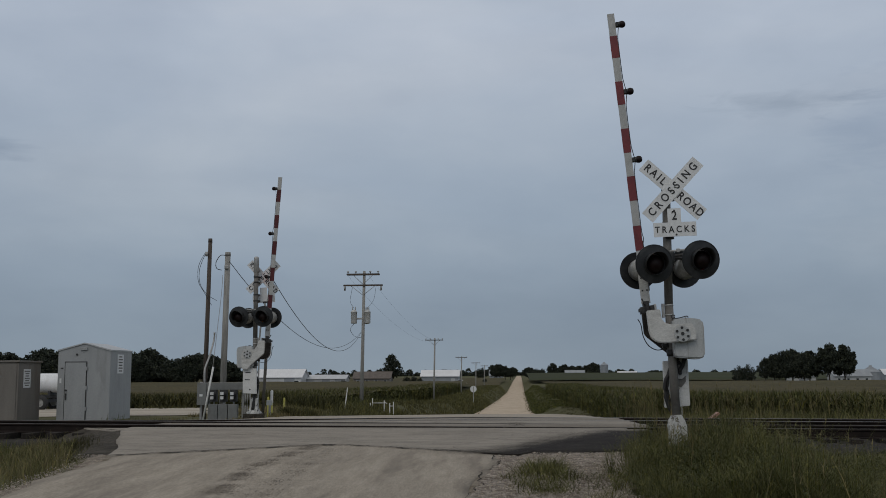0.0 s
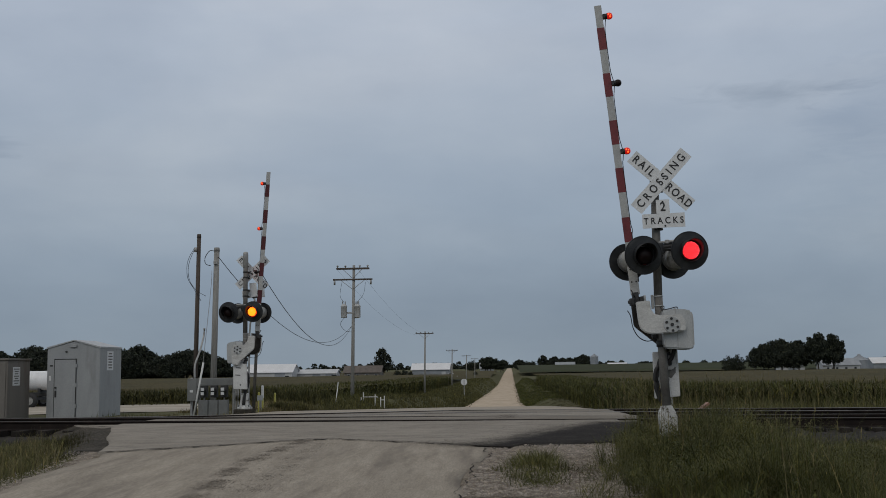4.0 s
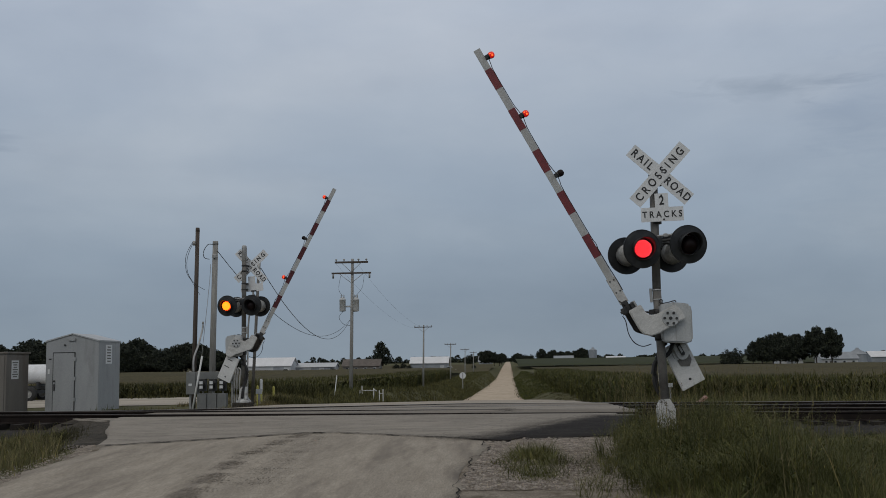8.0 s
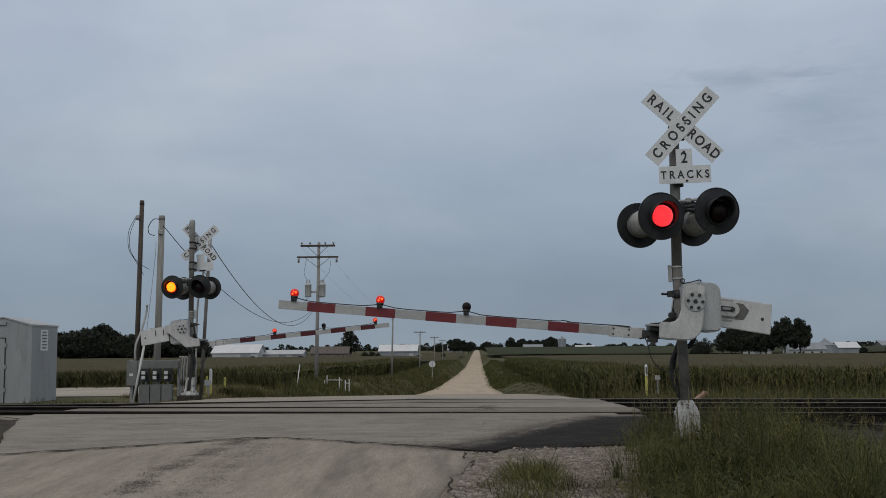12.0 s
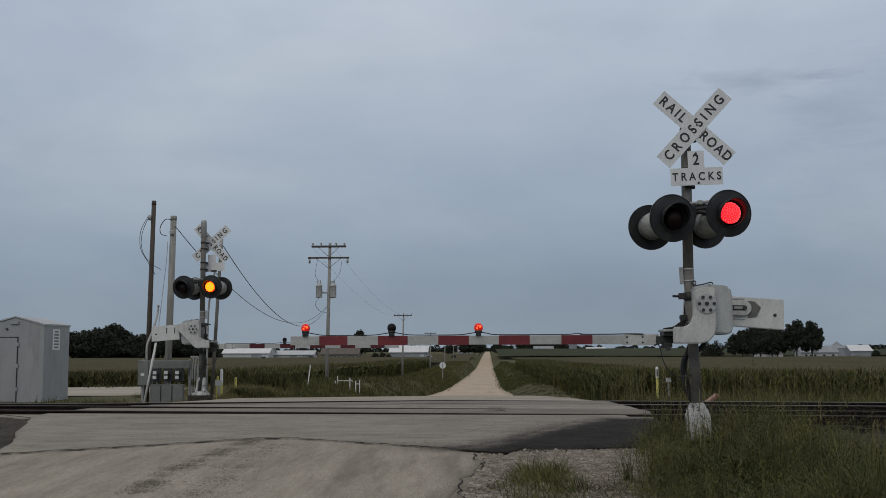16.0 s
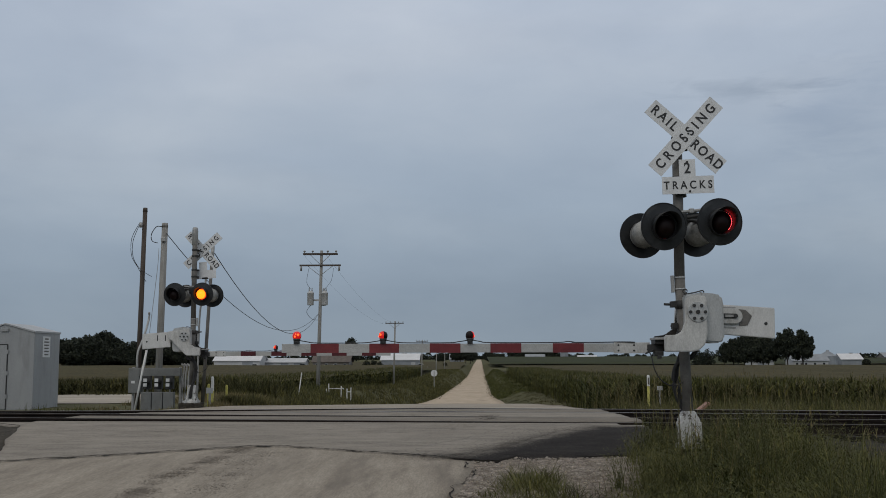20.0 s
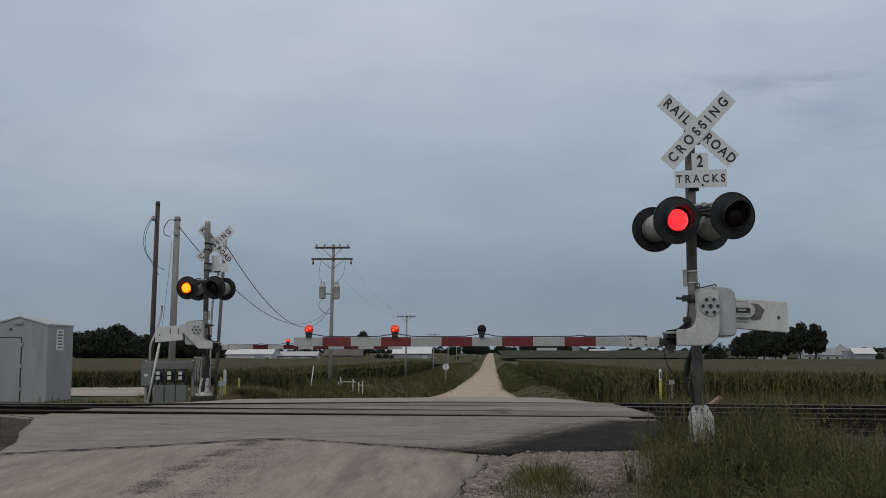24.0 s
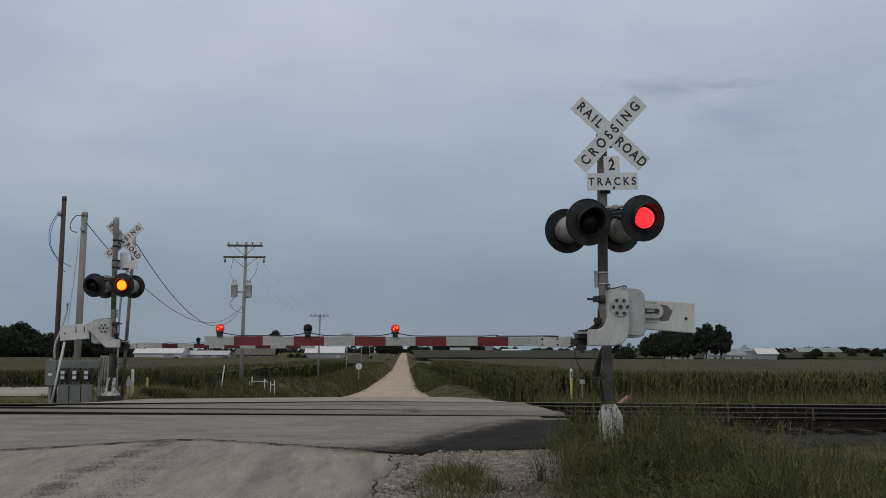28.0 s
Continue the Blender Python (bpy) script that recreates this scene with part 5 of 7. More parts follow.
def nurse_tank():
    x, y = -22.3, 45.0
    z = gz(x, y)
    top = thing("nurse_tank", pose(x, y, z), "white cylindrical farm tank on a wheeled running gear", "tank")
    prof = [(0.0, -1.65), (0.22, -1.60), (0.36, -1.50), (0.44, -1.35), (0.44, 1.35), (0.36, 1.50), (0.22, 1.60), (0.0, 1.65)]
    bm = bmesh.new()
    lathe(bm, prof, 32, pose(0, 0, 1.24, 0, 90, 0))
    part("vessel", bm, "tank_white", top)
    bm = bmesh.new()
    lathe(bm, [(0.16, 1.64), (0.16, 1.76), (0.11, 1.80), (0.0, 1.80)], 16)
    part("valve_dome", bm, "tank_white", top)
    bm = bmesh.new()
    box(bm, -1.5, 1.5, -0.06, 0.06, 0.55, 0.70, 0.01)
    for s in (-0.95, 0.95):
        box(bm, s - 0.06, s + 0.06, -0.75, 0.75, 0.36, 0.50, 0.01)
        box(bm, s - 0.05, s + 0.05, -0.36, 0.36, 0.66, 0.88, 0.01)
    tube(bm, [(1.5, 0, 0.6), (2.6, 0, 0.45)], 0.05)
    part("running_gear", bm, "dark", top, "dark steel frame and drawbar")
    for sx in (-0.95, -0.15, 0.75):
        for sy in (-0.75, 0.75):
            bm = bmesh.new()
            lathe(bm, [(0.18, -0.11), (0.30, -0.11), (0.34, -0.07), (0.34, 0.07), (0.30, 0.11), (0.18, 0.11)], 28, pose(0, 0, 0, 90, 0, 0))
            wh = part("wheel", bm, "rubber", top, "black rubber tyre", pose(sx, sy, 0.34))
            bm = bmesh.new()
            lathe(bm, [(0.0, -0.05), (0.10, -0.06), (0.16, -0.03), (0.19, -0.10), (0.19, 0.10), (0.16, 0.03), (0.10, 0.06), (0.0, 0.05)], 24, pose(0, 0, 0, 90, 0, 0))
            part("rim", bm, "housing", wh, "grey steel rim")


def meter_rack():
    top = thing("meter_rack", pose(-9.62, 29.0, 0), "grey rack of three electricity meters on steel posts", "meter rack")
    w = 1.42
    bm = bmesh.new()
    box(bm, 0.0, w, 0, 0.22, 0.66, 0.88, 0.012)
    part("wireway", bm, "cabinet", top)
    bm = bmesh.new()
    box(bm, 0.0, 0.29, -0.02, 0.24, 0.20, 0.87, 0.012)
    sw = part("main_switch_box", bm, "cabinet", top, "grey main switch box")
    bm = bmesh.new()
    lathe(bm, [(0.05, -0.001), (0.075, -0.012), (0.075, 0.0)], 20, pose(0.13, -0.02, 0.72, 90, 0, 0))
    part("dial_ring", bm, "galv", sw)
    bm = bmesh.new()
    box(bm, 0.08, 0.18, -0.026, -0.02, 0.46, 0.53)
    part("switch_label", bm, "sign_white", sw)
    for k, x in enumerate((0.40, 0.71, 1.02)):
        bm = bmesh.new()
        box(bm, x, x + 0.21, 0.0, 0.15, 0.30, 0.66, 0.01)
        mb = part("meter_socket", bm, "dark", top)
        bm = bmesh.new()
        lathe(bm, [(0.0, 0.12), (0.06, 0.115), (0.078, 0.09), (0.08, 0.0)], 20, pose(x + 0.105, 0.0, 0.50, 90, 0, 0))
        part("meter", bm, "dark", mb, "round glass meter")
        bm = bmesh.new()
        for z in (0.42, 0.55):
            box(bm, x + 0.05, x + 0.15, -0.132, -0.125, z - 0.045, z + 0.045)
        part("meter_face", bm, "sign_white", mb)
        bm = bmesh.new()
        box(bm, x - 0.06, x + 0.225, 0.02, 0.20, -0.36, 0.22, 0.012)
        part("breaker_panel", bm, "cabinet", top, "closed grey breaker panel")
        bm = bmesh.new()
        cyl(bm, (x + 0.105, 0.08, 0.20), (x + 0.105, 0.08, 0.32), 0.025, seg=10)
        part("nipple", bm, "galv", top)
    for x in (0.05, 0.30, w - 0.06):
        bm = bmesh.new()
        box(bm, x - 0.03, x + 0.03, 0.23, 0.29, -0.5, 0.90, 0.005)
        part("post", bm, "galv", top)
    bm = bmesh.new()
    for x in (w + 0.05, w + 0.12, w + 0.2):
        tube(bm, [(x, 0.12, -0.45), (x, 0.12, 0.55), (x + 0.03, 0.14, 0.9), (x - 0.06, 0.14, 0.98)], 0.028, 8)
    part("riser", bm, "galv", top, "bent steel risers")
    bm = bmesh.new()
    tube(bm, [(0.18, 0.15, 0.88), (0.17, 0.2, 1.3), (0.22, 0.5, 1.7), (0.24, 0.86, 2.2), (0.25, 0.88, 2.45)], 0.03, 8)
    part("service_conduit", bm, "galv", top)


def leaning_pipe():
    bm = bmesh.new()
    a, b = Vector((-9.30, 28.55, -0.34)), Vector((-9.02, 28.62, 1.36))
    tube(bm, [a, b], 0.029, 12)
    solid("white_pipe", bm, "white_plastic", "white plastic pipe leaning before the meter rack", "pipe")


def wood_pole(x, y, height, r, lean, material, label):
    z = gz(x, y) + 0.17
    top = thing("utility_pole", pose(x, y, z), label, "utility pole", "wooden poles of the yard")
    bm = bmesh.new()
    cyl(bm, (0, 0, -0.6), (lean, 0, height), r, r * 0.82, 18)
    part("pole", bm, material, top)
    bm = bmesh.new()
    cyl(bm, (lean, 0, height - 0.02), (lean, 0, height + 0.10), r * 0.9, r * 0.8, 14)
    part("top_cap", bm, material, top)
    return top


def yard_poles():
    p1 = wood_pole(-9.72, 30.05, 5.50, 0.077, 0.10, "wood_pole", "dark bare wooden pole with loose wires beside the meters")
    bm = bmesh.new()
    tube(bm, [(-0.02, -0.1, 5.1), (-0.19, -0.12, 4.62), (-0.17, -0.12, 4.15), (0.06, -0.12, 3.8), (0.38, -0.12, 3.6)], 0.008, 6)
    tube(bm, [(-0.02, -0.1, 5.15), (-0.23, -0.12, 4.7), (-0.22, -0.12, 4.2), (-0.02, -0.12, 3.85), (0.22, -0.12, 3.45)], 0.008, 6)
    part("loose_wire", bm, "wire", p1, "looped loose wires")
    bm = bmesh.new()
    cyl(bm, (0.02, -0.1, 5.02), (0.02, -0.1, 5.16), 0.045, seg=10)
    part("insulator", bm, "galv", p1)
    p2 = wood_pole(-9.18, 30.2, 5.05, 0.105, 0.10, "wood_grey", "silvery wooden service pole with a weatherhead")
    bm = bmesh.new()
    tube(bm, [(0.06, -0.1, 5.03), (-0.10, -0.14, 5.03), (-0.24, -0.14, 4.82), (-0.22, -0.14, 4.62), (-0.06, -0.12, 4.56)], 0.012, 6)
    part("weatherhead_cable", bm, "wire", p2)
    bm = bmesh.new()
    box(bm, 0.03, 0.17, -0.15, -0.09, 4.60, 4.72, 0.02)
    part("bracket", bm, "galv", p2)
    bm = bmesh.new()
    tube(bm, [(-0.35, -0.3, 0.3), (-0.06, -0.15, 3.6), (-0.02, -0.13, 4.4)], 0.008, 6)
    part("ground_wire", bm, "galv", p2)
    # thin steel pole behind the far signal
    x, y = -7.74, 29.6
    p3 = thing("steel_pole", pose(x, y, gz(x, y) + 0.09), "thin leaning steel pole with conduit behind the far signal", "pole")
    bm = bmesh.new()
    cyl(bm, (0, 0, -0.4), (0.22, 0, 4.35), 0.05, 0.045, 16)
    part("pole", bm, "mast", p3)
    bm = bmesh.new()
    cyl(bm, (0.20, 0, 3.95), (0.225, 0, 4.42), 0.062, 0.05, 14)
    part("weatherhead", bm, "galv", p3)
    bm = bmesh.new()
    tube(bm, [(-0.12, -0.05, 0.0), (-0.1, -0.05, 2.4), (0.02, -0.05, 3.1), (0.06, -0.05, 3.6)], 0.028, 8)
    part("conduit", bm, "galv", p3)
    bm = bmesh.new()
    box(bm, -0.06, 0.12, -0.14, -0.06, 2.85, 3.35, 0.01)
    part("junction_box", bm, "alu", p3)


def marker_post(x, y, height, r, colours, label, lean=0.0, group="marker posts"):
    z = gz(x, y)
    top = thing("marker_post", pose(x, y, z, 0, lean, 0), label, "marker post", group)
    bm = bmesh.new()
    cyl(bm, (0, 0, -0.2), (0, 0, height * colours[2]), r, seg=14)
    part("post", bm, colours[0], top)
    bm = bmesh.new()
    lathe(bm, [(r * 1.12, height * colours[2]), (r * 1.12, height - 0.05), (r * 0.8, height - 0.01), (0, height)], 14)
    part("sleeve", bm, colours[1], top)
    return top


def small_yard_things():
    marker_post(-7.30, 29.0, 0.86, 0.038, ("yellow", "white_plastic", 0.55), "yellow and white utility marker post")
    marker_post(-7.05, 29.6, 0.66, 0.032, ("yellow", "yellow", 0.8), "short yellow utility marker post")
    marker_post(-7.48, 29.3, 0.66, 0.032, ("yellow", "yellow", 0.8), "short yellow utility marker post")
    marker_post(-8.85, 52.0, 1.2, 0.023, ("white_plastic", "white_plastic", 0.7), "slanting white plastic stake in the weeds", 7, "")
    m = marker_post(6.02, 38.5, 1.92, 0.045, ("yellow", "white_plastic", 0.79), "tall yellow and white pipeline marker post")
    bm = bmesh.new()
    box(bm, -0.028, 0.028, -0.060, -0.053, 1.58, 1.82)
    part("print", bm, "mast", m, "dark illegible label")
    # small plates on stakes
    for x, y, h, label in ((-7.25, 28.5, 0.55, "small pale cabinet plate on a stake beside the far signal"), (6.34, 38.0, 1.50, "small grey pedestal plate in the weeds")):
        top = thing("stake_plate", pose(x, y, gz(x, y)), label, "sign")
        bm = bmesh.new()
        box(bm, -0.09, 0.09, -0.02, 0.02, h - 0.15, h, 0.006)
        part("plate", bm, "alu", top)
        bm = bmesh.new()
        box(bm, -0.03, 0.03, 0.02, 0.06, -0.2, h - 0.1)
        part("stake", bm, "galv", top)
    # white valve pipes in the grass
    x, y = -8.75, 60.0
    top = thing("valve_assembly", pose(x, y, -0.86), "white painted pipeline valves standing in grass", "pipe valve")
    for pts in (((0.12, 0, -1.2), (0.12, 0, 0.30)), ((0.25, 0, -1.2), (0.25, 0, 0.58)), ((0.25, 0, 0.30), (0.95, 0, 0.30)), ((0.95, 0, -1.2), (0.95, 0, 0.45)), ((0.95, 0, 0.36), (1.12, 0, 0.26)), ((1.28, 0, -1.2), (1.28, 0, 0.30)), ((1.50, 0, -1.2), (1.50, 0, 0.36)), ((1.28, 0, 0.12), (1.50, 0, 0.12))):
        bm = bmesh.new()
        tube(bm, pts, 0.027, 10)
        part("pipe", bm, "white_paint", top)
    # orange painted board by the track
    bm = bmesh.new()
    box(bm, -0.03, 0.03, -0.2, 0.2, -0.1, 0.5, 0.01)
    solid("orange_board", bm, "orange", "faded orange board leaning in trackside weeds", "board", at=pose(5.22, 26.6, -0.28, 0, 52, 0))
    # back of an advance warning disc by the far road
    x, y = -6.2, 145.0
    z = gz(x, y)
    top = thing("road_sign", pose(x, y, z), "pale back of a round road sign on a steel post", "road sign")
    bm = bmesh.new()
    cyl(bm, (0, -0.01, 1.95 - 0.0), (0, 0.0, 1.95), 0.44, seg=32)
    part("disc", bm, "sign_white", top)
    bm = bmesh.new()
    box(bm, -0.05, 0.05, -0.06, -0.012, -0.2, 2.3)
    part("post", bm, "galv", top)


def line_pole(x, y, height, arms, label, cans=False):
    z = -2.07 if y < 100 else float(np.interp(y, [100, 150, 225, 365], [-2.3, -2.95, -4.3, -4.9]))
    top = thing("power_pole", pose(x, y, z), label, "power pole", "power poles along the road")
    bm = bmesh.new()
    cyl(bm, (-0.12, 0, -0.5), (0.08, 0, height), 0.15, 0.10, 16)
    part("pole", bm, "wood_grey", top)
    for k, (ha, wa) in enumerate(arms):
        bm = bmesh.new()
        box(bm, -wa / 2, wa / 2, -0.17, -0.07, ha - 0.06, ha + 0.06, 0.008)
        if cans and k == 0:
            box(bm, -wa / 2, wa / 2, 0.07, 0.17, ha - 0.06, ha + 0.06, 0.008)
        arm = part("crossarm", bm, "wood_pole", top)
        for s in (-1, 1):
            bm = bmesh.new()
            tube(bm, [(0.05 * s, -0.12, ha - 0.7), (s * wa * 0.30, -0.12, ha - 0.05)], 0.022, 6)
            part("brace", bm, "galv", arm)
        for u in ((-0.46, -0.22, 0.22, 0.46) if k == 0 else (-0.46, 0.46)):
            bm = bmesh.new()
            down = cans and k == 1
            if down:
                lathe(bm, [(0.0, -0.35), (0.07, -0.33), (0.07, -0.05), (0.03, 0.0)], 10, Matrix.Translation((u * wa, -0.12, ha - 0.05)))
            else:
                lathe(bm, [(0.03, 0.0), (0.035, 0.08), (0.085, 0.10), (0.085, 0.15), (0.05, 0.18), (0.0, 0.2)], 10, Matrix.Translation((u * wa, -0.12, ha + 0.06)))
            part("insulator", bm, "galv", arm)
    if cans:
        bm = bmesh.new()
        box(bm, -0.62, 0.40, -0.10, 0.10, 7.25, 7.37, 0.01)
        part("platform_arm", bm, "galv", top)
        for x0, y0 in ((-0.66, -0.15), (0.34, -0.12), (0.15, 0.45)):
            bm = bmesh.new()
            lathe(bm, [(0.0, -0.02), (0.22, 0.0), (0.23, 0.05), (0.23, 0.80), (0.25, 0.82), (0.22, 0.90), (0.1, 1.02), (0.0, 1.03)], 20, Matrix.Translation((x0, y0, 6.95)))
            can = part("transformer", bm, "alu", top, "grey cylindrical transformer can")
            bm = bmesh.new()
            for a in (-0.1, 0.1):
                lathe(bm, [(0.03, 0.95), (0.05, 1.02), (0.03, 1.1), (0.045, 1.16), (0.0, 1.26)], 8, Matrix.Translation((x0 + a, y0, 6.95)))
            part("bushing", bm, "galv", can)
        for pts, r in (([(-0.66, -0.15, 8.1), (-0.95, -0.1, 8.6), (-0.8, -0.1, 9.6)], 0.012), ([(0.34, -0.12, 8.1), (0.8, -0.1, 8.7), (0.95, -0.1, 9.6)], 0.012), ([(-0.66, 0, 6.95), (-0.95, 0, 6.5), (-0.6, 0, 6.0), (-0.1, 0, 5.9)], 0.016)):
            bm = bmesh.new()
            tube(bm, pts, r, 6)
            part("jumper_wire", bm, "wire", top)
    return top


def power_line():
    line_pole(-11.3, 75, 10.85, ((10.6, 2.45), (9.78, 2.95)), "tall wooden power pole with transformers and two crossarms", True)
    line_pole(-12.0, 150, 9.3, ((9.0, 2.6),), "distant wooden power pole with one crossarm")
    line_pole(-12.2, 225, 9.3, ((9.0, 2.5),), "distant wooden power pole with one crossarm")
    line_pole(-12.2, 300, 9.3, ((9.0, 2.5),), "distant wooden power pole with one crossarm")
    line_pole(-12.2, 372, 9.3, ((9.0, 2.5),), "distant wooden power pole with one crossarm")
    # service drops
    t_low = (-11.4, 74.85, 4.26)
    for a, b, drop, r in (((-9.0, 30.1, 4.72), t_low, 1.9, 0.012), ((-7.46, 29.6, 4.08), t_low, 1.8, 0.013), ((-11.0, 75, 8.6), (-11.6, 150, 5.9), 1.0, 0.005), ((-12.6, 75, 8.6), (-13.2, 150, 5.9), 1.0, 0.005)):
        bm = bmesh.new()
        tube(bm, sag(a, b, drop, 24), r, 6)
        solid("overhead_wire", bm, "wire", "thin dark overhead service wire", "wire", "overhead wires")


def barn(x, y, w, d, eave, ridge, wall, roof, label, doors=(), along_x=True, windows=0, name="barn"):
    """A gabled building; the ridge runs along x, or towards the viewer."""
    z = gz(x, y) - 0.3
    top = thing(name, pose(x, y, z), label, "farm building" if name == "barn" else "house", "farm buildings")
    bm = bmesh.new()
    if along_x:
        prism(bm, [(-d / 2, 0), (d / 2, 0), (d / 2, eave), (0, ridge), (-d / 2, eave)], -w / 2, w / 2)
        bmesh.ops.rotate(bm, matrix=Matrix.Rotation(radians(90), 3, "Z"), verts=bm.verts)
    else:
        prism(bm, [(-w / 2, 0), (w / 2, 0), (w / 2, eave), (0, ridge), (-w / 2, eave)], -d / 2, d / 2)
    part("shell", bm, wall, top)
    half, length = (d / 2, w) if along_x else (w / 2, d)
    o = 0.5
    slope = (ridge - eave) / half
    for s in (-1, 1):
        bm = bmesh.new()
        prism(bm, [(0, ridge + 0.05), (s * (half + o), eave - o * slope + 0.05), (s * (half + o), eave - o * slope + 0.25), (0, ridge + 0.25)], -length / 2 - o, length / 2 + o)
        if along_x:
            bmesh.ops.rotate(bm, matrix=Matrix.Rotation(radians(90), 3, "Z"), verts=bm.verts)
        part("roof_slope", bm, roof, top)
    for dx, dw, dh, m in doors:
        bm = bmesh.new()
        box(bm, dx - dw / 2, dx + dw / 2, -d / 2 - 0.12, -d / 2, 0.1, dh)
        part("door", bm, m, top)
    for k in range(windows):
        wx = -w / 2 + w * (k + 0.5) / windows
        bm = bmesh.new()
        box(bm, wx - 0.5, wx + 0.5, -d / 2 - 0.10, -d / 2, 1.2, 2.3)
        win = part("window", bm, "barn_white", top)
        bm = bmesh.new()
        box(bm, wx - 0.4, wx + 0.4, -d / 2 - 0.14, -d / 2 - 0.09, 1.3, 2.2)
        part("pane", bm, "window", win)
    return top


def grain_bin(x, y, r, h, label):
    top = thing("grain_bin", pose(x, y, gz(x, y) - 0.2), label, "grain bin", "grain bins")
    bm = bmesh.new()
    prof = []
    for k in range(int(h / 0.8) + 1):
        prof += [(r, k * 0.8), (r - 0.05, k * 0.8 + 0.4)]
    lathe(bm, prof, 28)
    part("wall", bm, "barn_grey", top)
    bm = bmesh.new()
    lathe(bm, [(r + 0.15, h), (0.6, h + r * 0.55), (0.6, h + r * 0.55 + 0.4), (0, h + r * 0.55 + 0.5)], 28)
    part("roof", bm, "barn_grey", top)


def farms():
    barn(-90, 400, 17, 14, 3.3, 6.2, "barn_white", "barn_roof", "white barn with a bright metal roof", ((4, 4, 3, "barn_grey"),))
    barn(-74, 408, 15, 10, 2.6, 4.0, "barn_white", "barn_white", "long white farm shed", ((0, 3, 2.6, "barn_grey"), (5, 3, 2.6, "barn_grey")))
    barn(-59.5, 412, 8, 9, 2.6, 3.7, "barn_white", "barn_white", "small white farm shed")
    barn(-52.5, 380, 13, 9, 2.9, 5.1, "shed_tan", "roof_dark", "low tan farmhouse with a brown roof", ((1.5, 1.2, 2.1, "barn_white"),), True, 4, "farmhouse")
    barn(-31, 420, 14.5, 12, 3.4, 5.7, "barn_grey", "barn_roof", "grey barn with a bright white roof", ((5.2, 1.6, 2.6, "barn_white"), (-3, 4, 3, "barn_grey")))
    barn(121, 400, 13, 9, 3.0, 5.2, "barn_white", "barn_grey", "white farmhouse under dark trees", ((-3, 1.2, 2.1, "dark"),), True, 4, "farmhouse")
    barn(104, 402, 9, 8, 3.0, 5.0, "barn_white", "barn_grey", "white garage beside the farmhouse", ((0, 3, 2.4, "barn_grey"),))
    barn(146.4, 430, 8, 9, 3.4, 5.4, "barn_grey", "barn_roof", "grey barn with a white metal roof")
    grain_bin(135.2, 420, 3.7, 4.4, "corrugated steel grain bin beside the farm")
    grain_bin(127.5, 424, 3.0, 3.6, "small corrugated steel grain bin")
    barn(66, 660, 11, 9, 3.4, 5.2, "barn_white", "barn_roof", "distant low barn with a pale roof")
    barn(33, 640, 11, 9, 3.2, 6.0, "barn_white", "barn_grey", "distant white farmhouse among trees", (), True, 3, "farmhouse")
    barn(-15, 700, 9, 9, 3.2, 6.4, "barn_grey", "barn_grey", "distant grey shed by the road")
    barn(250, 640, 26, 14, 4, 6.5, "shed_tan", "barn_grey", "distant tan farm shed on the horizon")
    grain_bin(50.5, 640, 2.4, 9.0, "tall narrow grain silo among far trees")
    # parked vans by the sheds
    for x, y, c in ((-83, 392, "white_paint"), (-66, 396, "dark"), (-50, 396, "white_paint"), (-22.5, 405, "tank_white")):
        z = gz(x, y)
        top = thing("parked_pickup", pose(x, y, z), "distant parked white pickup" if c != "dark" else "distant parked dark pickup", "car", "parked vehicles")
        bm = bmesh.new()
        prism(bm, [(-2.6, 0.45), (2.6, 0.45), (2.6, 1.05), (1.4, 1.15), (0.7, 1.8), (-0.8, 1.8), (-1.0, 1.15), (-2.6, 1.1)], -0.9, 0.9, 0.06)
        part("body", bm, c, top)
        bm = bmesh.new()
        prism(bm, [(1.25, 1.2), (0.65, 1.72), (-0.7, 1.72), (-0.85, 1.2)], -0.93, 0.93)
        part("cab_glass", bm, "window", top)
        for wx in (-1.6, 1.6):
            for wy in (-0.85, 0.85):
                bm = bmesh.new()
                lathe(bm, [(0.0, -0.12), (0.36, -0.12), (0.40, -0.08), (0.40, 0.08), (0.36, 0.12), (0, 0.12)], 16, pose(wx, wy, 0.4, 90, 0, 0))
                part("wheel", bm, "rubber", top)


signal_house()
relay_case()
nurse_tank()
meter_rack()
leaning_pipe()
yard_poles()
small_yard_things()
power_line()
farms()


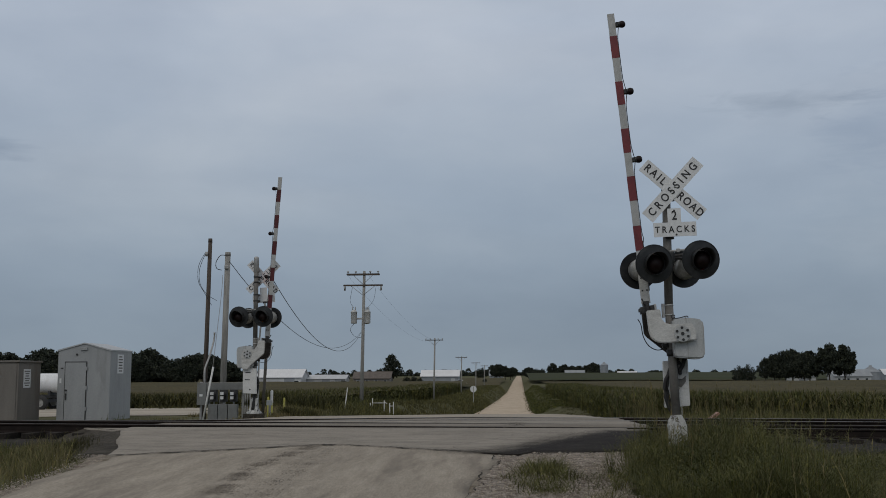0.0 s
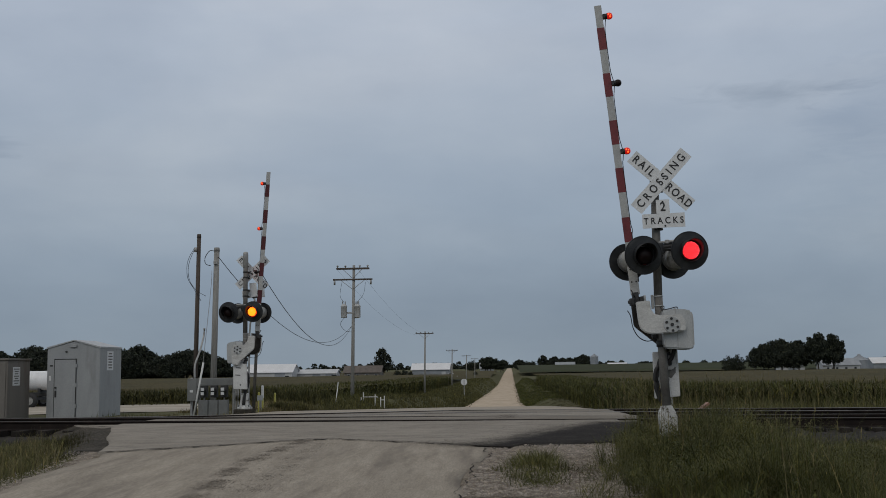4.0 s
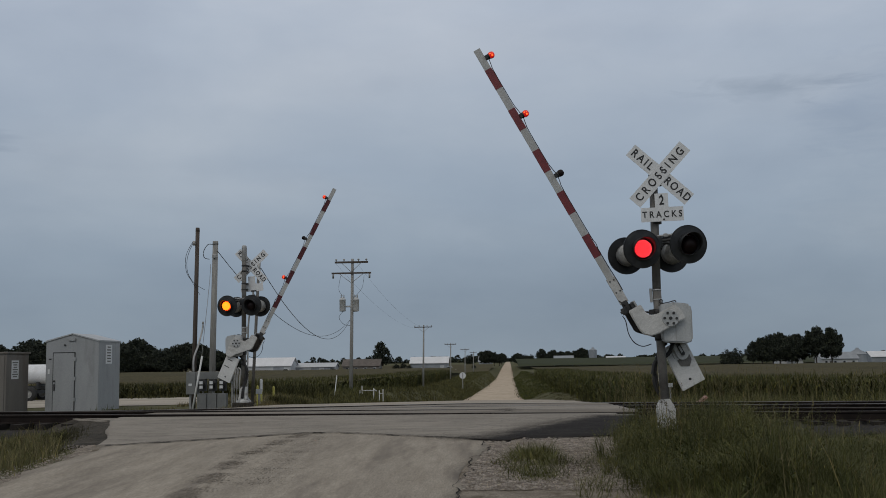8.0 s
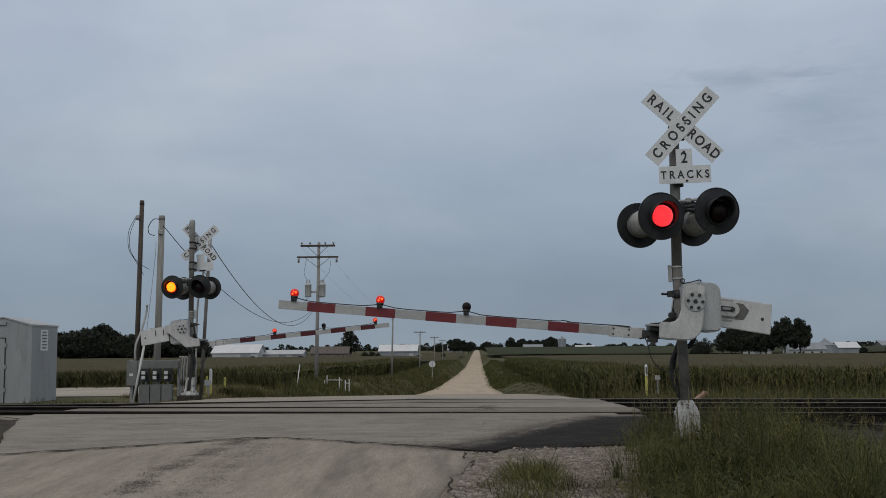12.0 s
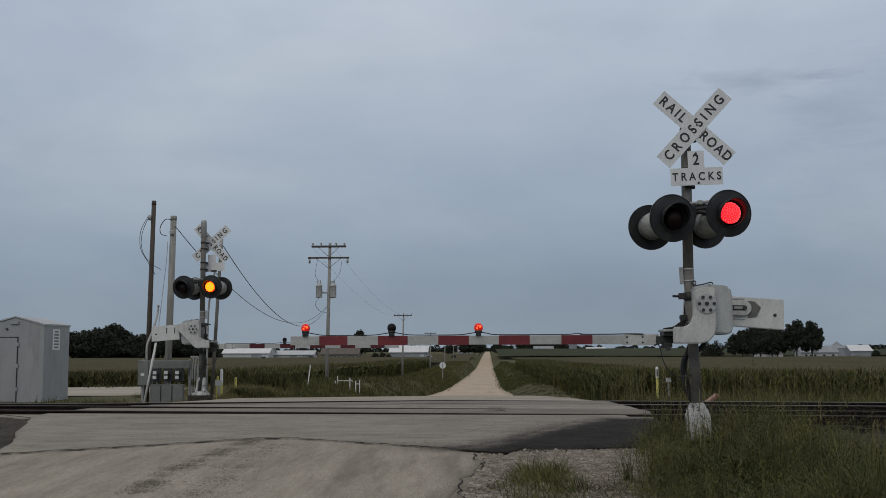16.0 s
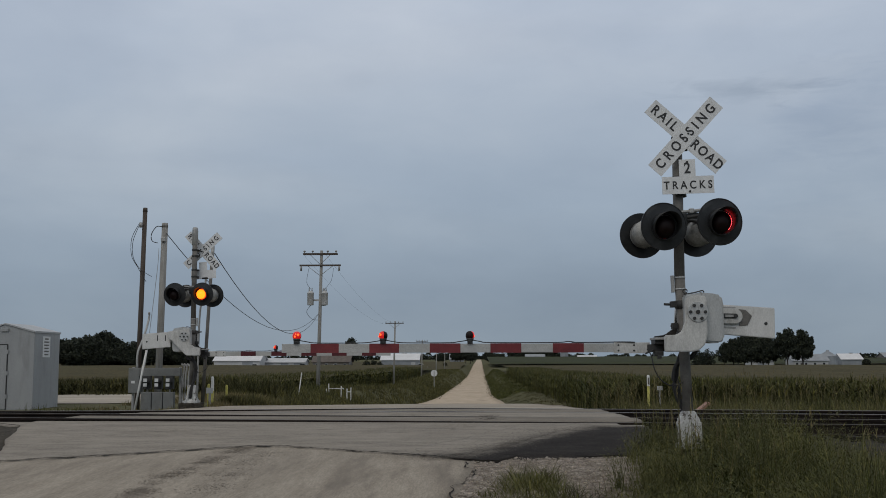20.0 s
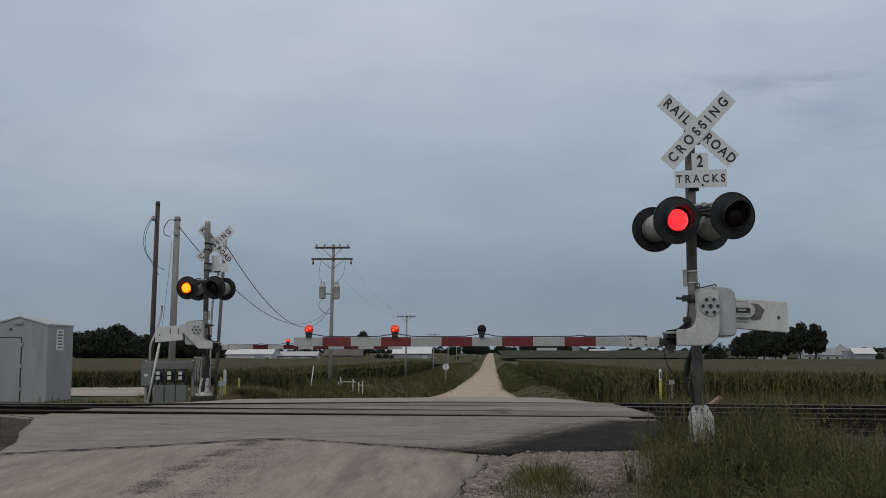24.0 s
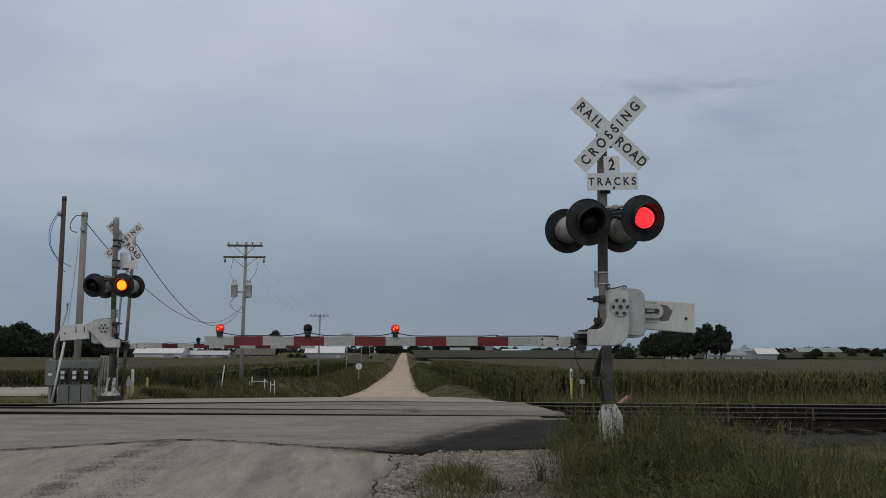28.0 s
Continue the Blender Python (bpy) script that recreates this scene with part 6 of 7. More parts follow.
# trees
def tree_meshes(seed, height, spread, trunk_h, leaves=8000, shape=1.0):
    """Trunk with limbs, and a crown of many small leaf clumps."""
    rnd = random.Random(seed)
    rs = np.random.RandomState(seed)
    bm = bmesh.new()
    r = height * 0.028
    cyl(bm, (0, 0, -0.4), (0.1, 0, trunk_h), r * 1.3, r, 10)
    tips = []
    for k in range(9):
        a = k * 2.4 + rnd.uniform(-0.4, 0.4)
        rr = spread * rnd.uniform(0.35, 0.8)
        zz = trunk_h + (height - trunk_h) * rnd.uniform(0.25, 0.85)
        mid = (0.35 * rr * math.cos(a), 0.35 * rr * math.sin(a), trunk_h + (zz - trunk_h) * 0.45)
        end = (rr * math.cos(a), rr * math.sin(a), zz)
        tube(bm, [(0.08, 0, trunk_h * 0.85), mid, end], r * 0.35, 5)
        tips.append(end)
    trunk = mesh_of("trunk", bm, "bark")
    # clump centres fill an uneven crown
    cs = []
    while len(cs) < 150:
        p = rs.uniform(-1, 1, 3)
        if p @ p < 1 and (p[2] > -0.75):
            q = np.array([p[0] * spread, p[1] * spread, trunk_h * 0.9 + (height - trunk_h * 0.9) * (0.5 + 0.5 * p[2])])
            q[:2] *= 1.0 - 0.35 * shape * max(0.0, p[2]) ** 1.5
            cs.append(q)
    cs = np.array(cs + [np.array(t) for t in tips])
    pick = rs.randint(0, len(cs), leaves)
    d = rs.normal(0, 1, (leaves, 3))
    d /= np.linalg.norm(d, axis=1)[:, None]
    rad = spread * 0.22 * rs.uniform(0.25, 1.0, leaves) ** 0.5
    c = cs[pick] + d * rad[:, None] * np.array([1, 1, 0.75])
    size = height * 0.030 * rs.uniform(0.6, 1.5, leaves)
    u = rs.normal(0, 1, (leaves, 3))
    u /= np.linalg.norm(u, axis=1)[:, None]
    v = np.cross(u, rs.normal(0, 1, (leaves, 3)))
    v /= np.linalg.norm(v, axis=1)[:, None]
    s = size[:, None]
    quad = np.stack([c - u * s, c + v * s * 0.6, c + u * s, c - v * s * 0.6], 1).reshape(-1, 3)
    crown = quads("crown", quad, np.arange(leaves * 4).reshape(-1, 4), "leaf")
    return trunk, crown


TREES = [tree_meshes(11, 11, 5.2, 2.4), tree_meshes(12, 10, 4.6, 2.0), tree_meshes(13, 12, 4.2, 2.6, 2400, 1.4), tree_meshes(14, 9, 5.4, 1.6), tree_meshes(15, 8, 3.4, 1.2, 2000), tree_meshes(16, 11, 6.0, 3.0, 3000)]


def tree(kind, x, y, scale, turn, label, group, z=None, flat=1.0):
    trunk, crown = TREES[kind]
    z = gz(x, y) - 0.2 if z is None else z
    top = thing("tree", pose(x, y, z, 0, 0, turn), label, "tree", group)
    for n, me in (("trunk", trunk), ("crown", crown)):
        o = new(n, me)
        o.parent = top
        o.matrix_basis = Matrix.Diagonal((scale, scale, scale * flat, 1))
    return top


def woods():
    rnd = random.Random(21)
    # farmyard trees on the open side
    for x, y, k, s, tall in ((75.5, 372, 4, 0.72, 1.15), (79.5, 375, 4, 0.80, 1.1), (85, 374, 2, 0.62, 1.25), (88.6, 376, 1, 0.78, 1.35), (91.6, 373, 3, 0.90, 1.42), (95.2, 378, 0, 0.84, 1.30), (98.2, 374, 3, 0.86, 1.40), (101.4, 379, 1, 0.84, 1.38), (106.4, 373, 0, 0.80, 1.55), (112.2, 375, 1, 0.86, 1.58)):
        tree(k, x, y, s, rnd.uniform(0, 360), "dark broad farmyard tree in full leaf", "farmyard trees", None, tall)
    for x, y, s in ((141, 395, 0.35), (160, 420, 0.5), (166, 430, 0.45), (172, 440, 0.55), (178, 440, 0.5), (200, 470, 0.7), (215, 480, 0.6), (230, 470, 0.65), (250, 500, 0.7)):
        tree(rnd.choice((1, 3, 4)), x, y, s, rnd.uniform(0, 360), "small dark distant tree", "distant trees")
    # single tree and bushes by the farmhouse
    tree(2, -46.2, 384, 0.78, 40, "dark upright tree beside the farmhouse", "farmyard trees", None, 1.22)
    for x, y, s in ((-41.5, 390, 0.42), (-39, 392, 0.45), (-37, 395, 0.36), (-14, 430, 0.3), (-55, 400, 0.4)):
        tree(4, x, y, s, rnd.uniform(0, 360), "small dark bush beside the farm", "farm bushes")
    # wood edge beyond the fields
    for k in range(92):
        x = -345 + k * 2.6 + rnd.uniform(-1.6, 1.6)
        y = 425 + rnd.uniform(-10, 22)
        if x > -112:
            break
        hump = 1.06 + 0.50 * min(max((-x - 165) / 40, 0), 1) + 0.13 * math.sin(x * 0.07) + 0.12 * math.sin(x * 0.19 + 1)
        tree(rnd.choice((0, 1, 3, 5)), x, y, hump * rnd.uniform(0.95, 1.25), rnd.uniform(0, 360), "dark tree of a distant wood edge", "trees of the wood edge", gz(x, y) - 1.8, 0.95)
    # trees along the far road
    for k in range(26):
        x = -26 + k * 3.0 + rnd.uniform(-2, 2)
        y = 690 + rnd.uniform(-40, 60)
        if -6 < x < 5:
            continue
        tree(rnd.choice((0, 1, 2, 4)), x, y, rnd.uniform(0.62, 1.05), rnd.uniform(0, 360), "small dark tree along the distant road", "distant roadside trees")
    for k in range(16):
        tree(rnd.choice((0, 1, 4)), 2.5 + rnd.choice((-9.5, 5.5)) + rnd.uniform(-1, 2), 820 + 40 * k, rnd.uniform(0.6, 0.9), rnd.uniform(0, 360), "small dark tree along the distant road", "distant roadside trees")
    # far treelines round the horizon, joined
    for name, x0, x1, y0, h, n in (("far_treeline", 60, 900, 1500, 9, 260), ("far_treeline", -1400, -330, 900, 12, 300), ("far_treeline", -700, 60, 1700, 12, 200), ("far_treeline", 330, 1600, 900, 8, 240)):
        rs = np.random.RandomState(int(abs(x0)) + n)
        m = n * 110
        cx = np.repeat(rs.uniform(x0, x1, n), 110)
        hh = np.repeat(h * rs.uniform(0.35, 1.0, n), 110)
        cy = y0 + np.repeat(rs.uniform(-20, 20, n), 110)
        up = rs.uniform(0.0, 1, m)
        wide = 5.5 * np.sqrt(1.02 - up ** 2)
        c = np.stack([cx + rs.uniform(-1, 1, m) * wide, cy + rs.normal(0, 3, m), ground_height(cx, cy) + hh * up], -1)
        u, v = rs.normal(0, 1, (m, 3)), rs.normal(0, 1, (m, 3))
        u /= np.linalg.norm(u, axis=1)[:, None]
        v /= np.linalg.norm(v, axis=1)[:, None]
        s = rs.uniform(0.9, 2.0, m)[:, None]
        q = np.stack([c - u * s, c + v * s, c + u * s, c - v * s], 1).reshape(-1, 3)
        tagged(new(name, quads(name, q, np.arange(m * 4).reshape(-1, 4), "leaf")), "dark treeline on the horizon", "trees", kind="stuff")


# crops
def corn_plants(n, xf, yf, seed, height=1.85):
    """Corn stalks with arching leaves at random places given by xf, yf (arrays in 0..1 to metres)."""
    rs = np.random.RandomState(seed)
    np.random.seed(seed)
    x, y = xf(rs.uniform(0, 1, n), rs.uniform(0, 1, n)), yf(rs.uniform(0, 1, n))
    z = land(x, y)
    h = height * rs.uniform(0.86, 1.1, n)
    pieces = []
    base = np.stack([x, y, z - 0.05], -1)
    pieces.append(blades(base, h, np.full(n, 0.05), rs.uniform(-0.05, 0.05, n), rs.uniform(0, 6.28, n), 2))
    for k in range(7):
        b = base.copy()
        b[:, 2] += h * (0.18 + 0.11 * k) * rs.uniform(0.9, 1.1, n)
        pieces.append(blades(b, 0.60 * rs.uniform(0.6, 1.25, n), np.full(n, 0.062), rs.uniform(0.55, 1.0, n), rs.uniform(0, 6.28, n), 3, 0.85))
    # tassel
    b = base.copy()
    b[:, 2] += h * 0.97
    for k in range(2):
        pieces.append(blades(b, 0.26 * rs.uniform(0.8, 1.2, n), np.full(n, 0.035), rs.uniform(0.1, 0.5, n), rs.uniform(0, 6.28, n), 1))
    return merged(pieces)


def weeds(name, n, xf, yf, hlo, hhi, width, seed, material, label, per=7, zf=None, clump=0.1, segs=3, bend=(0.1, 0.7), tame=None):
    rs = np.random.RandomState(seed)
    np.random.seed(seed)
    a, b = rs.uniform(0, 1, n), rs.uniform(0, 1, n)
    y = yf(b)
    x = xf(a, y)
    keep = np.hypot(x - 2.62, (y - 13.3) * 0.6) > 0.38
    keep &= rolling(x, y, 0.9, seed) + 0.7 * rolling(x, y, 0.33, seed + 1) > rs.uniform(-1.5, 0.2, n)
    x, y = x[keep], y[keep]
    h0 = rs.uniform(hlo, hhi, len(x)) * (0.8 + 0.3 * rolling(x, y, 1.7, seed + 2))
    if tame is not None:
        h0 = h0 * np.interp(x, *tame) * (0.85 + 0.35 * rolling(x, y, 2.3, seed + 5))
    x, y, h0 = np.repeat(x, per), np.repeat(y, per), np.repeat(h0, per)
    x, y = x + rs.normal(0, clump, len(x)), y + rs.normal(0, clump, len(x))
    z = (zf or ground_height)(x, y)
    m = len(x)
    v, f = blades(np.stack([x, y, z - 0.03], -1), h0 * rs.uniform(0.5, 1.15, m), width * rs.uniform(0.6, 1.4, m), rs.uniform(*bend, m), rs.uniform(0, 6.28, m), segs)
    return tagged(new(name, quads(name, v, f, material)), label, "grass", kind="stuff")


def seed_heads(name, n, xf, yf, hlo, hhi, seed, label, zf=None):
    """Thin straw stems that end in a spray of seed."""
    rs = np.random.RandomState(seed)
    np.random.seed(seed)
    y = yf(rs.uniform(0, 1, n))
    x = xf(rs.uniform(0, 1, n), y)
    z = (zf or ground_height)(x, y)
    h = rs.uniform(hlo, hhi, n)
    head = rs.uniform(0, 6.28, n)
    bend = rs.uniform(0.05, 0.35, n)
    base = np.stack([x, y, z], -1)
    pieces = [blades(base, h, np.full(n, 0.011), bend, head, 3)]
    tip = base + np.stack([np.cos(head) * bend * h, np.sin(head) * bend * h, h * (1 - 0.45 * bend)], -1)
    for k in range(6):
        b = tip - np.array([0, 0, 0.025 * k]) * rs.uniform(0.8, 1.6, (n, 1))
        pieces.append(blades(b, rs.uniform(0.05, 0.11, n), np.full(n, 0.012), rs.uniform(0.1, 0.6, n), rs.uniform(0, 6.28, n), 1))
    v, f = merged(pieces)
    return tagged(new(name, quads(name, v, f, "dry_grass")), label, "grass", kind="stuff")


def verge_right(y):
    return road_mid(y) + road_half(y)


def verge_left(y):
    return road_mid(y) - road_half(y)


def crops():
    # standing corn: front rows as plants
    v, f = corn_plants(11500, lambda a, b: 5.9 + 95 * a ** 1.5, lambda b: 41 + 15 * b ** 1.4, 31)
    tagged(new("corn_rows", quads("corn_rows", v, f, "corn")), "tall dull green corn at the field edge", "corn", kind="stuff")
    v, f = corn_plants(7000, lambda a, b: 5.7 + 7 * a, lambda b: 41 + 190 * b ** 1.3, 32)
    tagged(new("corn_rows", quads("corn_rows", v, f, "corn")), "tall dull green corn beside the gravel road", "corn", kind="stuff")
    v, f = corn_plants(11000, lambda a, b: -13 - 77 * a ** 1.3, lambda b: 49.2 + 14 * b ** 1.6, 33)
    tagged(new("corn_rows", quads("corn_rows", v, f, "corn_dark")), "tall dark corn behind the yard", "corn", kind="stuff")
    v, f = corn_plants(5000, lambda a, b: -13 - 7 * a, lambda b: 55 + 190 * b ** 1.3, 34)
    tagged(new("corn_rows", quads("corn_rows", v, f, "corn")), "tall dull green corn along the road ditch", "corn", kind="stuff")
    # the closed tops of the fields behind
    rs = np.random.RandomState(5)
    for x0, x1, y0, y1, label in ((6.6, 420, 44.5, 330, "ripening corn field with brownish tops"), (-420, -13.8, 54.0, 350, "ripening corn field beyond the sheds")):
        xs = np.unique(np.concatenate([np.linspace(x0, x0 + 60, 130), np.linspace(x0 + 60, x1, 60)])) if x0 > 0 else np.unique(np.concatenate([np.linspace(x0, x1 - 60, 60), np.linspace(x1 - 60, x1, 130)]))
        ys = np.unique(np.concatenate([np.linspace(y0, y0 + 40, 90), np.geomspace(y0 + 40, y1, 60)]))
        n = rs.uniform(-0.06, 0.06, (len(ys), len(xs)))
        V, F = sheet(xs, ys, lambda X, Y: land(X, Y) + 1.70 + n + 0.08 * rolling(X, Y, 9.0))
        tagged(new("corn_field", quads("corn_field", V, F, "canopy")), label, "corn field", kind="stuff")
    # pale green field rising farther off, with its dark edge
    xs, ys = np.linspace(4, 700, 120), np.linspace(430, 640, 30)
    V, F = sheet(xs, ys, lambda X, Y: np.interp(Y, [430, 440, 560, 640], [-1.2, -0.4, 1.2, 2.0]) - np.clip((X - 160) / 100, 0, 1) * 1.4 + 0.1 * rolling(X, Y, 20))
    tagged(new("far_field", quads("far_field", V, F, "far_crop")), "pale green field on a gentle rise", "field", kind="stuff")
    xs, ys = np.linspace(-500, -7, 90), np.linspace(370, 560, 24)
    V, F = sheet(xs, ys, lambda X, Y: np.interp(Y, [370, 390, 560], [-2.6, -2.3, -0.6]) + 0.1 * rolling(X, Y, 20))
    tagged(new("far_field", quads("far_field", V, F, "canopy")), "brownish field before the far farms", "field", kind="stuff")


def weed_top(x, y):
    """How high the rank growth by the near signal stands, as a height over the datum."""
    top = np.interp(x, [1.1, 1.7, 2.1, 2.6, 3.0, 3.6, 4.2, 5.0, 9.0], [-0.10, 0.14, 0.36, 0.40, 0.60, 0.50, 0.12, -0.08, -0.16])
    top = top - 0.05 * np.clip(12 - y, 0, 9)
    low = np.clip(1.25 - np.hypot(x - 2.36, (y - 12.2) * 0.55) / 0.55, 0, 1)
    top = top * (1 - low) - 0.24 * low
    back = np.clip((y - 14.3) / 0.8, 0, 1) * np.clip((x - 3.2) / 0.5, 0, 1)
    return top * (1 - back) - 0.30 * back + 0.19 * rolling(x, y, 0.55, 3.0) + 0.08 * rolling(x, y, 0.2, 5.0)


def tussocks(name, n, seed, material, label, per, width, gain=1.0):
    """Tufts of long blades that lean out from a common foot."""
    rs = np.random.RandomState(seed)
    np.random.seed(seed)
    y = 5.0 + 11.4 * rs.uniform(0, 1, n)
    x = np.interp(y, [4, 9, 11, 12.5, 13.5, 14.6, 16.6], [1.25, 1.3, 1.55, 1.8, 1.95, 2.3, 3.0]) + rs.normal(0, 0.07, n) + 5.5 * rs.uniform(0, 1, n) ** 1.35
    keep = np.hypot(x - 2.66, y - 13.75) > 0.34
    x, y = x[keep], y[keep]
    rim = x - np.interp(y, [4, 9, 11, 12.5, 13.5, 14.6, 16.6], [1.25, 1.3, 1.55, 1.8, 1.95, 2.3, 3.0])
    h = np.clip(weed_top(x, y) - ground_height(x, y), 0.12, 1.2) * rs.uniform(0.6, 1.1, len(x)) * gain * np.clip(0.35 + rim / 0.8, 0.3, 1)
    x, y, h = np.repeat(x, per), np.repeat(y, per), np.repeat(h, per)
    m = len(x)
    a, r = rs.uniform(0, 6.28, m), 0.09 * rs.uniform(0, 1, m) ** 0.6
    x, y = x + np.cos(a) * r, y + np.sin(a) * r
    z = ground_height(x, y)
    lean = rs.uniform(0.05, 0.95, m) ** 1.2
    v, f = blades(np.stack([x, y, z - 0.03], -1), h * rs.uniform(0.55, 1.25, m) * (1 + 0.35 * lean), width * rs.uniform(0.6, 1.5, m), lean, a + rs.normal(0, 0.5, m), 4)
    return tagged(new(name, quads(name, v, f, material)), label, "grass", kind="stuff")


def trackside():
    zr = lambda x, y: land(x, y)
    # rank grass beyond the far track
    weeds("tall_weeds", 5200, lambda a, y: np.maximum(3.6 + 34 * a ** 1.4, 3.6 + 0.12 * (y - 27)), lambda b: 27.4 + 12 * b, 0.28, 0.7, 0.024, 41, "grass", "rank green grass behind the far track", 8)
    weeds("tall_weeds", 2600, lambda a, y: 6.0 + 40 * a ** 1.4, lambda b: 33 + 9 * b, 0.9, 1.6, 0.04, 42, "corn", "tall dark weeds at the field edge", 8)
    seed_heads("seed_stems", 900, lambda a, y: 3.4 + 30 * a ** 1.3, lambda b: 27.5 + 9 * b, 0.8, 1.5, 43, "straw-coloured seed stems behind the track")
    weeds("pale_weeds", 2600, lambda a, y: 4.3 + 30 * a ** 1.4, lambda b: 27.6 + 5.5 * b, 0.35, 0.85, 0.018, 143, "pale_grass", "pale olive grass along the far track", 10)
    # grass by the far road and in the ditch
    weeds("verge_grass", 9000, lambda a, y: np.maximum(verge_left(y) - 0.1 - 11.0 * a ** 1.2, np.where(y < 44, -6.9, -99)), lambda b: 29.0 + 150 * b ** 1.6, 0.2, 0.6, 0.035, 44, "ditch_grass", "green verge grass beside the gravel road", 8)
    weeds("verge_grass", 4200, lambda a, y: verge_right(y) + 0.15 + 4.5 * a ** 1.2, lambda b: 26.9 + 150 * b ** 1.35, 0.05, 0.20, 0.03, 45, "dull_verge", "green verge grass beside the gravel road", 8)
    weeds("dry_verge", 2600, lambda a, y: np.maximum(verge_left(y) - 0.2 - 5.0 * a, np.where(y < 34, -6.9, -99)), lambda b: 27.6 + 16 * b, 0.12, 0.42, 0.02, 46, "dry_grass", "dry short grass at the crossing edge", 8)
    weeds("tall_weeds", 2600, lambda a, y: -9 - 14 * a, lambda b: 46.5 + 6 * b, 0.5, 1.1, 0.04, 47, "corn_dark", "tall dark weeds behind the lane", 8)
    weeds("tall_weeds", 2600, lambda a, y: -10.5 - 4.5 * a, lambda b: 50 + 70 * b ** 1.3, 0.35, 0.8, 0.04, 62, "corn", "tall yellowish weeds on the road bank", 8)
    weeds("tall_weeds", 1500, lambda a, y: -6.2 - 6 * a, lambda b: 46 + 20 * b, 0.3, 0.7, 0.03, 63, "grass", "rank green grass on the road bank", 8)
    weeds("verge_far", 5000, lambda a, y: verge_left(y) - 0.2 - 9 * a, lambda b: 110 + 260 * b ** 1.3, 0.1, 0.4, 0.14, 72, "grass", "distant green verge of the gravel road", 6, None, 0.4)
    weeds("verge_far", 4000, lambda a, y: verge_right(y) + 0.1 + 4.5 * a, lambda b: 110 + 260 * b ** 1.3, 0.08, 0.28, 0.14, 73, "weed", "distant green verge of the gravel road", 6, None, 0.4)
    # yard tufts
    weeds("yard_tufts", 260, lambda a, y: -13.5 + 6.2 * a, lambda b: 27.5 + 4.5 * b, 0.05, 0.2, 0.018, 48, "dry_grass", "dry tufts in the yard gravel", 8)
    weeds("yard_tufts", 150, lambda a, y: -12.2 + 2.6 * a, lambda b: 27.9 + 1.0 * b, 0.14, 0.42, 0.02, 49, "weed", "dark weeds beside the meters", 8)
    # near side, by the leaning signal
    tussocks("foreground_weeds", 1500, 81, "weed", "rank dark grass beside the leaning signal", 26, 0.008, 0.66)
    tussocks("foreground_grass", 700, 82, "grass", "long arching green grass by the signal", 22, 0.007, 0.72)
    tussocks("foreground_straw", 90, 83, "dry_grass", "straw grass among the signal's weeds", 12, 0.005, 0.95)
    seed_heads("seed_stems", 80, lambda a, y: 2.0 + 2.2 * a, lambda b: 7 + 9.5 * b, 0.6, 1.15, 52, "straw-coloured seed stems by the signal")
    weeds("trackside_scrub", 900, lambda a, y: 5 + 22 * a, lambda b: 14.6 + 1.6 * b, 0.06, 0.24, 0.012, 53, "dry_grass", "dry scrub along the ballast foot", 8)
    weeds("shoulder_tuft", 420, lambda a, y: 0.52 + (0.42 + 0.12 * np.sin(5 * y)) * (2 * a - 1) * np.sqrt(np.clip(1 - ((y - 10.3) / 1.35) ** 2, 0.02, 1)), lambda b: 9.0 + 2.6 * b, 0.20, 0.48, 0.009, 54, "bush_green", "low green tufts in the gravel shoulder", 12, None, 0.07, 3, (0.3, 1.1))
    weeds("shoulder_tuft", 120, lambda a, y: 0.20 + 0.66 * a, lambda b: 9.4 + 1.9 * b, 0.24, 0.52, 0.008, 155, "pale_grass", "pale blades in the gravel shoulder tuft", 9, None, 0.07, 3, (0.3, 1.1))
    weeds("shoulder_tuft", 120, lambda a, y: 0.1 + 1.6 * a, lambda b: 9.0 + 2.6 * b, 0.05, 0.18, 0.007, 154, "weed", "low dark tufts in the gravel shoulder", 8, None, 0.06, 3, (0.3, 1.2))
    # near side across the road
    weeds("left_grass", 3600, lambda a, y: np.interp(y, [4, 11, 12.6, 14, 17], [-6.0, -6.05, -6.5, -7.1, -8.7]) - 14 * a ** 1.3, lambda b: 5 + 11.6 * b, 0.16, 0.44, 0.011, 55, "pale_grass", "yellowish green grass beside the road", 9, None, 0.09)
    weeds("left_dry_grass", 1700, lambda a, y: np.interp(y, [4, 11, 12.6, 14, 17], [-6.05, -6.1, -6.55, -7.2, -8.8]) - 14 * a ** 1.3, lambda b: 6 + 10.6 * b, 0.2, 0.55, 0.010, 56, "dry_grass", "straw grass beside the road", 8, None, 0.08)
    weeds("weed_fringe", 420, lambda a, y: np.interp(y, [4, 9, 11, 12.5, 13.5, 14.6], [1.3, 1.35, 1.6, 1.85, 2.0, 2.35]) - 0.55 * a ** 1.8 + 0.15, lambda b: 6 + 8.4 * b, 0.14, 0.48, 0.007, 95, "bush_green", "low straggling weeds creeping over the gravel", 10, None, 0.07, 3, (0.3, 1.2))
    weeds("bank_grass", 420, lambda a, y: np.interp(y, [12, 14, 17], [-6.7, -7.3, -8.9]) - 1.5 * a, lambda b: 12.4 + 4.6 * b, 0.14, 0.36, 0.010, 58, "pale_grass", "dense yellowish grass on the dirt bank", 16, None, 0.08)
    weeds("bank_weeds", 700, lambda a, y: np.interp(y, [12, 14, 17.6], [-6.35, -6.75, -8.2]) - 1.3 * a, lambda b: 12.6 + 5.0 * b, 0.06, 0.22, 0.010, 158, "dull_verge", "dull low weeds on the dirt bank", 14, None, 0.10)
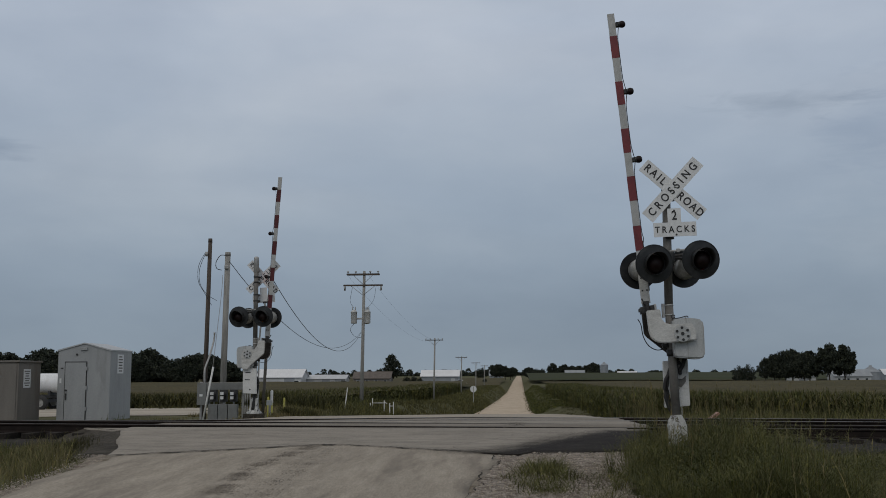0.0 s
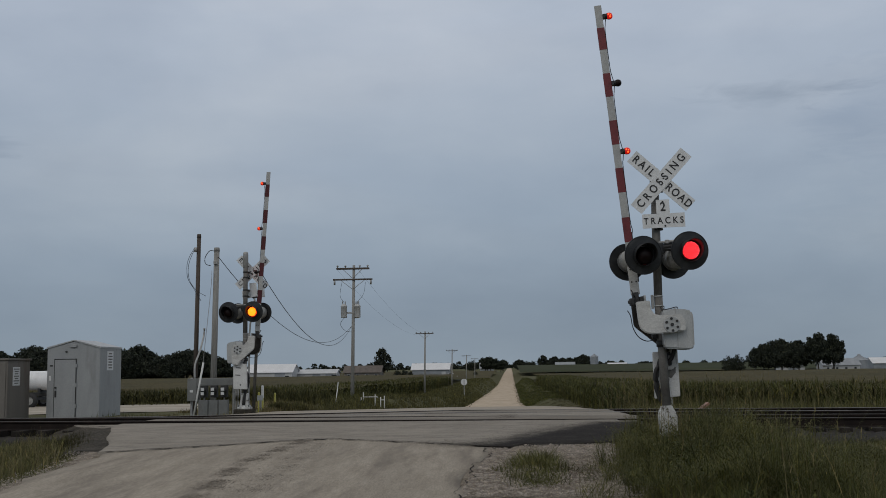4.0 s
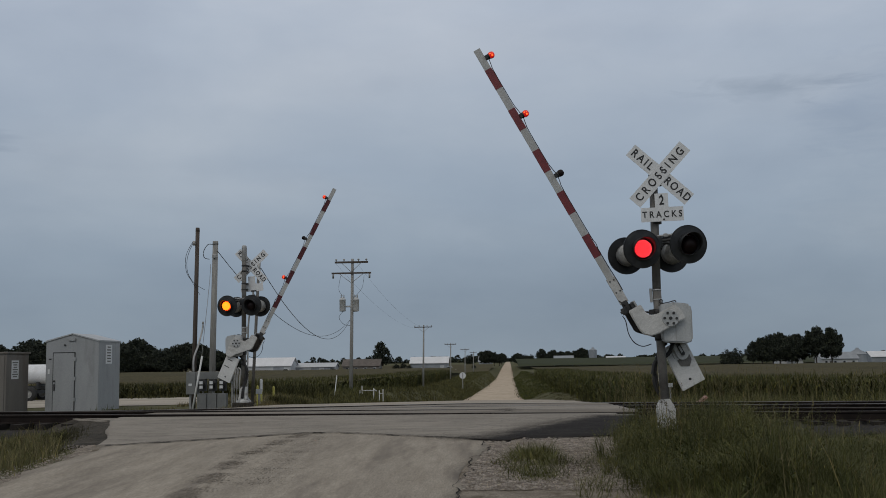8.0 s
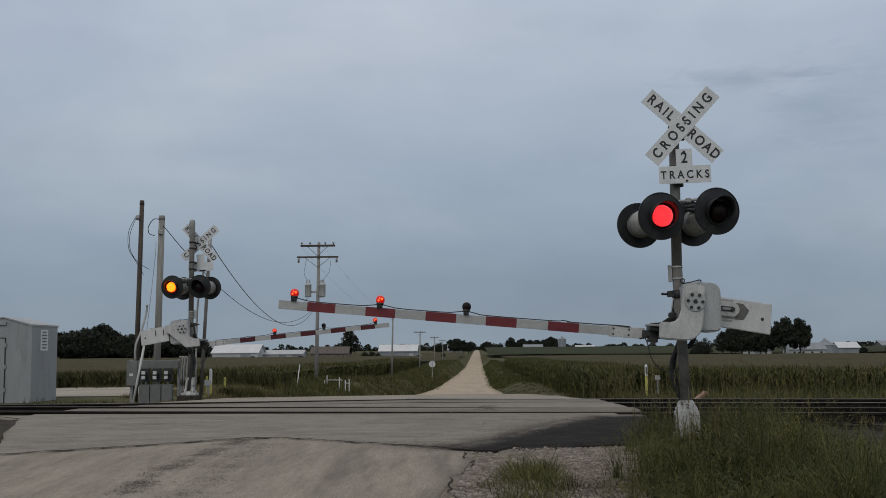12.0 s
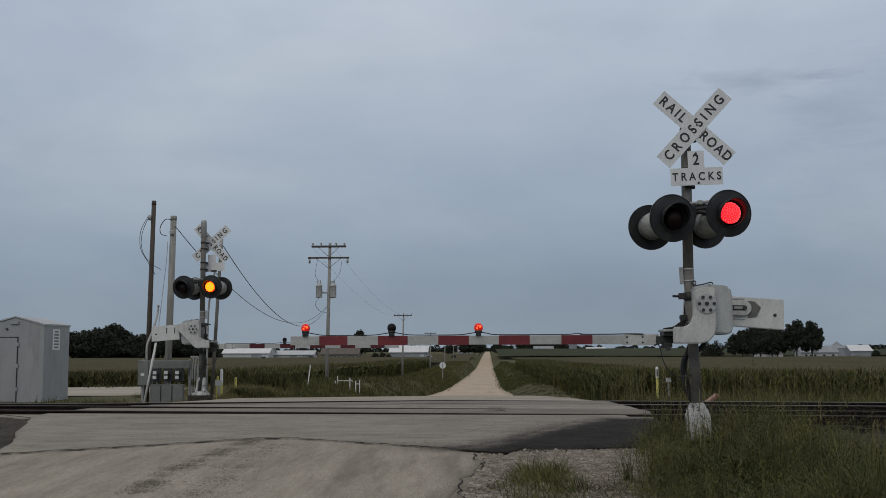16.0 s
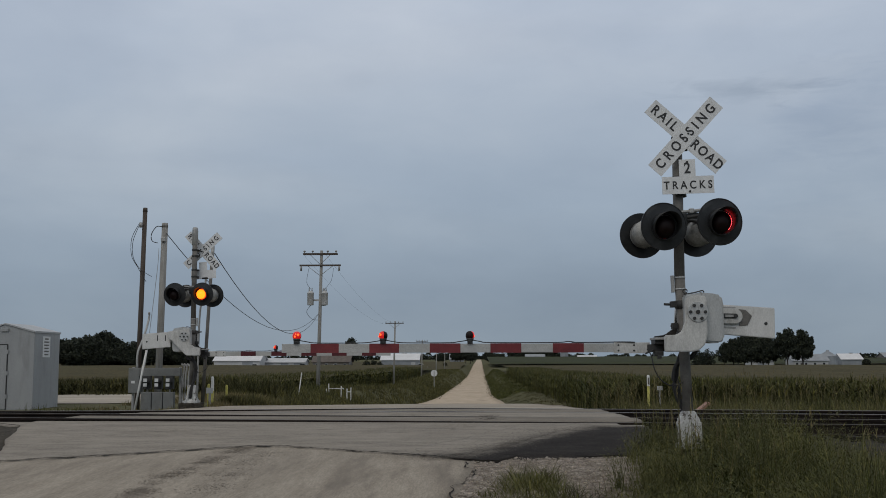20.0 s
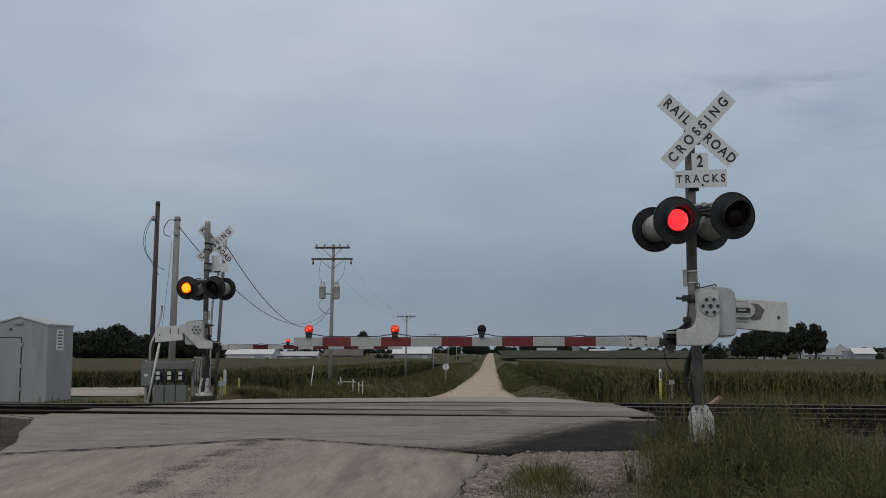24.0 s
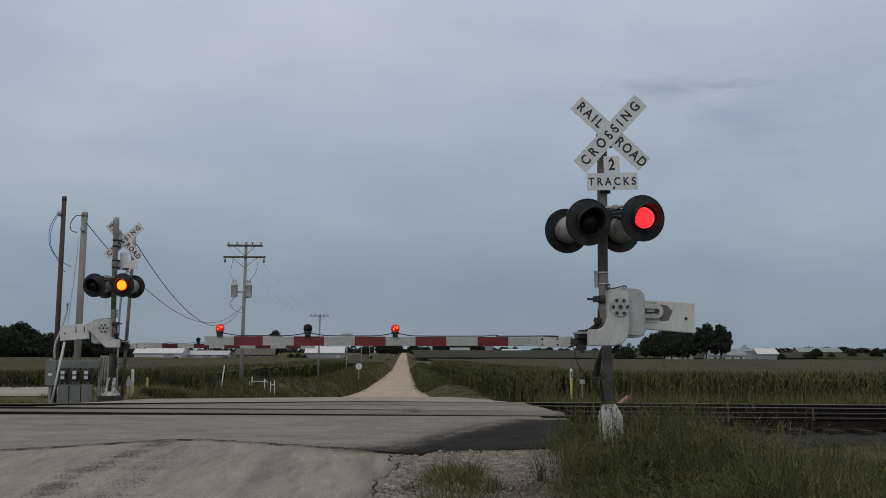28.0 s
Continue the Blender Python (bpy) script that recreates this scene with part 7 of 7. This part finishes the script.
    weeds("roadside_grass", 1500, lambda a, y: 2.2 + 12 * a ** 1.3, lambda b: -14 + 20 * b, 0.2, 0.5, 0.014, 91, "weed", "rank grass along the road shoulder", 9, None, 0.10)
    weeds("roadside_grass", 1500, lambda a, y: -6.1 - 12 * a ** 1.3, lambda b: -14 + 20 * b, 0.2, 0.45, 0.014, 92, "grass", "yellowish grass along the road", 9, None, 0.10)
    weeds("track_weeds", 700, lambda a, y: -9.2 - 14 * a, lambda b: 15.5 + 1.5 * b, 0.3, 0.75, 0.014, 57, "weed", "dark weeds along the ballast foot", 8)


def gravel_stones():
    """Loose limestone chips on the shoulder."""
    rs = np.random.RandomState(61)
    n = 42000
    y = 8.4 + 6.2 * rs.uniform(0, 1, n)
    edge = np.array([float(verge_right(min(v, 12.0))) for v in y])
    x = edge + 0.02 + rs.uniform(0, 1, n) ** 1.0 * (2.5 - edge)
    keep = rolling(x, y, 0.45, 2.0) + 0.6 * rolling(x, y, 0.16, 4.0) > rs.uniform(-1.7, 0.3, n)
    x, y = x[keep], y[keep]
    n2 = 3200
    y2 = 6 + 7.2 * rs.uniform(0, 1, n2)
    x2 = np.array([float(verge_left(min(v, 17.6))) for v in y2]) + 0.02 - 0.22 * np.abs(rs.normal(0, 1, n2))
    x, y = np.concatenate([x, x2]), np.concatenate([y, y2])
    n = len(x)
    s = rs.uniform(0.003, 0.010, n) * (1 + 0.8 * (rs.uniform(0, 1, n) > 0.96))
    s[-n2:] *= 0.8
    z = road_height(y) + s * 0.2
    z[-n2:] = np.maximum(ground_height(x2, y2), road_height(y2) - 0.014) + 0.002
    cube = np.array([(-1, -1, -1), (1, -1, -1), (1, 1, -1), (-1, 1, -1), (-0.7, -0.7, 1), (0.7, -0.8, 0.9), (0.75, 0.7, 1), (-0.8, 0.7, 0.8)], float)
    faces = np.array([(0, 3, 2, 1), (4, 5, 6, 7), (0, 1, 5, 4), (1, 2, 6, 5), (2, 3, 7, 6), (3, 0, 4, 7)])
    a = rs.uniform(0, 6.28, n)
    loc = cube[None] * s[:, None, None] * rs.uniform(0.6, 1.3, (n, 8, 3)) * np.array([1, 1, 0.6])
    X = loc[..., 0] * np.cos(a)[:, None] - loc[..., 1] * np.sin(a)[:, None] + x[:, None]
    Y = loc[..., 0] * np.sin(a)[:, None] + loc[..., 1] * np.cos(a)[:, None] + y[:, None]
    Z = loc[..., 2] + z[:, None]
    v = np.stack([X, Y, Z], -1).reshape(-1, 3)
    f = (faces[None] + 8 * np.arange(n)[:, None, None]).reshape(-1, 4)
    flecks("dry_litter", np.concatenate([rs.normal(1.35, 0.35, 900), rs.uniform(0.0, 2.0, 500)]), np.concatenate([rs.normal(10.35, 0.28, 900), rs.uniform(9.5, 13.2, 500)]), 0.013, 0.008, 0.040, 0.22, False, "litter", "dead brown stalks and dirt on the gravel", 64)
    tagged(new("limestone_chips", quads("limestone_chips", v, f, "chips")), "loose pale limestone chips", "gravel", kind="stuff")


M["chips"] = surface("limestone_chips", (0.20, 0.172, 0.146), (0.46, 0.412, 0.362), 9, 0.95, 0, 0.2, 30, islands=0.15, spec=0.08)


def leafy_weeds(name, n, xf, yf, hlo, hhi, seed, material, label, leaf=(0.05, 0.13, 0.015, 0.032), per=16, top=None, stems=1, clear=0.0):
    """Bushy herbs: bent stems from a common foot, each set with many small leaves."""
    rs = np.random.RandomState(seed)
    np.random.seed(seed)
    y = yf(rs.uniform(0, 1, n))
    x = xf(rs.uniform(0, 1, n), y)
    keep = np.hypot(x - 2.66, y - 13.75) > clear
    x, y = x[keep], y[keep]
    h = rs.uniform(hlo, hhi, len(x))
    if top is not None:
        h = h * np.clip(top(x, y) - ground_height(x, y), 0.15, 1.2)
    x, y, h = np.repeat(x, stems), np.repeat(y, stems), np.repeat(h, stems)
    n = len(x)
    if stems > 1:
        x, y, h = x + rs.normal(0, 0.035, n), y + rs.normal(0, 0.035, n), h * rs.uniform(0.6, 1.1, n)
    z = ground_height(x, y)
    head, bend = rs.uniform(0, 6.28, n), rs.uniform(0.05, 0.5 if stems == 1 else 0.85, n)
    base = np.stack([x, y, z], -1)
    pieces = [blades(base, h, np.full(n, 0.008), bend, head, 3)]
    for k in range(per):
        t = rs.uniform(0.12, 1.0, n)
        at = base + np.stack([np.cos(head) * bend * h * t ** 1.7, np.sin(head) * bend * h * t ** 1.7, h * (t - 0.45 * bend * t ** 2.2)], -1)
        pieces.append(blades(at, rs.uniform(leaf[0], leaf[1], n) * (1.25 - 0.5 * t), rs.uniform(leaf[2], leaf[3], n), rs.uniform(0.5, 1.3, n), rs.uniform(0, 6.28, n), 2, rs.uniform(0.2, 0.8)))
    v, f = merged(pieces)
    return tagged(new(name, quads(name, v, f, material)), label, "weeds", kind="stuff")


def flecks(name, x, y, lift, lo, hi, thin, along_y, material, label, seed):
    """Flat crumbs lying on the road."""
    rs = np.random.RandomState(seed)
    n = len(x)
    s = rs.uniform(lo, hi, n)
    a = rs.normal(math.pi / 2, 0.35, n) if along_y else rs.uniform(0, 6.28, n)
    c = np.stack([x, y, road_height(y) + lift + rs.uniform(0, 0.003, n)], -1)
    u = np.stack([np.cos(a) * s, np.sin(a) * s, 0 * s], -1)
    v = np.stack([-np.sin(a) * s * thin, np.cos(a) * s * thin, 0 * s], -1)
    q = np.stack([c - u, c - v, c + u, c + v], 1).reshape(-1, 3)
    return tagged(new(name, quads(name, q, np.arange(4 * n).reshape(-1, 4), material)), label, "road crumbs", kind="stuff")


WEDGE_Y, WEDGE_X = [13.1, 14.2, 15.6, 17.0, 17.75], [-0.5, 0.25, 0.75, 1.35, 2.2]


def road_crumbs():
    rs = np.random.RandomState(71)
    # ragged rim of the dark wedge
    n = 3500
    y = 13.1 + 4.6 * rs.uniform(0, 1, n)
    x = np.interp(y, WEDGE_Y, WEDGE_X) - rs.exponential(0.26, n) + 0.05
    x, y = np.concatenate([x, rs.normal(-0.45, 0.35, 1200)]), np.concatenate([y, rs.normal(13.3, 0.2, 1200)])
    flecks("tar_crumbs", x, y + along(x), 0.0265, 0.004, 0.015, 0.6, False, "tar", "dark asphalt crumbs on the road", 72)
    n = 700
    y = 13.2 + 4.5 * rs.uniform(0, 1, n)
    x = np.interp(y, WEDGE_Y, WEDGE_X) + rs.exponential(0.22, n) - 0.05
    flecks("pale_crumbs", x, y + along(x), 0.0285, 0.003, 0.010, 0.6, False, "pale_grit", "pale grit on the dark asphalt", 73)
    # worn dark streaks of the wheel paths
    xs, ys = [], []
    for path, wide, n in (([(-3.2, 14.5), (-3.34, 12.4), (-3.46, 11.4), (-3.34, 10.0), (-3.2, 7.5)], 0.10, 9000), ([(-2.75, 14.0), (-2.8, 11.5), (-2.7, 8.5)], 0.16, 2400)):
        t = rs.uniform(0, 1, n)
        t = t[np.sin(t * 37) + 0.7 * np.sin(t * 83 + 1) > rs.uniform(-1.2, 0.9, n)]
        px, py = np.array(path).T
        yy = py[0] + (py[-1] - py[0]) * t
        xs.append(np.interp(-yy, -py, px) + rs.normal(0, wide, len(t)))
        ys.append(yy)
    flecks("worn_streaks", np.concatenate(xs), np.concatenate(ys), 0.004, 0.005, 0.026, 0.28, True, "rubbed", "worn dark streaks along the wheel paths", 74)
    # smears over the crossing panels and a scuffed mark at the near rail
    xs, ys = [], []
    for xa, ya, n, wide in ((-1.4, 21.2, 160, 0.3), (-3.0, 21.0, 160, 0.3), (0.19, 20.3, 130, 0.10), (-0.4, 17.6, 120, 0.25), (-4.8, 16.6, 120, 0.3)):
        xs.append(xa + rs.normal(0, wide, n))
        ys.append(ya + rs.normal(0, 0.28, n))
    flecks("worn_smears", np.concatenate(xs), np.concatenate(ys), 0.0415, 0.01, 0.05, 0.35, False, "rubbed", "worn dark smears on the crossing panels", 75)
    m = 150
    sx = 0.18 + rs.normal(0, 0.09, m) + 0.05 * np.sin(9 * np.arange(m))
    flecks("rail_scuffs", sx, rs.uniform(19.0, 20.6, m), 0.0425, 0.02, 0.08, 0.12, True, "crack", "dark scuff marks across the near rails", 76)


woods()
crops()
trackside()
gravel_stones()
road_crumbs()
EDGE = lambda y: np.interp(y, [3, 8, 11, 13, 14.6, 16.6], [1.45, 1.5, 1.65, 2.0, 2.3, 2.9])
leafy_weeds("leafy_weeds", 110, lambda a, y: EDGE(y) + 0.4 + 3.0 * a ** 1.2, lambda b: 7 + 7 * b, 0.3, 0.6, 65, "weed", "bushy dark herbs beside the leaning signal")
SLIM = (0.03, 0.085, 0.004, 0.009)
leafy_weeds("feathery_weeds", 420, lambda a, y: EDGE(y) + 3.4 * a ** 1.2, lambda b: 8.0 + 6.8 * b, 0.85, 1.40, 85, "bush_green", "feathery olive bushes beside the leaning signal", SLIM, 26, weed_top, 10, 0.42)
leafy_weeds("feathery_weeds", 300, lambda a, y: EDGE(y) + 0.05 + 3.6 * a ** 1.2, lambda b: 8.0 + 6.8 * b, 0.65, 1.15, 86, "weed", "feathery dark bushes beside the leaning signal", SLIM, 26, weed_top, 10, 0.42)
leafy_weeds("feathery_weeds", 70, lambda a, y: EDGE(y) - 0.25 + 0.6 * a, lambda b: 9.0 + 5.6 * b, 0.25, 0.55, 87, "bush_green", "small feathery bushes creeping over the gravel", SLIM, 24, None, 8, 0.42)
leafy_weeds("feathery_weeds", 60, lambda a, y: EDGE(y) + 0.1 + 2.0 * a, lambda b: 12.0 + 3.0 * b, 1.0, 1.5, 88, "pale_grass", "thin pale stems among the signal's weeds", SLIM, 14, weed_top, 3, 0.25)
leafy_weeds("leafy_weeds", 160, lambda a, y: -7.6 - 9 * a, lambda b: 7 + 9 * b, 0.22, 0.5, 67, "pale_grass", "feathery olive herbs in the roadside grass", SLIM, 18, None, 7)


# what moves
RAISED = [(0, 81.7), (5.6, 81.7), (6.0, 81.1), (6.5, 75.2), (7, 69.8), (7.5, 64.6), (8, 59.4), (8.5, 54.2), (9, 49.0), (9.5, 44.0), (10, 38.4), (10.5, 29.4), (11, 21.0), (11.5, 12.8), (12, 4.8), (12.5, 3.9), (13, 2.4), (13.5, 0.9), (14, 0.1), (14.4, 0.0), (28, 0.0)]
EXTRA = ([0, 6, 7, 8, 9, 10, 11, 11.6, 12, 13], [1.2, 1.2, 0.9, 0.8, 0.8, 0.7, 0.3, 0.0, -0.3, 0])
# the thirtieths of a second at which the left lamp of each pair comes on; the right one follows 18 later
LEFT_ON = [27, 55, 96, 128, 165, 201, 235, 277, 307, 347, 383, 420, 457, 491, 530, 566, 603, 639, 675, 711, 747, 787, 820]
RIGHT_ON = [37] + [k + 18 for k in LEFT_ON[1:]]
RIGHT_ON[4], RIGHT_ON[9], RIGHT_ON[13] = 186, 367, 511


def flips(on, off, spot, late=0, early=0):
    """Rows for a lens that turns its glowing face out at the counts in on, and away again at those in off."""
    turn = 180
    rows = [(0.0, spot(turn))]
    for k in sorted([n - early + (late if 575 < n < 640 else 0) for n in on] + [n + (late if 575 < n < 640 else 0) for n in off]):
        if k + 3 > 841:
            break
        for i in range(4):
            rows.append(((k - 1 + i) / 30, spot(turn + 60 * i)))
        turn += 180
    rows.append((28.0, spot(turn)))
    return rows


LEFT_FLIPS = (LEFT_ON, [k - 4 for k in RIGHT_ON])
RIGHT_FLIPS = (RIGHT_ON, [k - 4 for k in LEFT_ON[1:]])


def motions():
    for (top, arm, lenses, lamps, slack), extra, level, flip, gain in ((near, EXTRA, NEAR_LEAN, 1, 1.014), (far, ([0, 28], [0, 0]), 0.0, -1, 1.048)):
        rows = [(t, pose(0.12, 0, 1.70, 0, a * gain + float(np.interp(t, *extra)) + 0.5 * min(a / 5, 1) + level, 0)) for t, a in RAISED]
        walk(arm, rows)
        walk(slack, [(t, pose(float(np.interp(a, [0, 50, 82], [-0.60, -0.42, -0.30])), -0.14, float(np.interp(a, [0, 50, 82], [-0.46, -0.58, -0.62])), 0, -a, 0)) for t, a in RAISED])
        for side, lens in lenses:
            walk(lens, flips(*(LEFT_FLIPS if side < 0 else RIGHT_FLIPS), lambda a: pose(0, 0.02, 0, 0, 0, a), 0 if flip > 0 else 3))
        for x, lamp in lamps:
            z = -0.318
            away = 0 if flip > 0 else 180
            if x < -4.5:
                walk(lamp, [(0, pose(x, 0, z, 0, 0, 0 + away)), (1.50, pose(x, 0, z, 0, 0, 0 + away)), (1.57, pose(x, 0, z, 0, 0, 60 + away)), (1.63, pose(x, 0, z, 0, 0, 120 + away)), (1.7, pose(x, 0, z, 0, 0, 180 + away)), (28, pose(x, 0, z, 0, 0, 180 + away))])
            else:
                walk(lamp, flips(*(LEFT_FLIPS if (x < -3.2) == (flip > 0) else RIGHT_FLIPS), lambda a, x=x: pose(x, 0, z, 0, 0, a + 180 + away), 0, 4))


motions()
